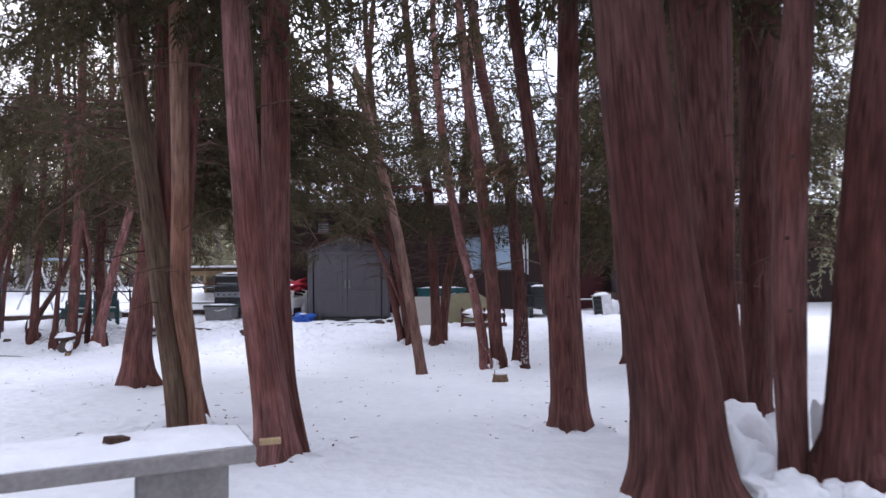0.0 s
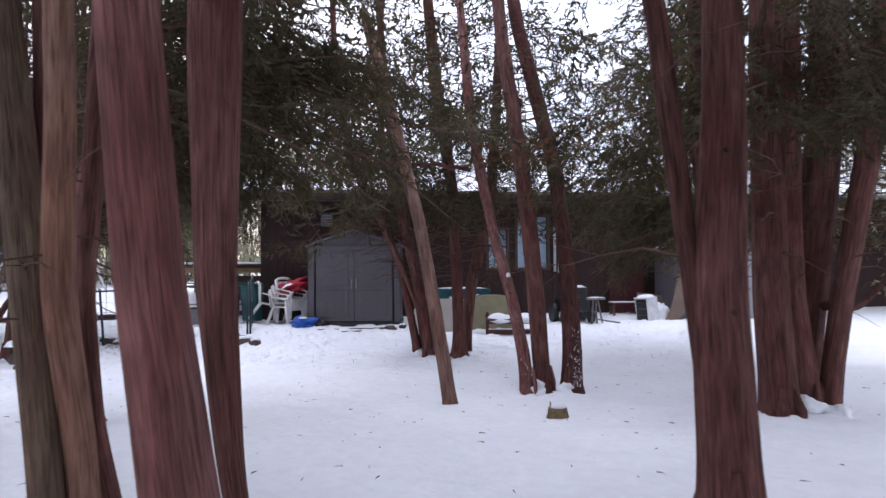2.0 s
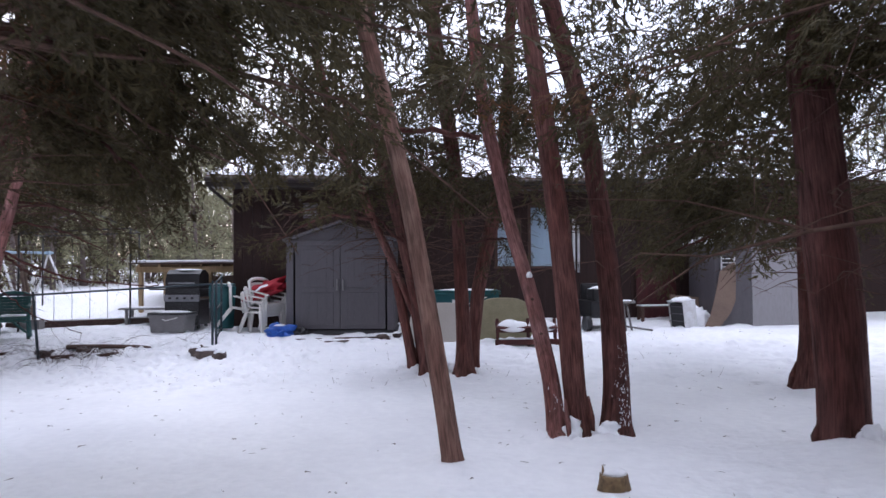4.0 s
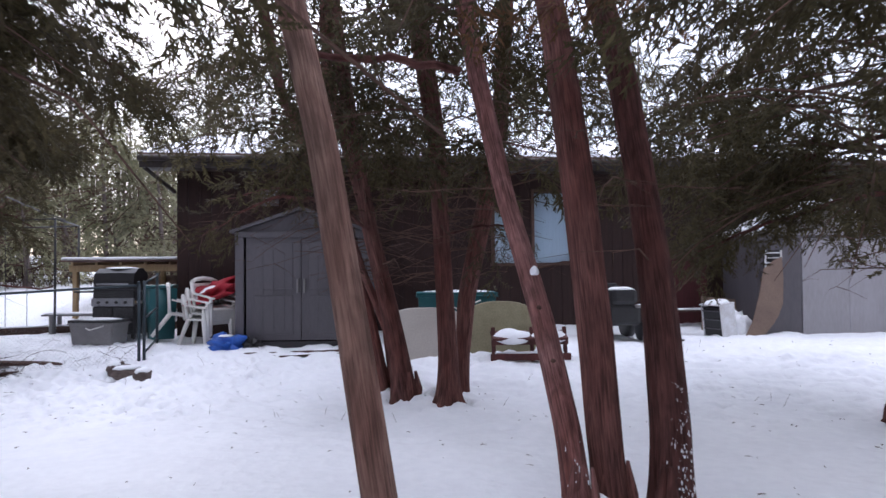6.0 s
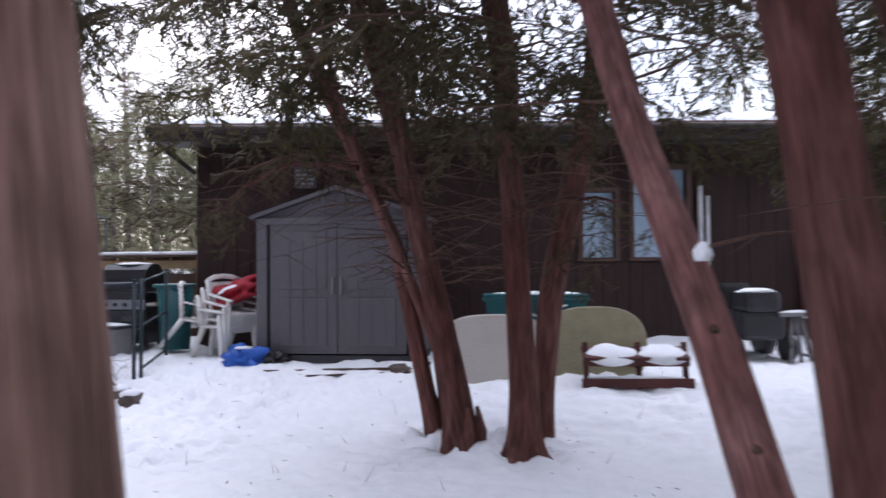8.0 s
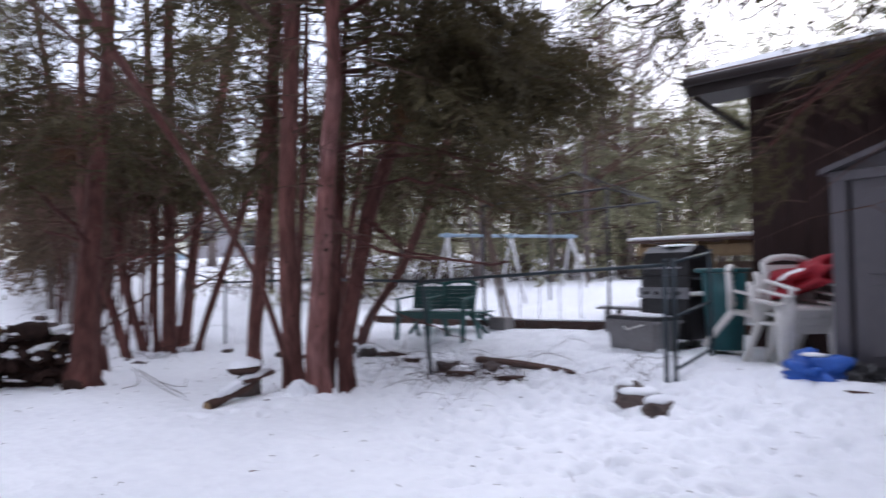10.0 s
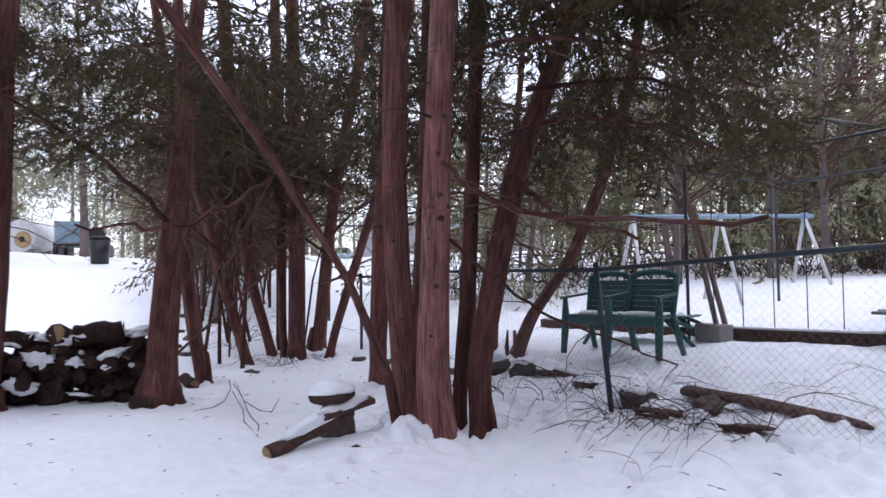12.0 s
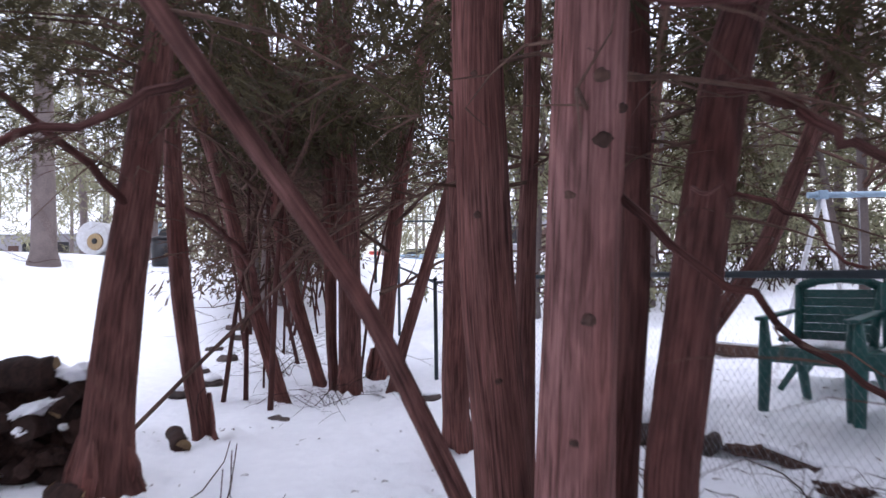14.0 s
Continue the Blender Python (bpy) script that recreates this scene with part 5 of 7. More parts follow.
stick = thing("dry_stick", pose(-11.90, 13.21, -0.33), "long thin dead stick propped aslant against cedar stems", "stick")
part("stick", tube(((-0.02, -0.03, -0.04), (0.47, 0.46, 0.47), (0.84, 0.89, 0.90), (1.14, 1.19, 1.20), (1.45, 1.36, 1.40)), (0.020, 0.018, 0.016, 0.013, 0.006), 7, wobble=0.2, seed=8), M_LOG, stick)
stone_bench()
chip = thing("wood_block", pose(-0.715, 2.86, 0.648, 0, 0, 20), "small weathered yellowish stick of wood on the bench end", "wood block")
part("block", box(0, 0, 0.0, 0.085, 0.035, 0.022, 0.003), M_TIMBER, chip)
chip = thing("wood_block", pose(-1.25, 2.66, 0.705, 4, 8, 62), "small dark weathered block of wood on the bench", "wood block")
part("block", box(0, 0, 0.0, 0.085, 0.05, 0.03, 0.004), M_LOG, chip)
brick = thing("brick_piece", at(-1.55, 3.1, 0.02, 35, 10), "broken red-brown brick half buried in snow", "brick")
part("brick", box(0, 0, 0.02, 0.14, 0.08, 0.06, 0.006), M_LOG, brick)


# ---------------------------------------------------------------- stump, logs, rocks, woodpile
def disc_log(name, length, r, parent=None, bark=None, seed=0, sides=12):
    """A cut log along x, bark round it, pale ends."""
    n = 6
    bm = tube([(length * (i / (n - 1) - 0.5), 0.01 * math.sin(i + seed), 0.01 * math.cos(2 * i + seed)) for i in range(n)], [r * (1 + 0.05 * math.sin(i * 2 + seed)) for i in range(n)], sides, wobble=0.2, seed=seed, uvs=True)
    ob = part(name, bm, bark or M_LOG, parent)
    for s in (-1, 1):
        cap = bmesh.new()
        bmesh.ops.create_circle(cap, cap_ends=True, segments=sides, radius=r * 0.93, matrix=Matrix.Translation((s * (length / 2 + 0.003), 0, 0)) @ Matrix.Rotation(math.pi / 2, 4, "Y"))
        part("cut_end", cap, M_CUT, ob)
    return ob


def stump():
    e = thing("tree_stump", at(0.77, 9.6, -0.04), "small cut tree stump with a pale top in snow", "stump")
    bm = tube(((0, 0, 0), (0, 0, 0.08), (0, 0, 0.13)), (0.115, 0.10, 0.095), 14, wobble=0.25, seed=3, uvs=True)
    part("stem", bm, M_CUT, e)
    part("cap", tube(((0.01, 0.02, 0.125), (0.01, 0.02, 0.155), (0.01, 0.02, 0.165)), (0.09, 0.075, 0.03), 14), M_SNOW, e, "cap of snow")
    part("splinter", tube(((-0.065, 0, 0.10), (-0.07, 0, 0.19)), (0.015, 0.004), 5), M_CUT, e)


stump()


def fallen_log():
    """A mossy log sloping up to a flat stone, both under snow."""
    e = thing("fallen_log", pose(-7.70, 14.30, -0.235, 0, -14, 115), "short mossy log lying aslant in snow under the cedars", "log")
    disc_log("log", 0.72, 0.052, e, M_LOG, 2)
    sn = lump(0.33, 0.07, 0.055, 5, 0.4, 3, -0.015, 2.5)
    sn.transform(Matrix.Translation((0.06, 0.0, 0.045)))
    smooth(part("snow", sn, M_SNOW, e, "snow lying along the log"))
    q = thing("old_plank", pose(-7.80, 14.58, -0.115, 6, -8, 112), "weathered split plank propped on a log", "plank")
    part("plank", box(0, 0, 0, 0.46, 0.10, 0.045, 0.012), M_LOG, q)
    sn = lump(0.22, 0.055, 0.045, 6, 0.35, 3, -0.01, 2.5)
    sn.transform(Matrix.Translation((-0.02, 0, 0.022)))
    smooth(part("snow", sn, M_SNOW, q, "snow lying along the plank"))
    f = thing("flat_stone", pose(-7.89, 14.49, -0.035, 3, -3, 20), "flat round stone capped with snow on a log", "stone")
    smooth(part("stone", lump(0.185, 0.16, 0.062, 8, 0.2, 3), M_LOG, f))
    sn = lump(0.185, 0.16, 0.10, 9, 0.22, 4, 0.0, 1.5)
    sn.transform(Matrix.Translation((0, 0, 0.028)))
    smooth(part("snow", sn, M_SNOW, f, "rounded cap of snow"))
    g = thing("rock", pose(-7.90, 14.52, -0.22), "dark rough stone under a flat stone", "rock", "field stones")
    part("stone", lump(0.15, 0.14, 0.15, 4, 0.4, 2), M_ROCK, g)
    for x, y, ln, r, rz in ((-7.52, 14.52, 0.20, 0.028, 40), (-7.40, 14.62, 0.11, 0.020, 15), (-7.58, 14.90, 0.16, 0.035, 75)):
        k = thing("split_log", pose(x, y, gz(x, y) + 0.035, 0, -8, rz), "small dark split log half buried in snow", "log", "split logs")
        disc_log("log", ln, r, k, M_WET_LOG, x)


fallen_log()
for x, y, sx, rz in ((-11.28, 13.62, 0.15, 20), (-9.95, 13.18, 0.10, 70)):
    k = thing("split_log", pose(x, y, gz(x, y) + 0.04, 0, 10, rz), "short brown split log at the foot of a cedar", "log", "split logs")
    disc_log("log", 2 * sx, 0.065, k, M_WET_LOG, x)


def rock(x, y, sx, sy, sz, seed, snow=True, group="field stones"):
    e = thing("rock", at(x, y, sz * 0.25, seed * 47), "dark field stone capped with snow" if snow else "dark bare field stone in snow", "rock", group)
    bm = lump(sx, sy, sz, seed, 0.5, 2)
    part("stone", bm, M_ROCK, e)
    if snow:
        sn = lump(sx * 0.8, sy * 0.8, sz * 0.45, seed + 0.5, 0.3, 2)
        sn.transform(Matrix.Translation((0, 0, sz * 0.72)))
        smooth(part("snow", sn, M_SNOW, e))
    return e


for k, (x, y, s, sn) in enumerate(((-4.62, 16.85, 0.22, True), (-4.35, 16.75, 0.17, True), (-4.85, 17.0, 0.16, True), (-1.65, 17.9, 0.13, False), (-1.4, 18.05, 0.12, True),
        (-13.5, 13.4, 0.18, True), (-14.1, 13.7, 0.24, True), (-14.8, 13.5, 0.2, True),
        (-15.6, 13.8, 0.25, True), (-16.4, 13.6, 0.22, True), (-17.3, 13.9, 0.26, True), (-18.2, 13.8, 0.22, True), (-12.0, 14.4, 0.16, False), (-12.4, 15.9, 0.2, True),
        (-11.8, 16.1, 0.17, True), (-11.0, 16.3, 0.2, True), (-10.3, 16.4, 0.16, False), (-9.4, 16.9, 0.18, True), (-6.9, 17.1, 0.15, False), (-7.5, 16.9, 0.17, True), (-9.9, 16.8, 0.2, True))):
    s *= 0.62 if x < -10 else 1.0
    rock(x, y, s, s * (0.65 + 0.1 * (k % 4)), s * (0.5 + 0.1 * (k % 3)), k + 1, sn)


def woodpile():
    """Split logs and stones heaped loosely between two cedars."""
    e = thing("woodpile", pose(-10.55, 12.55, gz(-10.55, 12.55), 0, 0, 82), "heap of dark split firewood sprinkled with snow", "woodpile")
    rng = random.Random(5)
    half = 0.66
    for row in range(5):
        z = 0.05 + row * 0.115
        n = 10 - row // 2
        for c in range(n):
            x = -half + 2 * half * (c + 0.5) / n + rng.uniform(-0.05, 0.05)
            if row >= 4 and rng.random() < 0.3:
                continue
            if rng.random() < 0.6:
                log = part("log", lump(rng.uniform(0.07, 0.12), rng.uniform(0.08, 0.16), rng.uniform(0.055, 0.085), rng.random() * 30, 0.7, 2, None, 1.8), M_WET_LOG, e)
            else:
                log = disc_log("log", rng.uniform(0.26, 0.46), rng.uniform(0.045, 0.09), e, M_WET_LOG, rng.random() * 9, 7)
                for ch in log.children:
                    ch.data.materials[0] = M_WET_LOG if rng.random() < 0.92 else M_CUT
            log.matrix_local = pose(x, rng.uniform(-0.11, 0.11), z + rng.uniform(-0.03, 0.03), rng.uniform(-40, 40), rng.uniform(-22, 22), 90 + rng.uniform(-60, 60))
    for x, z, w, h in ((-0.3, 0.2, 0.3, 0.24), (0.3, 0.22, 0.32, 0.26), (0.0, 0.42, 0.3, 0.16), (-0.35, 0.5, 0.2, 0.1), (0.4, 0.48, 0.2, 0.12)):
        core = lump(w, 0.10, h, x * 9, 0.5, 3, None, 2.5)
        core.transform(Matrix.Translation((x, 0.06, z)))
        part("log", core, M_WET_LOG, e)
    for x, z, ln, r, rz, ry in ((0.22, 0.66, 0.44, 0.105, 6, -4), (-0.5, 0.62, 0.30, 0.08, 30, 10), (-0.1, 0.63, 0.24, 0.10, 70, 20), (0.55, 0.55, 0.36, 0.055, 60, -40)):
        log = disc_log("log", ln, r, e, M_WET_LOG, x * 7, 9)
        log.matrix_local = pose(x, -0.04, z, 0, ry, rz)
    for k in range(4):
        sn = lump(rng.uniform(0.02, 0.065), rng.uniform(0.025, 0.04), rng.uniform(0.01, 0.025), k * 1.3, 1.1, 3, None, 3.0)
        sn.transform(pose(rng.uniform(-0.62, 0.62), -0.17 + 0.05 * rng.random(), 0.2 + 0.4 * rng.random() ** 0.7, rng.uniform(-10, 20), rng.uniform(-35, 35), rng.uniform(0, 90)))
        smooth(part("snow", sn, M_SNOW, e))
    for x, y, z, sx, sz in ((-0.42, -0.22, 0.20, 0.13, 0.07), (-0.28, -0.18, 0.44, 0.12, 0.06), (0.05, -0.2, 0.40, 0.08, 0.035), (0.36, -0.17, 0.46, 0.15, 0.04), (0.33, -0.2, 0.34, 0.05, 0.035), (-0.1, -0.1, 0.62, 0.14, 0.05), (0.1, -0.24, 0.10, 0.09, 0.015)):
        sn = lump(sx, 0.06, sz, x * 11, 0.9, 3, None, 2.4)
        sn.transform(pose(x, y, z, 0, -18 if x > 0.3 else 8))
        smooth(part("snow", sn, M_SNOW, e, "clump of snow between logs"))
    for k in range(8):
        sn = lump(rng.uniform(0.06, 0.16), 0.13, rng.uniform(0.03, 0.06), k + 40, 0.8, 3, None, 2.2)
        sn.transform(pose(-0.6 + 0.17 * k, rng.uniform(-0.04, 0.1), 0.61 + 0.07 * rng.random(), 0, rng.uniform(-20, 20)))
        smooth(part("snow", sn, M_SNOW, e))


woodpile()


def timber(x0, y0, x1, y1, w, h, label, name="timber", dz=0.0, material=None, snow=True):
    """A beam lying on the ground between two places."""
    d = math.hypot(x1 - x0, y1 - y0)
    xm, ym = (x0 + x1) / 2, (y0 + y1) / 2
    slope = math.degrees(math.atan2(gz(x1, y1) - gz(x0, y0), d))
    e = thing(name, pose(xm, ym, (gz(x0, y0) + gz(x1, y1)) / 2 + dz, 0, -slope, math.degrees(math.atan2(y1 - y0, x1 - x0))), label, "timber")
    part("beam", box(0, 0, h / 2, d, w, h, min(w, h) * 0.18), material or M_LOG, e)
    if snow:
        part("snow", box(0, 0.01, h + 0.012, d * 0.97, w * 0.85, 0.03, 0.012), M_SNOW, e)
    return e


timber(-9.76, 19.33, -7.55, 19.95, 0.16, 0.13, "dark railway sleeper edging the yard, topped with snow")
timber(-7.5, 19.96, -5.4, 20.5, 0.16, 0.13, "dark railway sleeper edging the yard, topped with snow")
timber(-12.4, 18.9, -9.85, 19.3, 0.16, 0.12, "dark railway sleeper edging the yard, topped with snow")
spike = thing("weathered_plank", pose(-6.42, 17.27, gz(-6.42, 17.27) + 0.03, 0, 1, 6), "long weathered plank tapering to a point on snow", "plank")
part("plank", tube(((-0.75, 0, 0), (-0.2, 0, 0.02), (0.35, 0, 0.01), (0.72, 0.02, -0.02)), (0.075, 0.07, 0.055, 0.012), 8, wobble=0.2, seed=4, uvs=True), M_LOG, spike)
spike.scale = (1.1, 1.3, 0.55)
timber(-9.0, 17.06, -8.55, 17.03, 0.10, 0.06, "dark log under the fence, topped with snow", "log")
timber(-3.4, 17.75, -1.6, 17.95, 0.07, 0.025, "thin dark board lying before the shed", "board", 0.0, None, False)
timber(-2.7, 17.6, -1.5, 17.78, 0.05, 0.02, "thin dark board lying before the shed", "board", 0.0, None, False)


for k, (x, y, sx, sy) in enumerate(((-8.45, 17.02, 0.34, 0.12), (-7.15, 16.85, 0.42, 0.13), (-9.1, 17.1, 0.3, 0.12), (-6.3, 17.0, 0.3, 0.1))):
    e = thing("bare_earth", at(x, y, -0.01, 12 + 9 * k), "strip of bare reddish earth and leaves under the fence", "earth")
    smooth(part("earth", lump(sx * 0.8, sy * 0.8, 0.03, k + 3, 0.9, 3, None, 2.4), M_LOG, e))


# ---------------------------------------------------------------- the chain-link fence
FENCE = ((-4.70, 17.38), (-7.40, 16.60), (-10.7, 16.75), (-13.35, 16.2), (-16.5, 16.4), (-22.5, 17.0))


def fence():
    e = thing("chain_link_fence", pose(-8.0, 17.08, 0), "chain-link fence with dark green posts and a top rail", "fence")
    o = Vector((-8.0, 17.08, 0))
    tops = []
    for k, (x, y) in enumerate(FENCE):
        z = gz(x, y)
        h = 1.16
        part("post", tube([Vector(v) - o for v in ((x, y, z - 0.2), (x - (0.06 if k == 1 else 0), y - (0.1 if k == 1 else 0), z + h))], (0.023, 0.023), 10), M_POST, e)
        if k == 1:
            x, y = x - 0.06, y - 0.1
        part("cap", tube([Vector((x, y, z + h)) - o, Vector((x, y, z + h + 0.03)) - o], (0.032, 0.012), 10), M_POST, e)
        tops.append(Vector((x, y, z + h - 0.03)) - o)
    for a, b in zip(tops, tops[1:]):
        part("top_rail", bar(a, b, 0.018, 8), M_POST, e)
    lines = []
    for a, b in zip(FENCE[:4], FENCE[1:4]):
        ln = math.hypot(b[0] - a[0], b[1] - a[1])
        n = int(ln / 0.062)

        def spot(u, v):
            x, y = a[0] + (b[0] - a[0]) * u, a[1] + (b[1] - a[1]) * u
            return np.array((x, y, gz(x, y) + v)) - np.array(o)
        for i in range(-18, n):
            for s in (1, -1):
                u0, u1 = (i if s > 0 else i + 18) / n, (i + 18 if s > 0 else i) / n
                v0, v1 = 0.02, 1.12
                c0, c1 = min(max(u0, 0), 1), min(max(u1, 0), 1)
                if c0 == c1:
                    continue
                w0 = v0 + (v1 - v0) * (c0 - u0) / (u1 - u0)
                w1 = v0 + (v1 - v0) * (c1 - u0) / (u1 - u0)
                lines.append((np.array((spot(c0, w0), spot(c1, w1))), 0.0011))
    # the taller cross fence at the end of the run
    far = ((-22.5, 17.02), (-22.3, 20.0), (-22.0, 23.2), (-21.7, 26.5), (-21.5, 30.0))
    ends = []
    for x, y in far:
        part("post", tube([Vector(v) - o for v in ((x, y, gz(x, y) - 0.1), (x, y, gz(x, y) + 1.55))], (0.03, 0.03), 8), M_POST, e)
        ends.append(Vector((x, y, gz(x, y) + 1.5)) - o)
    for a, b in zip(ends, ends[1:]):
        part("top_rail", bar(a, b, 0.024, 6), M_POST, e)
    twig_mesh("wire_mesh", lines, M_WIRE, e, "diamond wire mesh")
    # the open gate at the house end
    for x, y in ((-4.66, 17.46), (-4.90, 18.45)):
        part("gate_post", tube([Vector(v) - o for v in ((x, y, gz(x, y) - 0.1), (x, y, gz(x, y) + 1.18))], (0.022, 0.022), 8), M_POST, e)
    for h in (0.12, 0.62, 1.14):
        part("gate_rail", bar(Vector((-4.66, 17.46, gz(-4.66, 17.46) + h)) - o, Vector((-4.90, 18.45, gz(-4.9, 18.45) + h)) - o, 0.016, 8), M_POST, e)


fence()


# ---------------------------------------------------------------- garden chairs
def plastic_chair(material, m, label, group, slats=True, snow=True, category="chair"):
    """A moulded stacking armchair, facing -y."""
    e = thing("garden_chair", m, label, category, group)
    part("seat", box(0, 0.0, 0.41, 0.50, 0.46, 0.035, 0.014), material, e)
    part("apron", box(0, -0.225, 0.37, 0.50, 0.025, 0.09, 0.01), material, e)
    if slats:
        for k in range(6):
            z = 0.475 + 0.0575 * k
            part("back_slat", box(0, 0.235 + 0.016 * k, z, 0.46 + 0.008 * k, 0.022, 0.0572, 0.006), material, e)
        part("top_rail", tube([(-0.255, 0.31, 0.81), (-0.15, 0.335, 0.855), (0, 0.342, 0.87), (0.15, 0.335, 0.855), (0.255, 0.31, 0.81)], 0.034, 8), material, e)
    else:
        part("back_panel", box(0, 0.28, 0.64, 0.44, 0.02, 0.40, 0.01, Matrix.Rotation(-0.16, 4, "X")), material, e)
    for s in (-1, 1):
        part("back_post", tube([(s * 0.235, 0.21, 0.40), (s * 0.262, 0.31, 0.82)], (0.03, 0.026), 8), material, e)
        part("armrest", box(s * 0.272, 0.02, 0.625, 0.06, 0.50, 0.026, 0.01, Matrix.Rotation(0.07, 4, "X")), material, e)
        part("front_leg", tube([(s * 0.272, -0.20, 0.60), (s * 0.265, -0.21, 0.38), (s * 0.272, -0.25, 0.0)], (0.026, 0.045, 0.033), 8), material, e)
        part("back_leg", tube([(s * 0.235, 0.2, 0.41), (s * 0.27, 0.40, 0.0)], (0.042, 0.03), 8), material, e)
    if snow:
        sn = lump(0.21, 0.18, 0.04, 3, 0.3, 3, 0.0)
        sn.transform(Matrix.Translation((0, 0.0, 0.426)))
        smooth(part("snow", sn, M_SNOW, e, "pad of snow on the seat"))
    return e


plastic_chair(M_GREEN, at(-9.33, 17.78, 0.02, 24), "dark green plastic armchair with snow on its seat", "green chairs by the fence")
plastic_chair(M_GREEN, at(-8.70, 17.90, 0.02, 28), "dark green plastic armchair with snow on its seat", "green chairs by the fence")


def lounger(m):
    """A low plastic lounger with slanting legs, its back let down."""
    e = thing("sun_lounger", m, "dark green plastic lounger with snow, behind two chairs", "lounger")
    for sy in (-1, 1):
        part("side_rail", tube([(-0.62, 0.27 * sy, 0.36), (-0.15, 0.28 * sy, 0.30), (0.40, 0.28 * sy, 0.31), (0.66, 0.27 * sy, 0.20)], (0.024, 0.03, 0.03, 0.022), 8), M_GREEN, e)
        part("leg", tube([(-0.40, 0.27 * sy, 0.31), (-0.62, 0.29 * sy, -0.03)], (0.032, 0.024), 8), M_GREEN, e)
        part("leg", tube([(0.36, 0.27 * sy, 0.30), (0.70, 0.29 * sy, -0.02)], (0.032, 0.024), 8), M_GREEN, e)
    for k in range(11):
        part("slat", box(-0.55 + 0.115 * k, 0, 0.315 + (0.04 if k < 3 else 0), 0.09, 0.52, 0.018, 0.006), M_GREEN, e)
    sn = lump(0.45, 0.2, 0.045, 8, 0.4, 3, 0.0)
    sn.transform(Matrix.Translation((0.05, 0, 0.325)))
    smooth(part("snow", sn, M_SNOW, e, "snow lying on the slats"))
    return e


lounger(at(-9.75, 18.70, 0.0, 34))

# white chairs stacked by the shed
for k in range(3):
    plastic_chair(M_WHITE, at(-4.12 + 0.02 * k, 18.62 + 0.05 * k, 0.0 + 0.085 * k, 60, 3 * k), "white plastic garden chair in a stack", "stacked white chairs", k == 2, False)
fold = plastic_chair(M_WHITE, pose(-4.72, 18.72, gz(-4.7, 18.7) + 0.02, 0, 0, 150), "white plastic chair tipped against the wall", "stacked white chairs", True, False)
fold.matrix_world = pose(-4.72, 18.85, gz(-4.7, 18.8) + 0.05, 12, 0, 110)


def cloth(name, sx, sy, sz, material, m, label, category, seed):
    e = thing(name, m, label, category)
    bm = lump(sx, sy, sz, seed, 0.75, 4, -sz * 0.5, 2.2)
    for v in bm.verts:
        v.co += v.co.normalized() * 0.03 * noise.noise(v.co * 11)
    smooth(part("cloth", bm, material, e))
    return e


red = cloth("red_cover", 0.44, 0.24, 0.17, M_RED, pose(-4.1, 18.85, gz(-4, 18.9) + 0.80, 10, -20, 0), "crumpled red cover with snow on stacked chairs", "cover", 2)
sn = lump(0.25, 0.15, 0.05, 5, 0.3, 3, 0)
sn.transform(pose(-0.05, -0.06, 0.10, 0, 0, 0))
smooth(part("snow", sn, M_SNOW, red))
bag = cloth("blue_tarp_bag", 0.26, 0.19, 0.17, M_BLUE, at(-3.62, 18.0, 0.07, 10), "crumpled blue plastic tarpaulin bag on the snow", "bag", 7)
sn = lump(0.12, 0.09, 0.03, 5, 0.3, 2, 0)
sn.transform(pose(-0.02, 0.0, 0.155))
smooth(part("snow", sn, M_SNOW, bag))
cloth("dark_sack", 0.15, 0.13, 0.12, M_BLACK, at(-3.27, 18.08, 0.05, 40), "small dark sack dusted with snow beside the shed", "sack", 9)


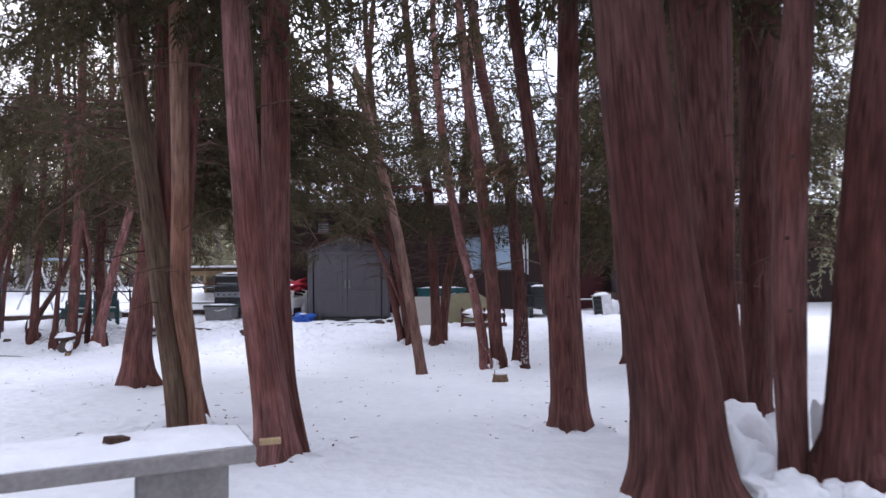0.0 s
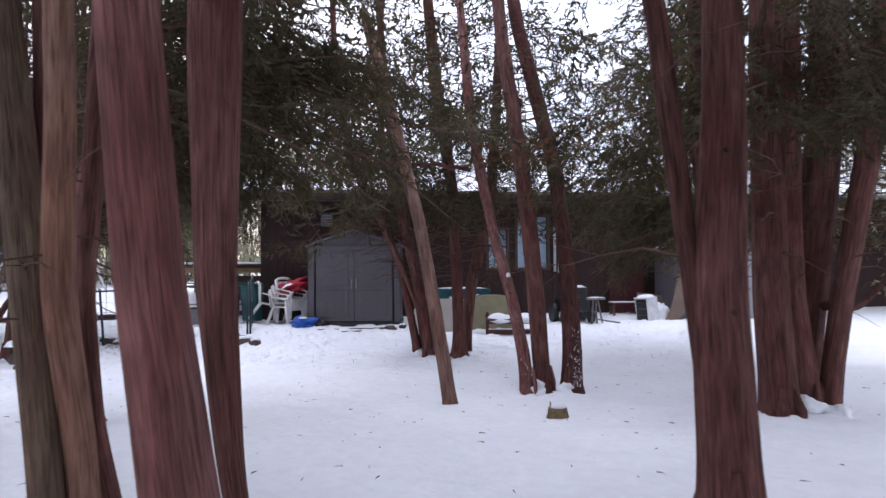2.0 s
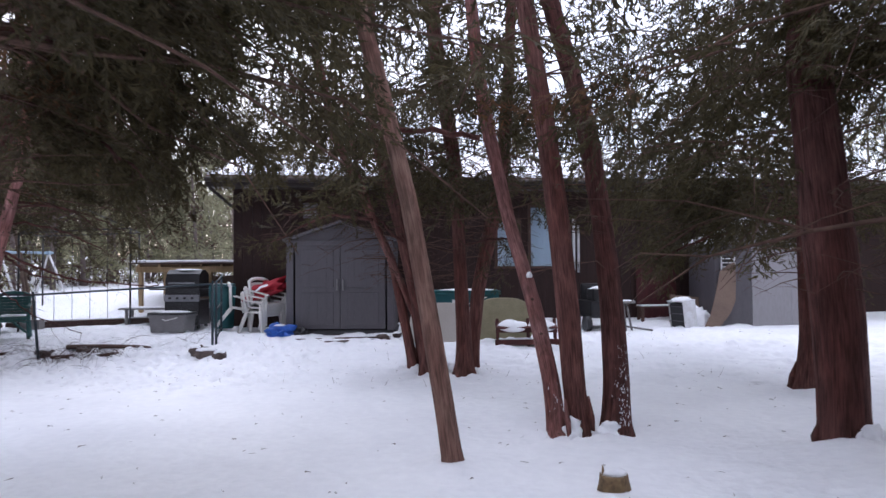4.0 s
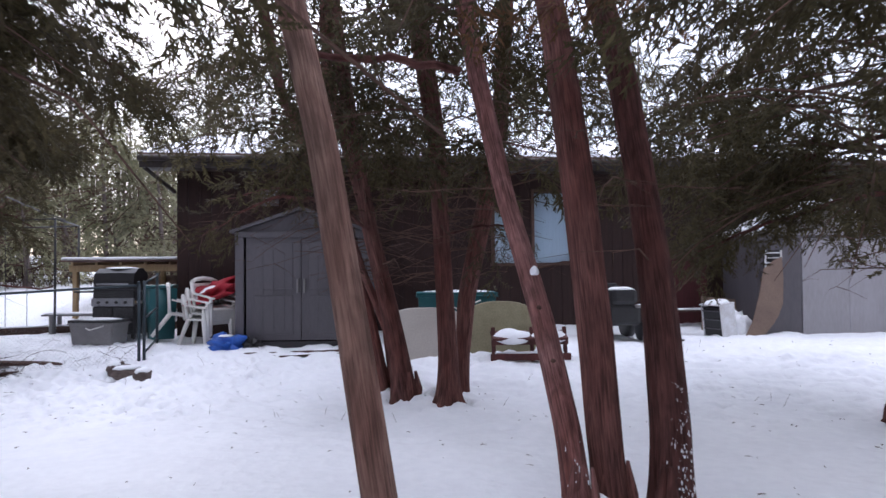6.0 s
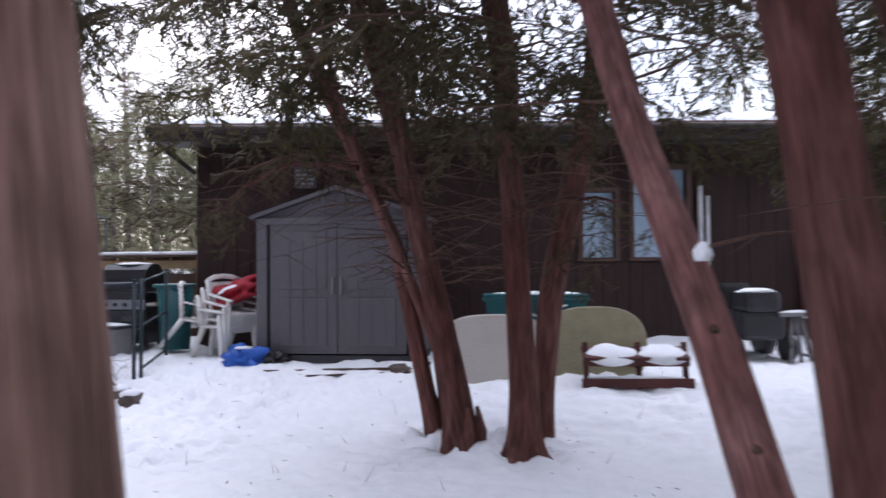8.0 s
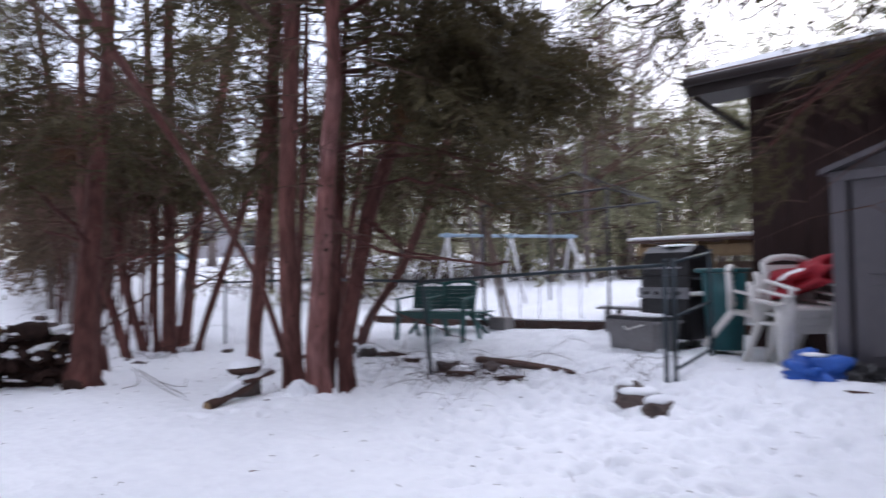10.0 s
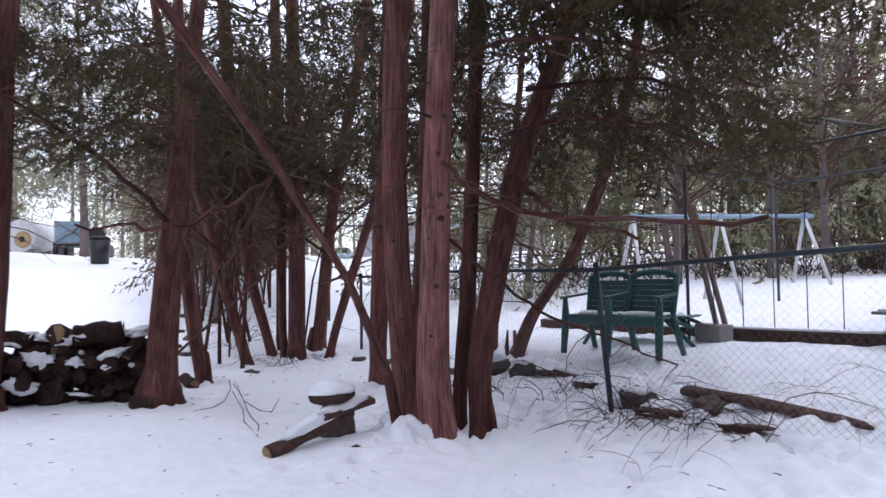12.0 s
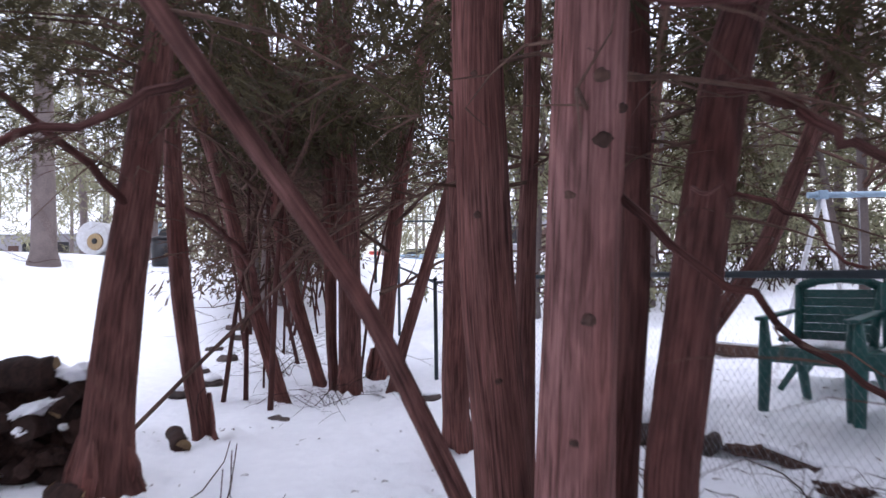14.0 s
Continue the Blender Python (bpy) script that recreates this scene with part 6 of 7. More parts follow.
# ---------------------------------------------------------------- grill, tote, bench, timber frame
def grill():
    e = thing("gas_grill", at(-5.92, 19.35, 0, -4), "black gas grill with a closed hood and steel front", "grill")
    bm = bmesh.new()
    prof = [(-0.24, 0.86), (-0.25, 1.0), (-0.2, 1.14), (-0.08, 1.22), (0.08, 1.22), (0.22, 1.12), (0.25, 0.86)]
    ring = [[bm.verts.new((x, y, z)) for y, z in prof] for x in (-0.36, 0.36)]
    for i in range(len(prof) - 1):
        bm.faces.new((ring[0][i], ring[0][i + 1], ring[1][i + 1], ring[1][i]))
    bm.faces.new(ring[0][::-1])
    bm.faces.new(ring[1])
    bm.faces.new((ring[0][0], ring[1][0], ring[1][-1], ring[0][-1]))
    bmesh.ops.recalc_face_normals(bm, faces=list(bm.faces))
    hood = part("hood", bm, M_BLACK, e)
    part("hood_handle", tube(((-0.28, -0.29, 0.95), (0.28, -0.29, 0.95)), (0.014, 0.014), 8), M_STEEL, hood, "steel hood handle")
    sn = lump(0.32, 0.13, 0.03, 5, 0.3, 3, 0)
    sn.transform(pose(0, 0, 1.215))
    smooth(part("snow", sn, M_SNOW, hood))
    part("firebox", box(0, 0, 0.76, 0.74, 0.50, 0.20, 0.02), M_BLACK, e)
    panel = part("control_panel", box(0, -0.265, 0.64, 0.76, 0.05, 0.14, 0.012), M_STEEL, e, "steel control panel")
    for k in range(4):
        part("knob", tube(((-0.24 + 0.16 * k, -0.29, 0.64), (-0.24 + 0.16 * k, -0.325, 0.64)), (0.026, 0.022), 12), M_BLACK, panel)
    for s in (-1, 1):
        part("side_shelf", box(s * 0.56, -0.02, 0.82, 0.34, 0.42, 0.03, 0.01), M_BLACK, e)
        part("door", box(s * 0.185, -0.255, 0.33, 0.36, 0.03, 0.46, 0.01), M_BLACK, e)
    part("cabinet", box(0, 0.0, 0.34, 0.74, 0.46, 0.52, 0.01), M_BLACK, e)
    for sx in (-1, 1):
        for sy in (-1, 1):
            part("wheel", tube(((sx * 0.32 - 0.02, sy * 0.18, 0.045), (sx * 0.32 + 0.02, sy * 0.18, 0.045)), (0.045, 0.045), 14), M_BLACK, e)


grill()


def tote(x, y, rz, w, d, h, material, label, lid=None, snow=True):
    e = thing("storage_tote", at(x, y, -0.01, rz), label, "tote")
    bm = bmesh.new()
    lo = [bm.verts.new((sx * w * 0.45, sy * d * 0.44, 0)) for sx, sy in ((-1, -1), (1, -1), (1, 1), (-1, 1))]
    hi = [bm.verts.new((sx * w * 0.5, sy * d * 0.5, h)) for sx, sy in ((-1, -1), (1, -1), (1, 1), (-1, 1))]
    bm.faces.new(lo[::-1])
    bm.faces.new(hi)
    for k in range(4):
        bm.faces.new((lo[k], lo[(k + 1) % 4], hi[(k + 1) % 4], hi[k]))
    bmesh.ops.bevel(bm, geom=list(bm.edges), offset=0.02, segments=2, affect="EDGES")
    part("body", bm, material, e)
    part("rim", box(0, 0, h - 0.01, w * 1.05, d * 1.06, 0.035, 0.012), material, e)
    part("lid", box(0, 0, h + 0.03, w * 1.04, d * 1.04, 0.05, 0.02), lid or M_BLACK, e, "dark lid")
    if snow:
        sn = lump(w * 0.48, d * 0.45, 0.035, 5, 0.3, 3, 0)
        sn.transform(pose(0, 0, h + 0.05))
        smooth(part("snow", sn, M_SNOW, e))
    part("handle", tube(((-w * 0.1, -d * 0.53, h * 0.8), (0, -d * 0.56, h * 0.72), (w * 0.3, -d * 0.53, h * 0.9)), 0.012, 6), M_WHITE, e)
    return e


tote(-5.98, 18.72, -8, 0.80, 0.45, 0.36, M_GREY_TUB, "grey plastic storage tote with a snowy lid")
tote(-0.06, 18.85, 4, 1.27, 0.55, 0.76, M_TEAL, "teal plastic deck box with snow on its lid", M_TEAL)
for s in (-0.33, 0.0):
    pl = thing("paper_notice", pose(-0.30 + s * 0.5, 18.565, gz(0, 18.7) + 0.62, 90, 0, 4), "small white paper notice stuck on the box", "notice")
    part("sheet", box(0, 0, 0, 0.09, 0.11, 0.004), M_WHITE, pl)


def low_bench(x, y, rz, ln, d, h, material, label, snow=True):
    e = thing("low_bench", at(x, y, 0, rz), label, "bench")
    for k in range(3):
        part("board", box(0, (k - 1) * d / 3, h, ln, d / 3 - 0.012, 0.03, 0.005), material, e)
    for sx in (-1, 1):
        for sy in (-1, 1):
            part("leg", box(sx * ln * 0.42, sy * d * 0.36, h / 2 - 0.02, 0.06, 0.06, h + 0.02, 0.006), material, e)
    if snow:
        part("snow", box(0, 0, h + 0.027, ln * 0.95, d * 0.9, 0.03, 0.013), M_SNOW, e)
    return e


low_bench(-6.6, 20.0, 3, 2.0, 0.4, 0.34, M_GREY_TUB, "low weathered grey wooden bench dusted with snow")
low_bench(4.2, 20.25, 8, 0.95, 0.3, 0.30, M_BROWN, "low brown wooden bench by the house wall")


def timber_frame():
    """A low open lean-to of new timber under a snowy roof."""
    e = thing("timber_shelter", pose(-7.7, 21.1, 0.05, 0, 0, 3), "low yellow timber shelter with a snow-covered flat roof", "shelter")
    for x in (0.0, 1.15, 2.3, 3.4):
        for y in (0.0, 1.6):
            part("post", box(x, y, 0.62, 0.09, 0.09, 1.3, 0.006), M_TIMBER, e)
    for y in (0.0, 1.6):
        part("beam", box(1.7, y - 0.055, 1.22, 3.6, 0.05, 0.14, 0.006), M_TIMBER, e)
    for k in range(8):
        part("rafter", box(0.0 + 0.48 * k, 0.8, 1.31, 0.05, 1.9, 0.07, 0.004), M_TIMBER, e)
    part("roof", box(1.7, 0.8, 1.365, 3.8, 2.1, 0.03, 0.004), M_BROWN, e)
    part("roof_snow", box(1.7, 0.8, 1.41, 3.76, 2.06, 0.06, 0.025), M_SNOW, e, "even layer of snow on the roof")
    for k in range(5):
        part("brace", box(2.45 + 0.2 * k, 0.0, 0.95 - 0.02 * k, 0.03, 0.03, 0.5, 0.004), M_TIMBER, e)
    part("back_panel", box(1.7, 1.66, 0.55, 3.5, 0.03, 1.0), M_TAN, e)


timber_frame()
bins = thing("green_bin", at(-5.05, 18.95, 0, 10), "dark green plastic wheelie bin beside the grill", "bin")
bm = bmesh.new()
tube(((0, 0, 0.05), (0, 0, 0.9)), (0.24, 0.30), 4, bm)
part("body", bm, M_TEAL, bins)
part("lid", box(0, 0, 0.93, 0.46, 0.48, 0.05, 0.02), M_TEAL, bins)


# ---------------------------------------------------------------- clutter before the house
def table_top(m, half_w, half_h, material, label, power=3.2):
    """A rounded table top standing on its edge against a tree."""
    e = thing("table_top", m, label, "table top")
    bm = bmesh.new()
    pts = []
    for k in range(40):
        w = 2 * math.pi * k / 40
        c, s = math.cos(w), math.sin(w)
        q = (abs(c) ** power + abs(s) ** power) ** (-1 / power)
        pts.append((half_w * c * q, half_h * s * q + half_h - 0.02))
    f = bm.faces.new([bm.verts.new((x, 0, z)) for x, z in pts])
    r = bmesh.ops.extrude_face_region(bm, geom=[f])
    bmesh.ops.translate(bm, vec=(0, 0.035, 0), verts=[v for v in r["geom"] if isinstance(v, bmesh.types.BMVert)])
    bmesh.ops.recalc_face_normals(bm, faces=list(bm.faces))
    part("top", bm, material, e)
    part("rim", tube([(x, 0.02, z) for x, z in pts + pts[:1]], 0.02, 6, cap=False), material, e)


table_top(pose(-0.5, 17.55, gz(-0.5, 17.5) - 0.08, -14, 0, 4), 0.60, 0.42, M_BEIGE, "beige rounded plastic table top standing on edge")
table_top(pose(0.62, 17.75, gz(0.6, 17.7) - 0.06, -12, 0, 3), 0.56, 0.43, M_OLIVE, "faded olive rounded table top standing on edge", 2.8)


def settee():
    e = thing("wooden_settee", at(0.98, 17.42, -0.02, 4), "dark red wooden garden settee sunk low with snow on it", "bench")
    for x in (-0.50, 0.06, 0.55):
        part("leg", box(x, 0.0, 0.24, 0.055, 0.07, 0.50, 0.01, Matrix.Rotation(-0.22, 4, "X")), M_REDWOOD, e)
    part("rail", box(0.02, -0.10, 0.07, 1.16, 0.06, 0.10, 0.012), M_REDWOOD, e)
    part("rail", box(0.02, -0.02, 0.27, 1.12, 0.05, 0.07, 0.012), M_REDWOOD, e)
    part("seat", box(0.02, 0.16, 0.33, 1.10, 0.34, 0.04, 0.01, Matrix.Rotation(0.25, 4, "X")), M_REDWOOD, e)
    for x in (-0.23, 0.31):
        sn = lump(0.27, 0.19, 0.09, 6 + x, 0.25, 3, 0)
        sn.transform(pose(x, 0.05, 0.34, 25))
        smooth(part("snow", sn, M_SNOW, e, "thick pad of snow on the seat"))
    part("front_snow", tube(((-0.5, -0.10, 0.125), (0.0, -0.10, 0.13), (0.5, -0.10, 0.125)), (0.012, 0.022, 0.012), 8), M_SNOW, e, "strip of snow on the rail")


settee()


def covered_machine():
    e = thing("garden_tractor", at(2.55, 18.9, 0, 12), "dark garden tractor half hidden under snow", "tractor")
    part("body", box(0, 0, 0.42, 0.55, 0.9, 0.34, 0.06), M_BLACK, e)
    part("hood", box(0, -0.25, 0.70, 0.46, 0.42, 0.26, 0.08), M_BLACK, e)
    for sx in (-1, 1):
        part("wheel", tube(((sx * 0.30, 0.25, 0.22), (sx * 0.42, 0.25, 0.22)), (0.22, 0.22), 18), M_BLACK, e)
        part("wheel", tube(((sx * 0.28, -0.35, 0.15), (sx * 0.38, -0.35, 0.15)), (0.15, 0.15), 16), M_BLACK, e)
    part("seat", box(0, 0.28, 0.75, 0.4, 0.12, 0.34, 0.05), M_BLACK, e)
    sn = lump(0.22, 0.2, 0.05, 3, 0.3, 3, 0)
    sn.transform(pose(0, -0.25, 0.82))
    smooth(part("snow", sn, M_SNOW, e))
    f = thing("folded_trestle", at(3.05, 18.55, 0, 20), "grey folded wooden trestle with snow on top", "trestle")
    for k in range(3):
        part("leg", bar((-0.15 + 0.14 * k, -0.05, 0.0), (-0.05 + 0.06 * k, 0.05, 0.56), 0.022, 6), M_GREY_TUB, f)
    part("bar", box(0, 0.03, 0.57, 0.5, 0.08, 0.05, 0.01), M_GREY_TUB, f)
    sn = lump(0.24, 0.05, 0.03, 3, 0.3, 2, 0)
    sn.transform(pose(0, 0.03, 0.59))
    smooth(part("snow", sn, M_SNOW, f))
    part("brace", bar((0.0, -0.05, 0.1), (0.5, -0.2, 0.02), 0.02, 6), M_GREY_TUB, f)


covered_machine()


def cabinet():
    e = thing("old_cabinet", pose(4.42, 19.2, gz(4.42, 19.2) - 0.06, 0, -7, 28), "small white metal cabinet leaning in the snow", "cabinet")
    part("side_panel", box(0.16, 0.0, 0.30, 0.02, 0.42, 0.6, 0.004), M_PAINT_WHITE, e)
    part("front_panel", box(0, -0.205, 0.30, 0.34, 0.02, 0.6, 0.004), M_PAINT_WHITE, e)
    part("back_panel", box(0, 0.2, 0.30, 0.30, 0.02, 0.6), M_PAINT_WHITE, e)
    part("top", box(0, 0, 0.605, 0.36, 0.44, 0.02, 0.006), M_PAINT_WHITE, e)
    for k in range(4):
        part("shelf", box(-0.01, 0, 0.05 + 0.15 * k, 0.3, 0.38, 0.014), M_SHED, e)
    # black block added between the shelves in place of the shade inside
    part("back_fill", box(0.0, 0.0, 0.3, 0.26, 0.37, 0.5), M_BLACK, e)
    sn = lump(0.19, 0.22, 0.07, 3, 0.2, 3, 0)
    sn.transform(pose(0, 0, 0.612))
    smooth(part("snow", sn, M_SNOW, e, "cushion of snow on top"))


cabinet()


def board(name, x, y, rz, lean, w, h, material, label, dz=-0.05, roll=0):
    e = thing(name, pose(x, y, gz(x, y) + dz, -lean, roll, rz), label, "board")
    bm = box(0, 0, h / 2, w, 0.018, h, 0.004)
    part("sheet", bm, material, e)
    return e


torn = thing("tan_board", pose(6.35, 19.45, 0, 0, 0, 6), "torn tan plywood sheet leaning against the metal shed", "board")
bm = bmesh.new()
rim = ((-1.62, -0.06), (-1.44, 0.27), (-1.30, 0.72), (-1.20, 1.16), (-1.02, 1.30), (-0.87, 1.36), (-0.86, 0.98), (-0.89, 0.56), (-0.98, 0.36), (-1.06, 0.24), (-1.22, 0.06), (-1.30, -0.06))
f0 = [bm.verts.new((x, -0.13 - 0.05 * (1.3 - z), z)) for x, z in rim]
f1 = [bm.verts.new((x, -0.115 - 0.05 * (1.3 - z), z)) for x, z in rim]
bm.faces.new(f0)
bm.faces.new(f1[::-1])
for k in range(len(rim)):
    bm.faces.new((f0[k], f1[k], f1[k - 1], f0[k - 1]))
bmesh.ops.recalc_face_normals(bm, faces=bm.faces)
part("sheet", bm, M_TAN, torn)
heap = thing("snow_drift", at(4.80, 19.38), "bank of snow caught behind a leaning board", "snow")
sn = lump(0.20, 0.16, 0.36, 12, 0.5, 3, -0.05, 2.2)
smooth(part("snow", sn, M_SNOW, heap))
board("tan_board", 4.75, 19.9, 8, 12, 0.85, 0.62, M_TAN, "tan board leaning behind the cabinet", roll=6)
board("garden_board", 4.3, 20.66, 8, 2, 0.95, 1.45, mat("red_stain", (0.075, 0.016, 0.018), (0.045, 0.011, 0.012), 0.8, 4.0, (6, 6, 0.6), 0.3), "dark red wooden panel against the house wall")
drum = thing("black_drum", at(7.95, 19.6, -0.02), "black plastic drum with snow on its lid", "drum")
part("body", tube(((0, 0, 0), (0, 0, 0.3), (0, 0, 0.58)), (0.26, 0.29, 0.28), 20), M_BLACK, drum)
part("lid", tube(((0, 0, 0.58), (0, 0, 0.62)), (0.30, 0.28), 20), M_BLACK, drum)
sn = lump(0.25, 0.25, 0.03, 3, 0.2, 3, 0)
sn.transform(pose(0, 0, 0.62))
smooth(part("snow", sn, M_SNOW, drum))


# ---------------------------------------------------------------- the yard beyond the fence
def swing_set():
    a, b = Vector((-11.75, 20.15, 0)), Vector((-10.95, 22.85, 0))
    e = thing("swing_set", pose(a.x, a.y, 0, 0, 0, math.degrees(math.atan2(b.y - a.y, b.x - a.x))), "old swing frame with a pale blue bar and white legs", "swing set")
    ln = (b - a).length
    top = 1.72
    part("top_bar", bar((-0.15, 0, top), (ln + 0.15, 0, top), 0.035, 10), M_PAINT_BLUE, e, "pale blue top bar")
    for k in range(3):
        x = ln * k / 2
        for s in (-1, 1):
            part("leg", bar((x, 0, top), (x + 0.12 * (k - 1), s * 0.66, 0.25), 0.028, 8), M_PAINT_WHITE, e)
        part("bracket", box(x, 0, top, 0.1, 0.1, 0.1, 0.01), M_PAINT_BLUE, e)
    for x in (0.4, 0.75, 1.9, 2.3):
        part("chain", bar((x, 0, top), (x, 0.02, 0.85), 0.006, 5), M_STEEL, e)


swing_set()


def canopy_frame():
    """The bare tube frame of a garden canopy."""
    e = thing("canopy_frame", pose(-9.6, 20.8, 0), "bare dark metal frame of a garden canopy", "canopy frame")
    o = Vector((-9.6, 20.8, 0))
    c = [Vector(v) for v in ((-9.33, 19.05, 2.05), (-8.3, 22.3, 2.2), (-7.3, 19.7, 2.17), (-10.35, 21.6, 2.1))]
    order = (0, 2, 1, 3)
    for p in c:
        part("pole", bar(Vector((p.x, p.y, gz(p.x, p.y) - 0.05)) - o, p - o, 0.02, 8), M_DARK_METAL, e)
    for i in range(4):
        part("rail", bar(c[order[i]] - o, c[order[(i + 1) % 4]] - o, 0.017, 8), M_DARK_METAL, e)
    mid = sum(c, Vector()) / 4 + Vector((0, 0, 0.55))
    for p in c:
        part("rafter", bar(p - o, mid - o, 0.011, 6), M_DARK_METAL, e)
    for k in range(5):
        q = c[0].lerp(c[2], 0.15 + 0.16 * k)
        part("wire", bar(q - o, Vector((q.x, q.y, gz(q.x, q.y) + 0.2)) - o, 0.006, 5), M_DARK_METAL, e)


canopy_frame()
poles = thing("leaning_poles", pose(-9.4, 19.5, 0.1), "two long weathered timbers leaning together", "timber")
for a, b in (((-0.02, -0.47, 2.15), (0.0, 0.07, -0.05)), ((0.0, -0.28, 1.55), (0.04, 0.18, -0.05))):
    part("pole", bar(a, b, 0.034, 7), M_TAN, poles)
blk = thing("concrete_block", at(-9.15, 19.25, 0), "grey concrete block in the snow", "block")
part("block", box(0, 0, 0.1, 0.4, 0.2, 0.2, 0.01), M_CONCRETE, blk)

barr = thing("dark_bin", at(-27.5, 11.45, 0), "dark round rubbish bin standing in the snow", "bin")
part("body", tube(((0, 0, 0), (0, 0, 0.80)), (0.26, 0.32), 16), M_BLACK, barr)
part("lid", tube(((0, 0, 0.80), (0, 0, 0.88)), (0.34, 0.2), 16), M_BLACK, barr)


def far_tank():
    e = thing("white_tank", at(-36.5, 8.2, 0, 70), "white horizontal tank with a tan round end", "tank")
    part("shell", tube(((0, -1.0, 0.75), (0, 1.0, 0.75)), (0.66, 0.66), 24), M_PAINT_WHITE, e)
    part("end_plate", tube(((0.15, -1.01, 0.6), (0.15, -1.08, 0.6)), (0.34, 0.31), 20), M_TIMBER, e, "tan round end plate")
    part("hub", tube(((0.15, -1.08, 0.62), (0.15, -1.13, 0.62)), (0.12, 0.08), 12), M_BLACK, e)
    for s in (-1, 1):
        part("foot", box(0, s * 0.7, 0.08, 0.9, 0.22, 0.26, 0.02), M_CONCRETE, e)


far_tank()


def trailer():
    e = thing("boat_trailer", at(-36.0, 10.2, 0, 75), "dark blue trailer with crossed braces and a spare wheel", "trailer")
    part("deck", box(0, 0, 0.55, 1.5, 2.6, 0.10, 0.02), M_DARK_METAL, e)
    for s in (-1, 1):
        for q in (-1, 1):
            part("wheel", tube(((s * 0.75, q * 0.5, 0.3), (s * 0.95, q * 0.5, 0.3)), (0.3, 0.3), 18), M_BLACK, e)
        part("brace", bar((-0.7, -1.3, 0.6), (0.7, -1.3, 1.5) if s > 0 else (0.7, -1.3, 0.6), 0.04, 6), M_STEEL, e)
    part("brace", bar((0.7, -1.3, 0.6), (-0.7, -1.3, 1.5), 0.04, 6), M_STEEL, e)
    part("panel", box(0, -1.25, 1.05, 1.4, 0.04, 0.9, 0.02), M_PAINT_BLUE, e)
    part("spare_wheel", tube(((0.95, -1.2, 0.9), (0.95, -1.35, 0.9)), (0.35, 0.35), 18), M_BLACK, e)


trailer()


def far_house(x, y, rz, w, d, h, material, label):
    e = thing("far_house", at(x, y, -0.1, rz), label, "house")
    part("wall", box(0, 0, h / 2, w, d, h), material, e)
    for s in (-1, 1):
        r = slab(s * (d / 2 + 0.3), h, 0, h + d * 0.28, -w / 2 - 0.3, w / 2 + 0.3, 0.12, 4)
        part("roof", r, M_SNOW, e, "snow-covered roof")
    for k in range(4):
        wx = -w / 2 + w * (k + 0.5) / 4
        win = part("window", box(wx, -d / 2 - 0.01, h * 0.58, 1.0, 0.05, 1.1, 0.01), M_BLACK, e)
        part("frame", box(wx, -d / 2 - 0.03, h * 0.58 - 0.58, 1.15, 0.08, 0.07), M_PAINT_WHITE, win)
    part("door", box(w * 0.02, -d / 2 - 0.01, 1.0, 0.9, 0.05, 2.0, 0.01), M_BROWN, e)


far_house(-78, -6, 78, 12, 8, 3.0, M_SHED_PALE, "far grey bungalow with a snowy roof")
far_house(-48, 33, 55, 12, 8, 2.8, M_SHED_PALE, "far pale grey house among trees")
car = thing("far_car", at(-58.5, 26.6, 0, 65), "pale blue car parked far off in snow", "car")
part("body", box(0, 0, 0.6, 4.2, 1.7, 0.6, 0.15), M_PAINT_BLUE, car)
part("cabin", box(-0.2, 0, 1.1, 2.2, 1.5, 0.5, 0.18), M_BLACK, car)
for sx in (-1, 1):
    for sy in (-1, 1):
        part("wheel", tube(((sx * 1.3, sy * 0.75, 0.32), (sx * 1.3, sy * 0.9, 0.32)), (0.32, 0.32), 16), M_BLACK, car)


bin_ob = thing("red_bin", at(-44.5, 20.6, 0, 20), "small red lidded bin standing in far snow", "bin")
part("body", tube(((0, 0, 0), (0, 0, 0.75)), (0.27, 0.33), 12), M_RED_BIN, bin_ob)
part("lid", tube(((0, 0, 0.75), (0, 0, 0.82), (0, 0, 0.86)), (0.36, 0.36, 0.2), 12), M_RED_BIN, bin_ob)


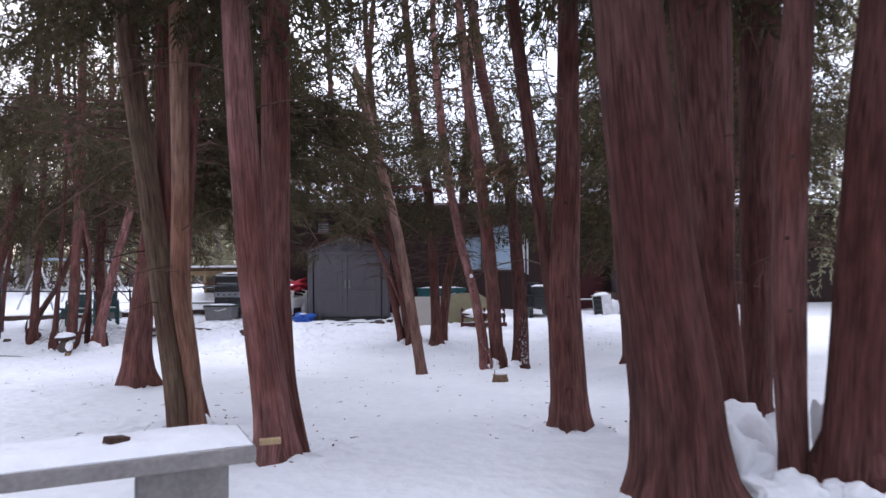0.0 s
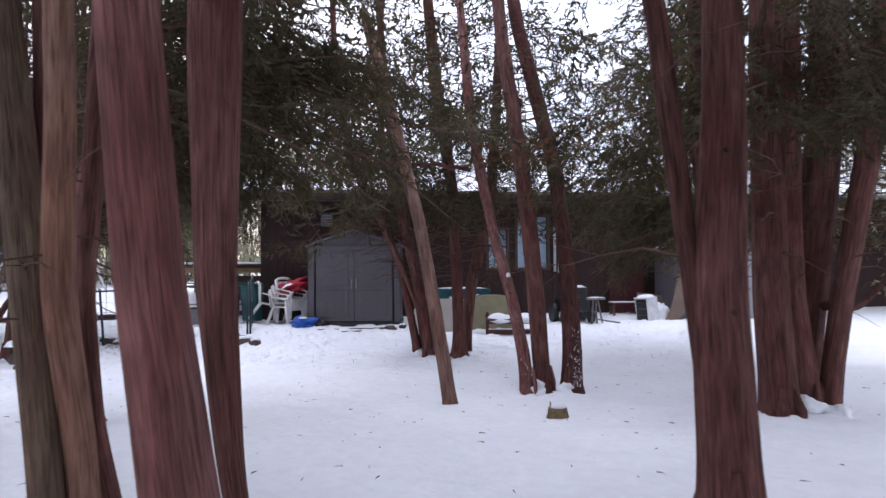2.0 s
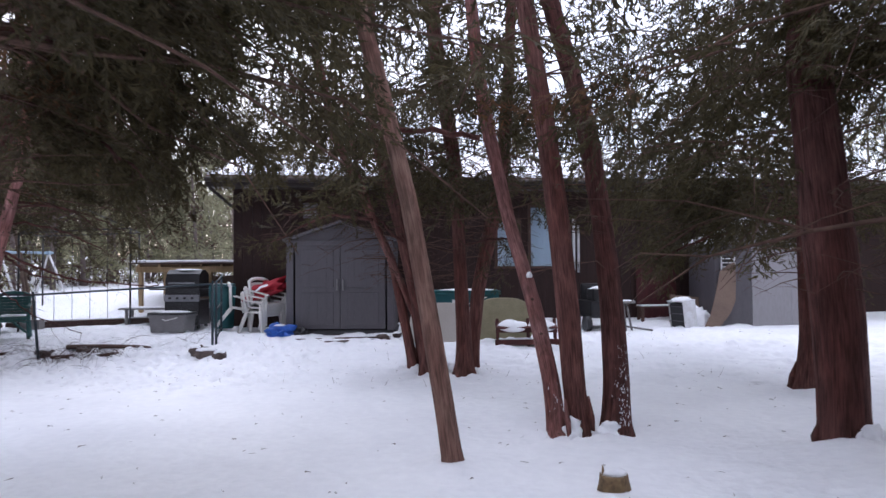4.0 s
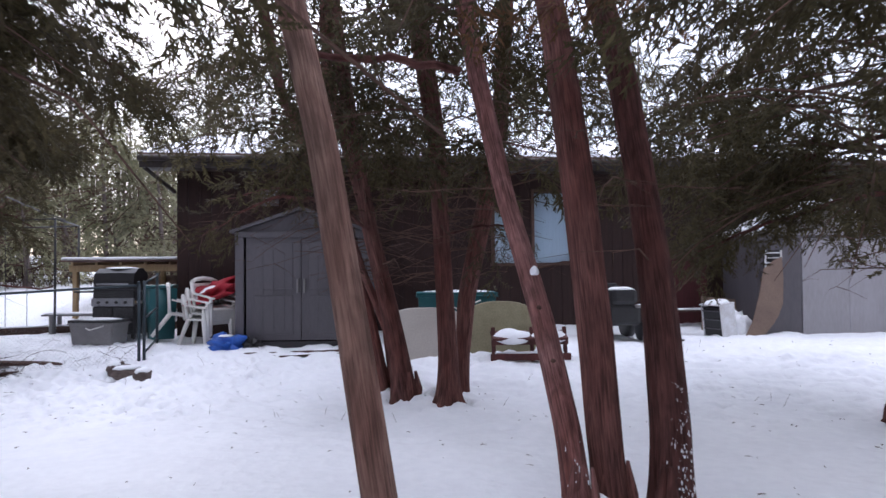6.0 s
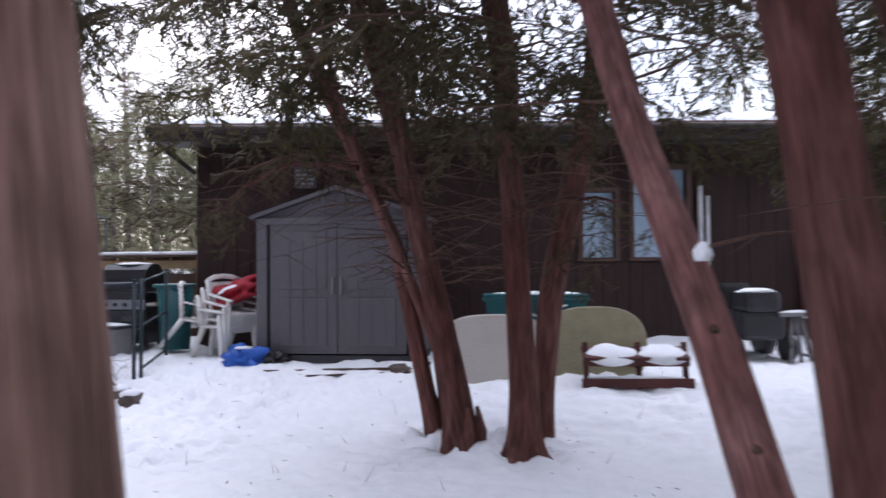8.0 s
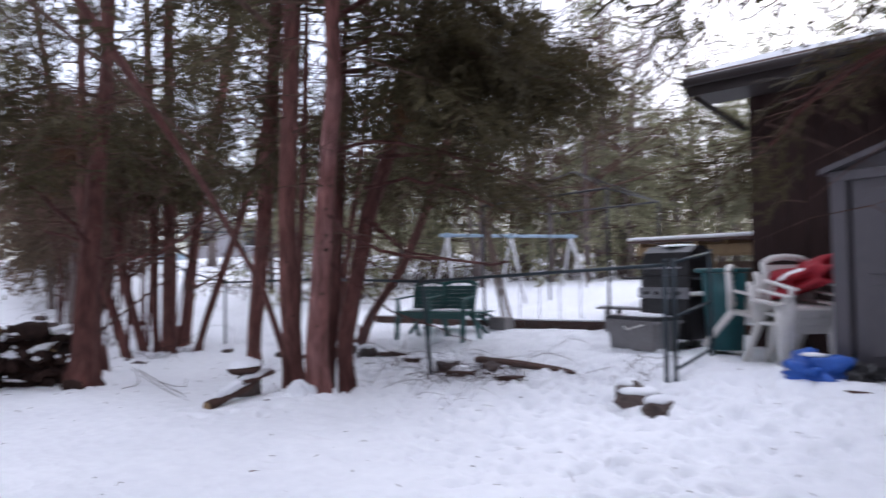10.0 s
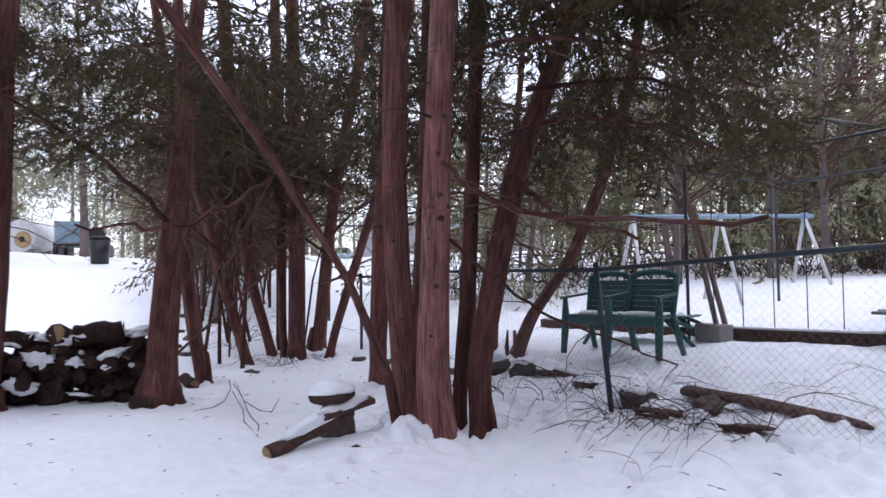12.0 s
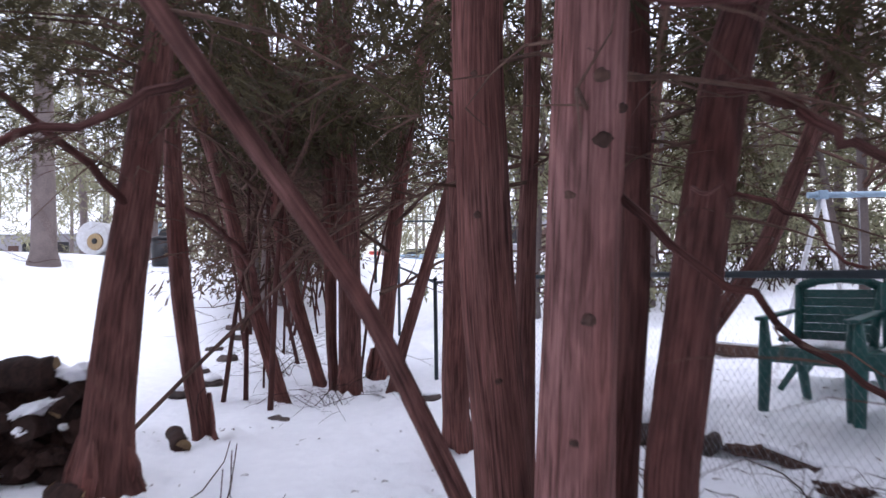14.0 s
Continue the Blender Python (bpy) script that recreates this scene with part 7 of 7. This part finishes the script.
# ---------------------------------------------------------------- trees farther off
def far_conifer(x, y, h, r, seed, begin=0.15, n=110, group="far conifers", trunk_r=0.09, material=None, label="", spray=(0.7, 1.3)):
    rng = np.random.RandomState(seed)
    e = thing("conifer", at(x, y, -0.1), label or "tall green conifer with open drooping boughs", "tree", group)
    lean = rng.randn(2) * 0.25
    part("trunk", tube([(0, 0, 0), (0, 0, 0.5), (lean[0] * 0.4, lean[1] * 0.4, h * 0.5), (lean[0], lean[1], h)], (trunk_r * 1.4, trunk_r, trunk_r * 0.65, 0.02), 10, uvs=True), M_FARBARK, e)
    lines, places, dirs, sizes = [], [], [], []
    for k in range(n):
        u = rng.rand()
        z = h * (begin + (1 - begin) * u)
        az = rng.uniform(0, 6.283)
        reach = r * (1 - 0.8 * u) * rng.uniform(0.5, 1.1)
        p0 = np.array((lean[0] * z / h, lean[1] * z / h, z))
        b = bent(rng, p0, az, reach, rng.uniform(0, 0.35), rng.uniform(0.1, 0.5))
        lines.append((b, 0.02))
        for j in range(4):
            q = b[rng.randint(1, 5)]
            places.append(q)
            dirs.append(b[-1] - b[0] + rng.randn(3) * 0.5 * reach + np.array((0, 0, -0.3 * reach)))
            sizes.append(rng.uniform(*spray))
    twig_mesh("twiggery", lines, M_TWIG, e)
    spray_mesh("crown", places, dirs, sizes, material or M_FARLEAF_HAZY, rng, e, "", -9)
    return e


def bare_tree(x, y, h, seed, r=0.13, group="bare trees", n=26, label="", bark=None, bend=0.6):
    rng = np.random.RandomState(seed)
    e = thing("bare_tree", at(x, y, -0.1), label or "leafless grey-brown tree with fine twigs", "tree", group)
    tip = rng.randn(2) * bend
    part("trunk", tube([(0, 0, 0), (tip[0] * 0.2, tip[1] * 0.2, h * 0.35), (tip[0] * 0.6, tip[1] * 0.6, h * 0.7), (tip[0], tip[1], h)], (r, r * 0.8, r * 0.45, 0.015), 8), bark or M_FARBARK, e)
    lines = []
    for k in range(n):
        z = h * rng.uniform(0.2, 0.95)
        p0 = np.array((tip[0] * z / h, tip[1] * z / h, z))
        b = bent(rng, p0, rng.uniform(0, 6.283), (h - z) * 0.35 + rng.uniform(0.5, 1.6), rng.uniform(0.4, 1.1), rng.uniform(-0.1, 0.3), 6)
        lines.append((b, 0.03))
        for j in range(7):
            q = b[rng.randint(1, 6)]
            c = bent(rng, q, rng.uniform(0, 6.283), rng.uniform(0.3, 1.1), rng.uniform(-0.2, 0.9), 0.1, 4)
            lines.append((c, 0.012))
            for i in range(2):
                lines.append((bent(rng, c[rng.randint(1, 4)], rng.uniform(0, 6.283), rng.uniform(0.2, 0.6), rng.uniform(-0.2, 0.7), 0.1, 3), 0.006))
    twig_mesh("twiggery", lines, M_TWIG, e)
    return e


rng = random.Random(31)
# behind the house
for k in range(6):
    far_conifer(-10 + 4.6 * k + rng.uniform(-0.7, 0.7), 38 + rng.uniform(-1.5, 6), rng.uniform(9, 12), rng.uniform(2.2, 3.2), 200 + k, 0.1, 34, "conifers behind the house")
# behind the swings and to the side
for k in range(15):
    a = radians(96 + 4.6 * k)
    d = rng.uniform(27, 36)
    if k in (6, 8, 12, 13, 14):
        continue
    far_conifer(-3 + d * math.cos(a), 12 + d * math.sin(a), rng.uniform(8, 13), rng.uniform(2.4, 3.4), 230 + k, 0.06, 40, "conifers beyond the yard", spray=(0.9, 1.5))
for k, (x, y) in enumerate(((-9.5, 29.5), (-15.8, 32.0), (-11.0, 34.0))):
    far_conifer(x, y, rng.uniform(4.5, 6.0), rng.uniform(2.0, 2.6), 250 + k, 0.04, 48, "conifers beyond the yard", spray=(0.8, 1.4))
# dense low conifers close behind the swings, with brush at their feet
for k in range(12):
    a, d = radians(118 + 3.6 * k), 17.5 + 2.6 * math.sin(k * 2.7)
    far_conifer(-2.6 + d * math.cos(a), 13 + d * math.sin(a), 4.6 + 1.2 * math.sin(k * 1.9 + 1), 2.0 + 0.3 * math.sin(k * 4.1), 700 + k, 0.10, 58, "low conifers behind the swings", 0.08, M_MIDLEAF_HAZY, "dense low green conifer behind the swings", (0.45, 0.85))


far_conifer(-13.2, 26.6, 8.5, 2.4, 731, 0.3, 60, "conifers beyond the yard", 0.11, M_MIDLEAF_HAZY, spray=(0.5, 0.9))


def brush():
    """Dark tangled undergrowth along the edge of the yard, as stuff."""
    r2 = np.random.RandomState(77)
    lines = []
    for k in range(900):
        a, d = r2.uniform(radians(112), radians(166)), r2.uniform(15.2, 18.5)
        x, y = -2.6 + d * math.cos(a), 13 + d * math.sin(a)
        if y < 18.2:
            continue
        lines.append((bent(r2, (x, y, gz(x, y) - 0.05), r2.uniform(0, 6.283), r2.uniform(0.3, 1.0), r2.uniform(0.5, 2.2), 0.4, 5), r2.uniform(0.006, 0.018)))
    ob = twig_mesh("undergrowth", lines, M_VINE, None, "dark leafless undergrowth at the edge of the yard")
    tagged(ob, category="undergrowth", kind="stuff")


brush()
# a closed curtain of boughs down to the snow, farther back
for k in range(12):
    a = radians(98 + 4.3 * k)
    d = 38 + 4 * math.sin(k * 2.3)
    far_conifer(-3 + d * math.cos(a), 12 + d * math.sin(a), rng.uniform(7, 11), rng.uniform(3.0, 3.8), 560 + k, 0.02, 24, "conifers beyond the yard", 0.10, spray=(1.1, 1.9))
far_conifer(6.75, 13.4, 9.0, 2.4, 760, 0.22, 230, "conifers along the side", 0.08, M_LEAF, "tall dark cedar beyond the old trunks", (0.3, 0.5))
# right-hand side
for k in range(9):
    far_conifer(11 + rng.uniform(0, 7), 1 + 2.6 * k, rng.uniform(9, 13), rng.uniform(2.2, 3.0), 260 + k, 0.12, 60, "conifers along the side")
# towards the far left field
for k, (x, y, h, r, bg) in enumerate(((-26.1, 8.7, 13, 3.4, 0.20), (-30, 5.4, 12, 3.2, 0.24), (-34, 14, 11, 2.8, 0.1), (-40, 5, 12, 3, 0.2), (-44, 12, 12, 3, 0.1), (-29, 24, 12, 3, 0.1), (-27, 20.5, 11, 2.6, 0.12), (-46, 22, 13, 3, 0.1), (-38, 20, 10, 2.6, 0.15), (-33, 10.5, 12, 3.2, 0.16), (-28, 3.0, 12, 3.4, 0.16), (-36, 7.5, 13, 3.4, 0.2), (-24, 5.0, 12, 3.0, 0.25))):
    far_conifer(x, y, h, r, 290 + k, bg, 80, "trees in the far field", 0.32 if k < 2 else 0.16, label="stout pine with a bare lower trunk" if k < 2 else "")
for k in range(9):
    bare_tree(-17 + rng.uniform(-7, 7), 27 + rng.uniform(-2, 5), rng.uniform(6, 9), 320 + k)
for k, (x, y) in enumerate(((9.5, 11.5), (10.5, 15.5), (8.8, 8.2), (12, 6), (-13.5, 22.5), (-19, 19.5), (-11.5, 24))):
    bare_tree(x, y, rng.uniform(5, 8), 340 + k, 0.08)


def crooked_tree():
    """A pale bare tree whose trunk bends far over and then rises again."""
    rng = np.random.RandomState(77)
    e = thing("bare_tree", at(-18.6, 30.6, -0.05), "pale crooked leafless tree bent far to one side", "tree")
    stem = [(0, 0, 0), (0.35, 0.3, 0.75), (0.7, 0.5, 1.7), (1.1, 0.7, 2.8), (1.5, 0.95, 3.4), (2.05, 1.3, 3.65), (2.3, 1.3, 4.4), (2.45, 1.1, 5.7), (2.8, 0.9, 6.9), (3.2, 1.0, 8.4)]
    part("trunk", tube(stem, (0.24, 0.23, 0.22, 0.21, 0.2, 0.18, 0.15, 0.11, 0.07, 0.03), 10), M_GREYBARK, e)
    lines = []
    for k in range(34):
        p0 = np.array(stem[rng.randint(2, 10)])
        b = bent(rng, p0, rng.uniform(0, 6.283), rng.uniform(1.2, 3.2), rng.uniform(0.4, 1.2), rng.uniform(-0.2, 0.3), 6)
        lines.append((b, 0.045))
        for j in range(6):
            c = bent(rng, b[rng.randint(1, 6)], rng.uniform(0, 6.283), rng.uniform(0.4, 1.3), rng.uniform(0, 0.9), 0.1, 4)
            lines.append((c, 0.018))
    twig_mesh("twiggery", lines, M_GREYBARK, e)


crooked_tree()


# slender leaning stems along the boundary
for k in range(30):
    u = (k + rng.random()) / 30
    bare_tree(-12.6 - 9.5 * u + rng.uniform(-0.3, 0.3), 13.7 + 1.7 * rng.random() + 0.5 * u, rng.uniform(2.8, 5.6), 480 + k, rng.uniform(0.014, 0.036), "slender stems along the boundary", 5, "slender leaning reddish-brown stem in the boundary row", M_BARK, 1.0)
# saplings at the edge of the woods behind the swings
for k in range(26):
    u = k / 25
    bare_tree(-23 + 15 * u + rng.uniform(-0.8, 0.8), 22.5 + 8 * u + rng.uniform(-1.5, 2.0), rng.uniform(2.2, 4.5), 440 + k, rng.uniform(0.03, 0.07), "saplings at the edge of the woods", 7, "slender leafless brown sapling at the wood's edge")


def hedge():
    """A row of thin brown cedars with bare feet, far down the boundary."""
    for k in range(13):
        x, y = -17.5 - 1.05 * k, 14.3 + 0.12 * k + 0.4 * math.sin(k * 2.1)
        far_conifer(x, y, 5.2 + 0.8 * math.sin(k * 1.7), 1.5, 400 + k, 0.3 if k < 3 else 0.16, 60, "boundary hedge", 0.07, M_HEDGE, "brownish cedar of a dense boundary hedge", (0.5, 0.9))


hedge()


def far_woods():
    """The closed edge of the woods all round, as stuff."""
    rng = np.random.RandomState(9)
    lines, places, dirs, sizes = [], [], [], []
    for k in range(420):
        a = rng.uniform(0, 6.283)
        d = rng.uniform(58, 82)
        x, y = -8 + d * math.cos(a), 12 + d * math.sin(a)
        z, h = gz(x, y) - 0.3, rng.uniform(9, 16)
        lines.append((np.array(((x, y, z), (x + rng.randn() * 0.3, y, z + h * 0.5), (x + rng.randn() * 0.5, y, z + h))), 0.2))
        for j in range(6):
            a2 = rng.uniform(0, 6.283)
            zz = z + h * rng.uniform(0.15, 0.95)
            lines.append((np.array(((x, y, zz), (x + 1.2 * math.cos(a2), y + 1.2 * math.sin(a2), zz + 0.9), (x + 2.2 * math.cos(a2), y + 2.2 * math.sin(a2), zz + 2.0))), 0.06))
        for j in range(8 if k % 3 else 16):
            u = rng.rand()
            places.append((x + rng.randn() * (1.6 - u), y + rng.randn() * (1.6 - u), z + h * (0.08 + 0.92 * u)))
            dirs.append((rng.randn(), rng.randn(), -0.5))
            sizes.append(rng.uniform(1.6, 3.0))
    for k in range(1500):
        a = rng.uniform(0, 6.283)
        d = rng.uniform(46, 62)
        x, y = -8 + d * math.cos(a), 12 + d * math.sin(a)
        places.append((x, y, gz(x, y) + 5.5 * rng.rand() ** 1.4))
        dirs.append((rng.randn(), rng.randn(), 0.2 * rng.randn()))
        sizes.append(rng.uniform(1.6, 2.8))
    e = new("far_woods")
    tagged(e, "distant mixed woods closing the view", "woods", kind="stuff")
    twig_mesh("trunks", lines, M_FARBARK, e)
    spray_mesh("foliage", places, dirs, sizes, M_FARLEAF_HAZY, rng, e, "", -9)


far_woods()


# ---------------------------------------------------------------- litter, vines and weeds
def litter():
    rng = np.random.RandomState(3)
    lines = []
    for k in range(700):
        x, y = rng.uniform(-12, 6), rng.uniform(5, 18.5)
        z = gz(x, y) + 0.03
        a = rng.uniform(0, 6.283)
        l = rng.uniform(0.015, 0.07)
        lines.append((np.array(((x, y, z), (x + l * math.cos(a) * 0.5, y + l * math.sin(a) * 0.5, z + 0.003), (x + l * math.cos(a), y + l * math.sin(a), z))), rng.uniform(0.002, 0.006)))
    for k in range(70):
        x, y = rng.uniform(-9, 4), rng.uniform(14.5, 18.2)
        z = gz(x, y)
        lines.append((bent(rng, (x, y, z), rng.uniform(0, 6.283), rng.uniform(0.03, 0.09), rng.uniform(0.6, 2.5), 0.2, 4), 0.0025))
    for x0, y0 in TREES:
        if y0 < 2:
            continue
        for k in range(9):
            a, d = rng.uniform(0, 6.283), 0.16 + abs(rng.randn()) * 0.17
            x, y = x0 + d * math.cos(a), y0 + d * math.sin(a)
            z, b, l = gz(x, y) + rng.uniform(0.0, 0.05), rng.uniform(0, 6.283), rng.uniform(0.01, 0.03)
            lines.append((np.array(((x, y, z), (x + l * math.cos(b) * 0.5, y + l * math.sin(b) * 0.5, z + 0.003), (x + l * math.cos(b), y + l * math.sin(b), z))), rng.uniform(0.003, 0.009)))
    ob = twig_mesh("twig_litter", lines, M_TWIG, None, "scattered twigs and dry weed stalks in the snow")
    tagged(ob, category="litter")


litter()


def vine(x, y, seed, n, spread, label):
    rng = np.random.RandomState(seed)
    e = thing("bramble", at(x, y), label, "bush", "bare brambles")
    lines = []
    for k in range(n):
        a = rng.uniform(0, 6.283)
        l = rng.uniform(0.5, 1.3) * spread
        b = bent(rng, (rng.randn() * 0.1, rng.randn() * 0.1, 0), a, l, rng.uniform(0.5, 1.2), rng.uniform(0.7, 1.3), 8)
        lines.append((b, rng.uniform(0.0025, 0.006)))
        for j in range(3):
            lines.append((bent(rng, b[rng.randint(2, 8)], rng.uniform(0, 6.283), 0.3 * l, rng.uniform(0, 0.7), 0.6, 4), 0.002))
    twig_mesh("cane", lines, M_VINE, e)


for k, (x, y, n, s) in enumerate(((-8.2, 16.6, 12, 1.0), (-7.2, 16.55, 20, 0.9), (-6.75, 16.75, 22, 0.8), (-6.3, 16.85, 14, 0.8), (-9.0, 16.3, 12, 0.9), (-5.2, 17.6, 8, 0.6), (-14.5, 14.4, 20, 1.5), (-16.0, 14.6, 20, 1.6), (-12.6, 14.9, 14, 1.2))):
    vine(x, y, 50 + k, n, s, "tangle of bare thin brown bramble canes")

trail = thing("dead_vine", at(-10.7, 14.0), "thin grey dead vine trailing over the snow", "vine")
for k, run in enumerate((((-11.35, 13.78, 0.05), (-11.42, 13.74, 0.22), (-11.38, 13.76, 0.36), (-11.28, 13.84, 0.46)),
                         ((-10.85, 14.02, 0.10), (-10.4, 14.0, 0.07), (-9.9, 13.9, 0.03), (-9.58, 13.78, 0.03), (-9.5, 13.6, 0.02)),
                         ((-10.6, 14.04, 0.09), (-9.85, 14.06, 0.06), (-9.0, 14.03, 0.05), (-8.62, 14.06, 0.03), (-8.2, 14.0, 0.0)),
                         ((-10.75, 14.07, 0.10), (-9.7, 14.06, 0.05), (-9.25, 14.15, 0.03), (-9.1, 14.23, 0.04), (-9.5, 14.36, 0.09)),
                         ((-10.2, 14.0, 0.07), (-9.4, 14.02, 0.02), (-8.75, 13.96, 0.04), (-8.3, 14.02, 0.01)))):
    o = trail.matrix_world.translation
    part("strand", tube([Vector((x, y, gz(x, y) + z)) - o for x, y, z in run], [0.0042] * (len(run) - 1) + [0.002], 6, wobble=0.2, seed=k), M_VINE, trail)

build_ground()
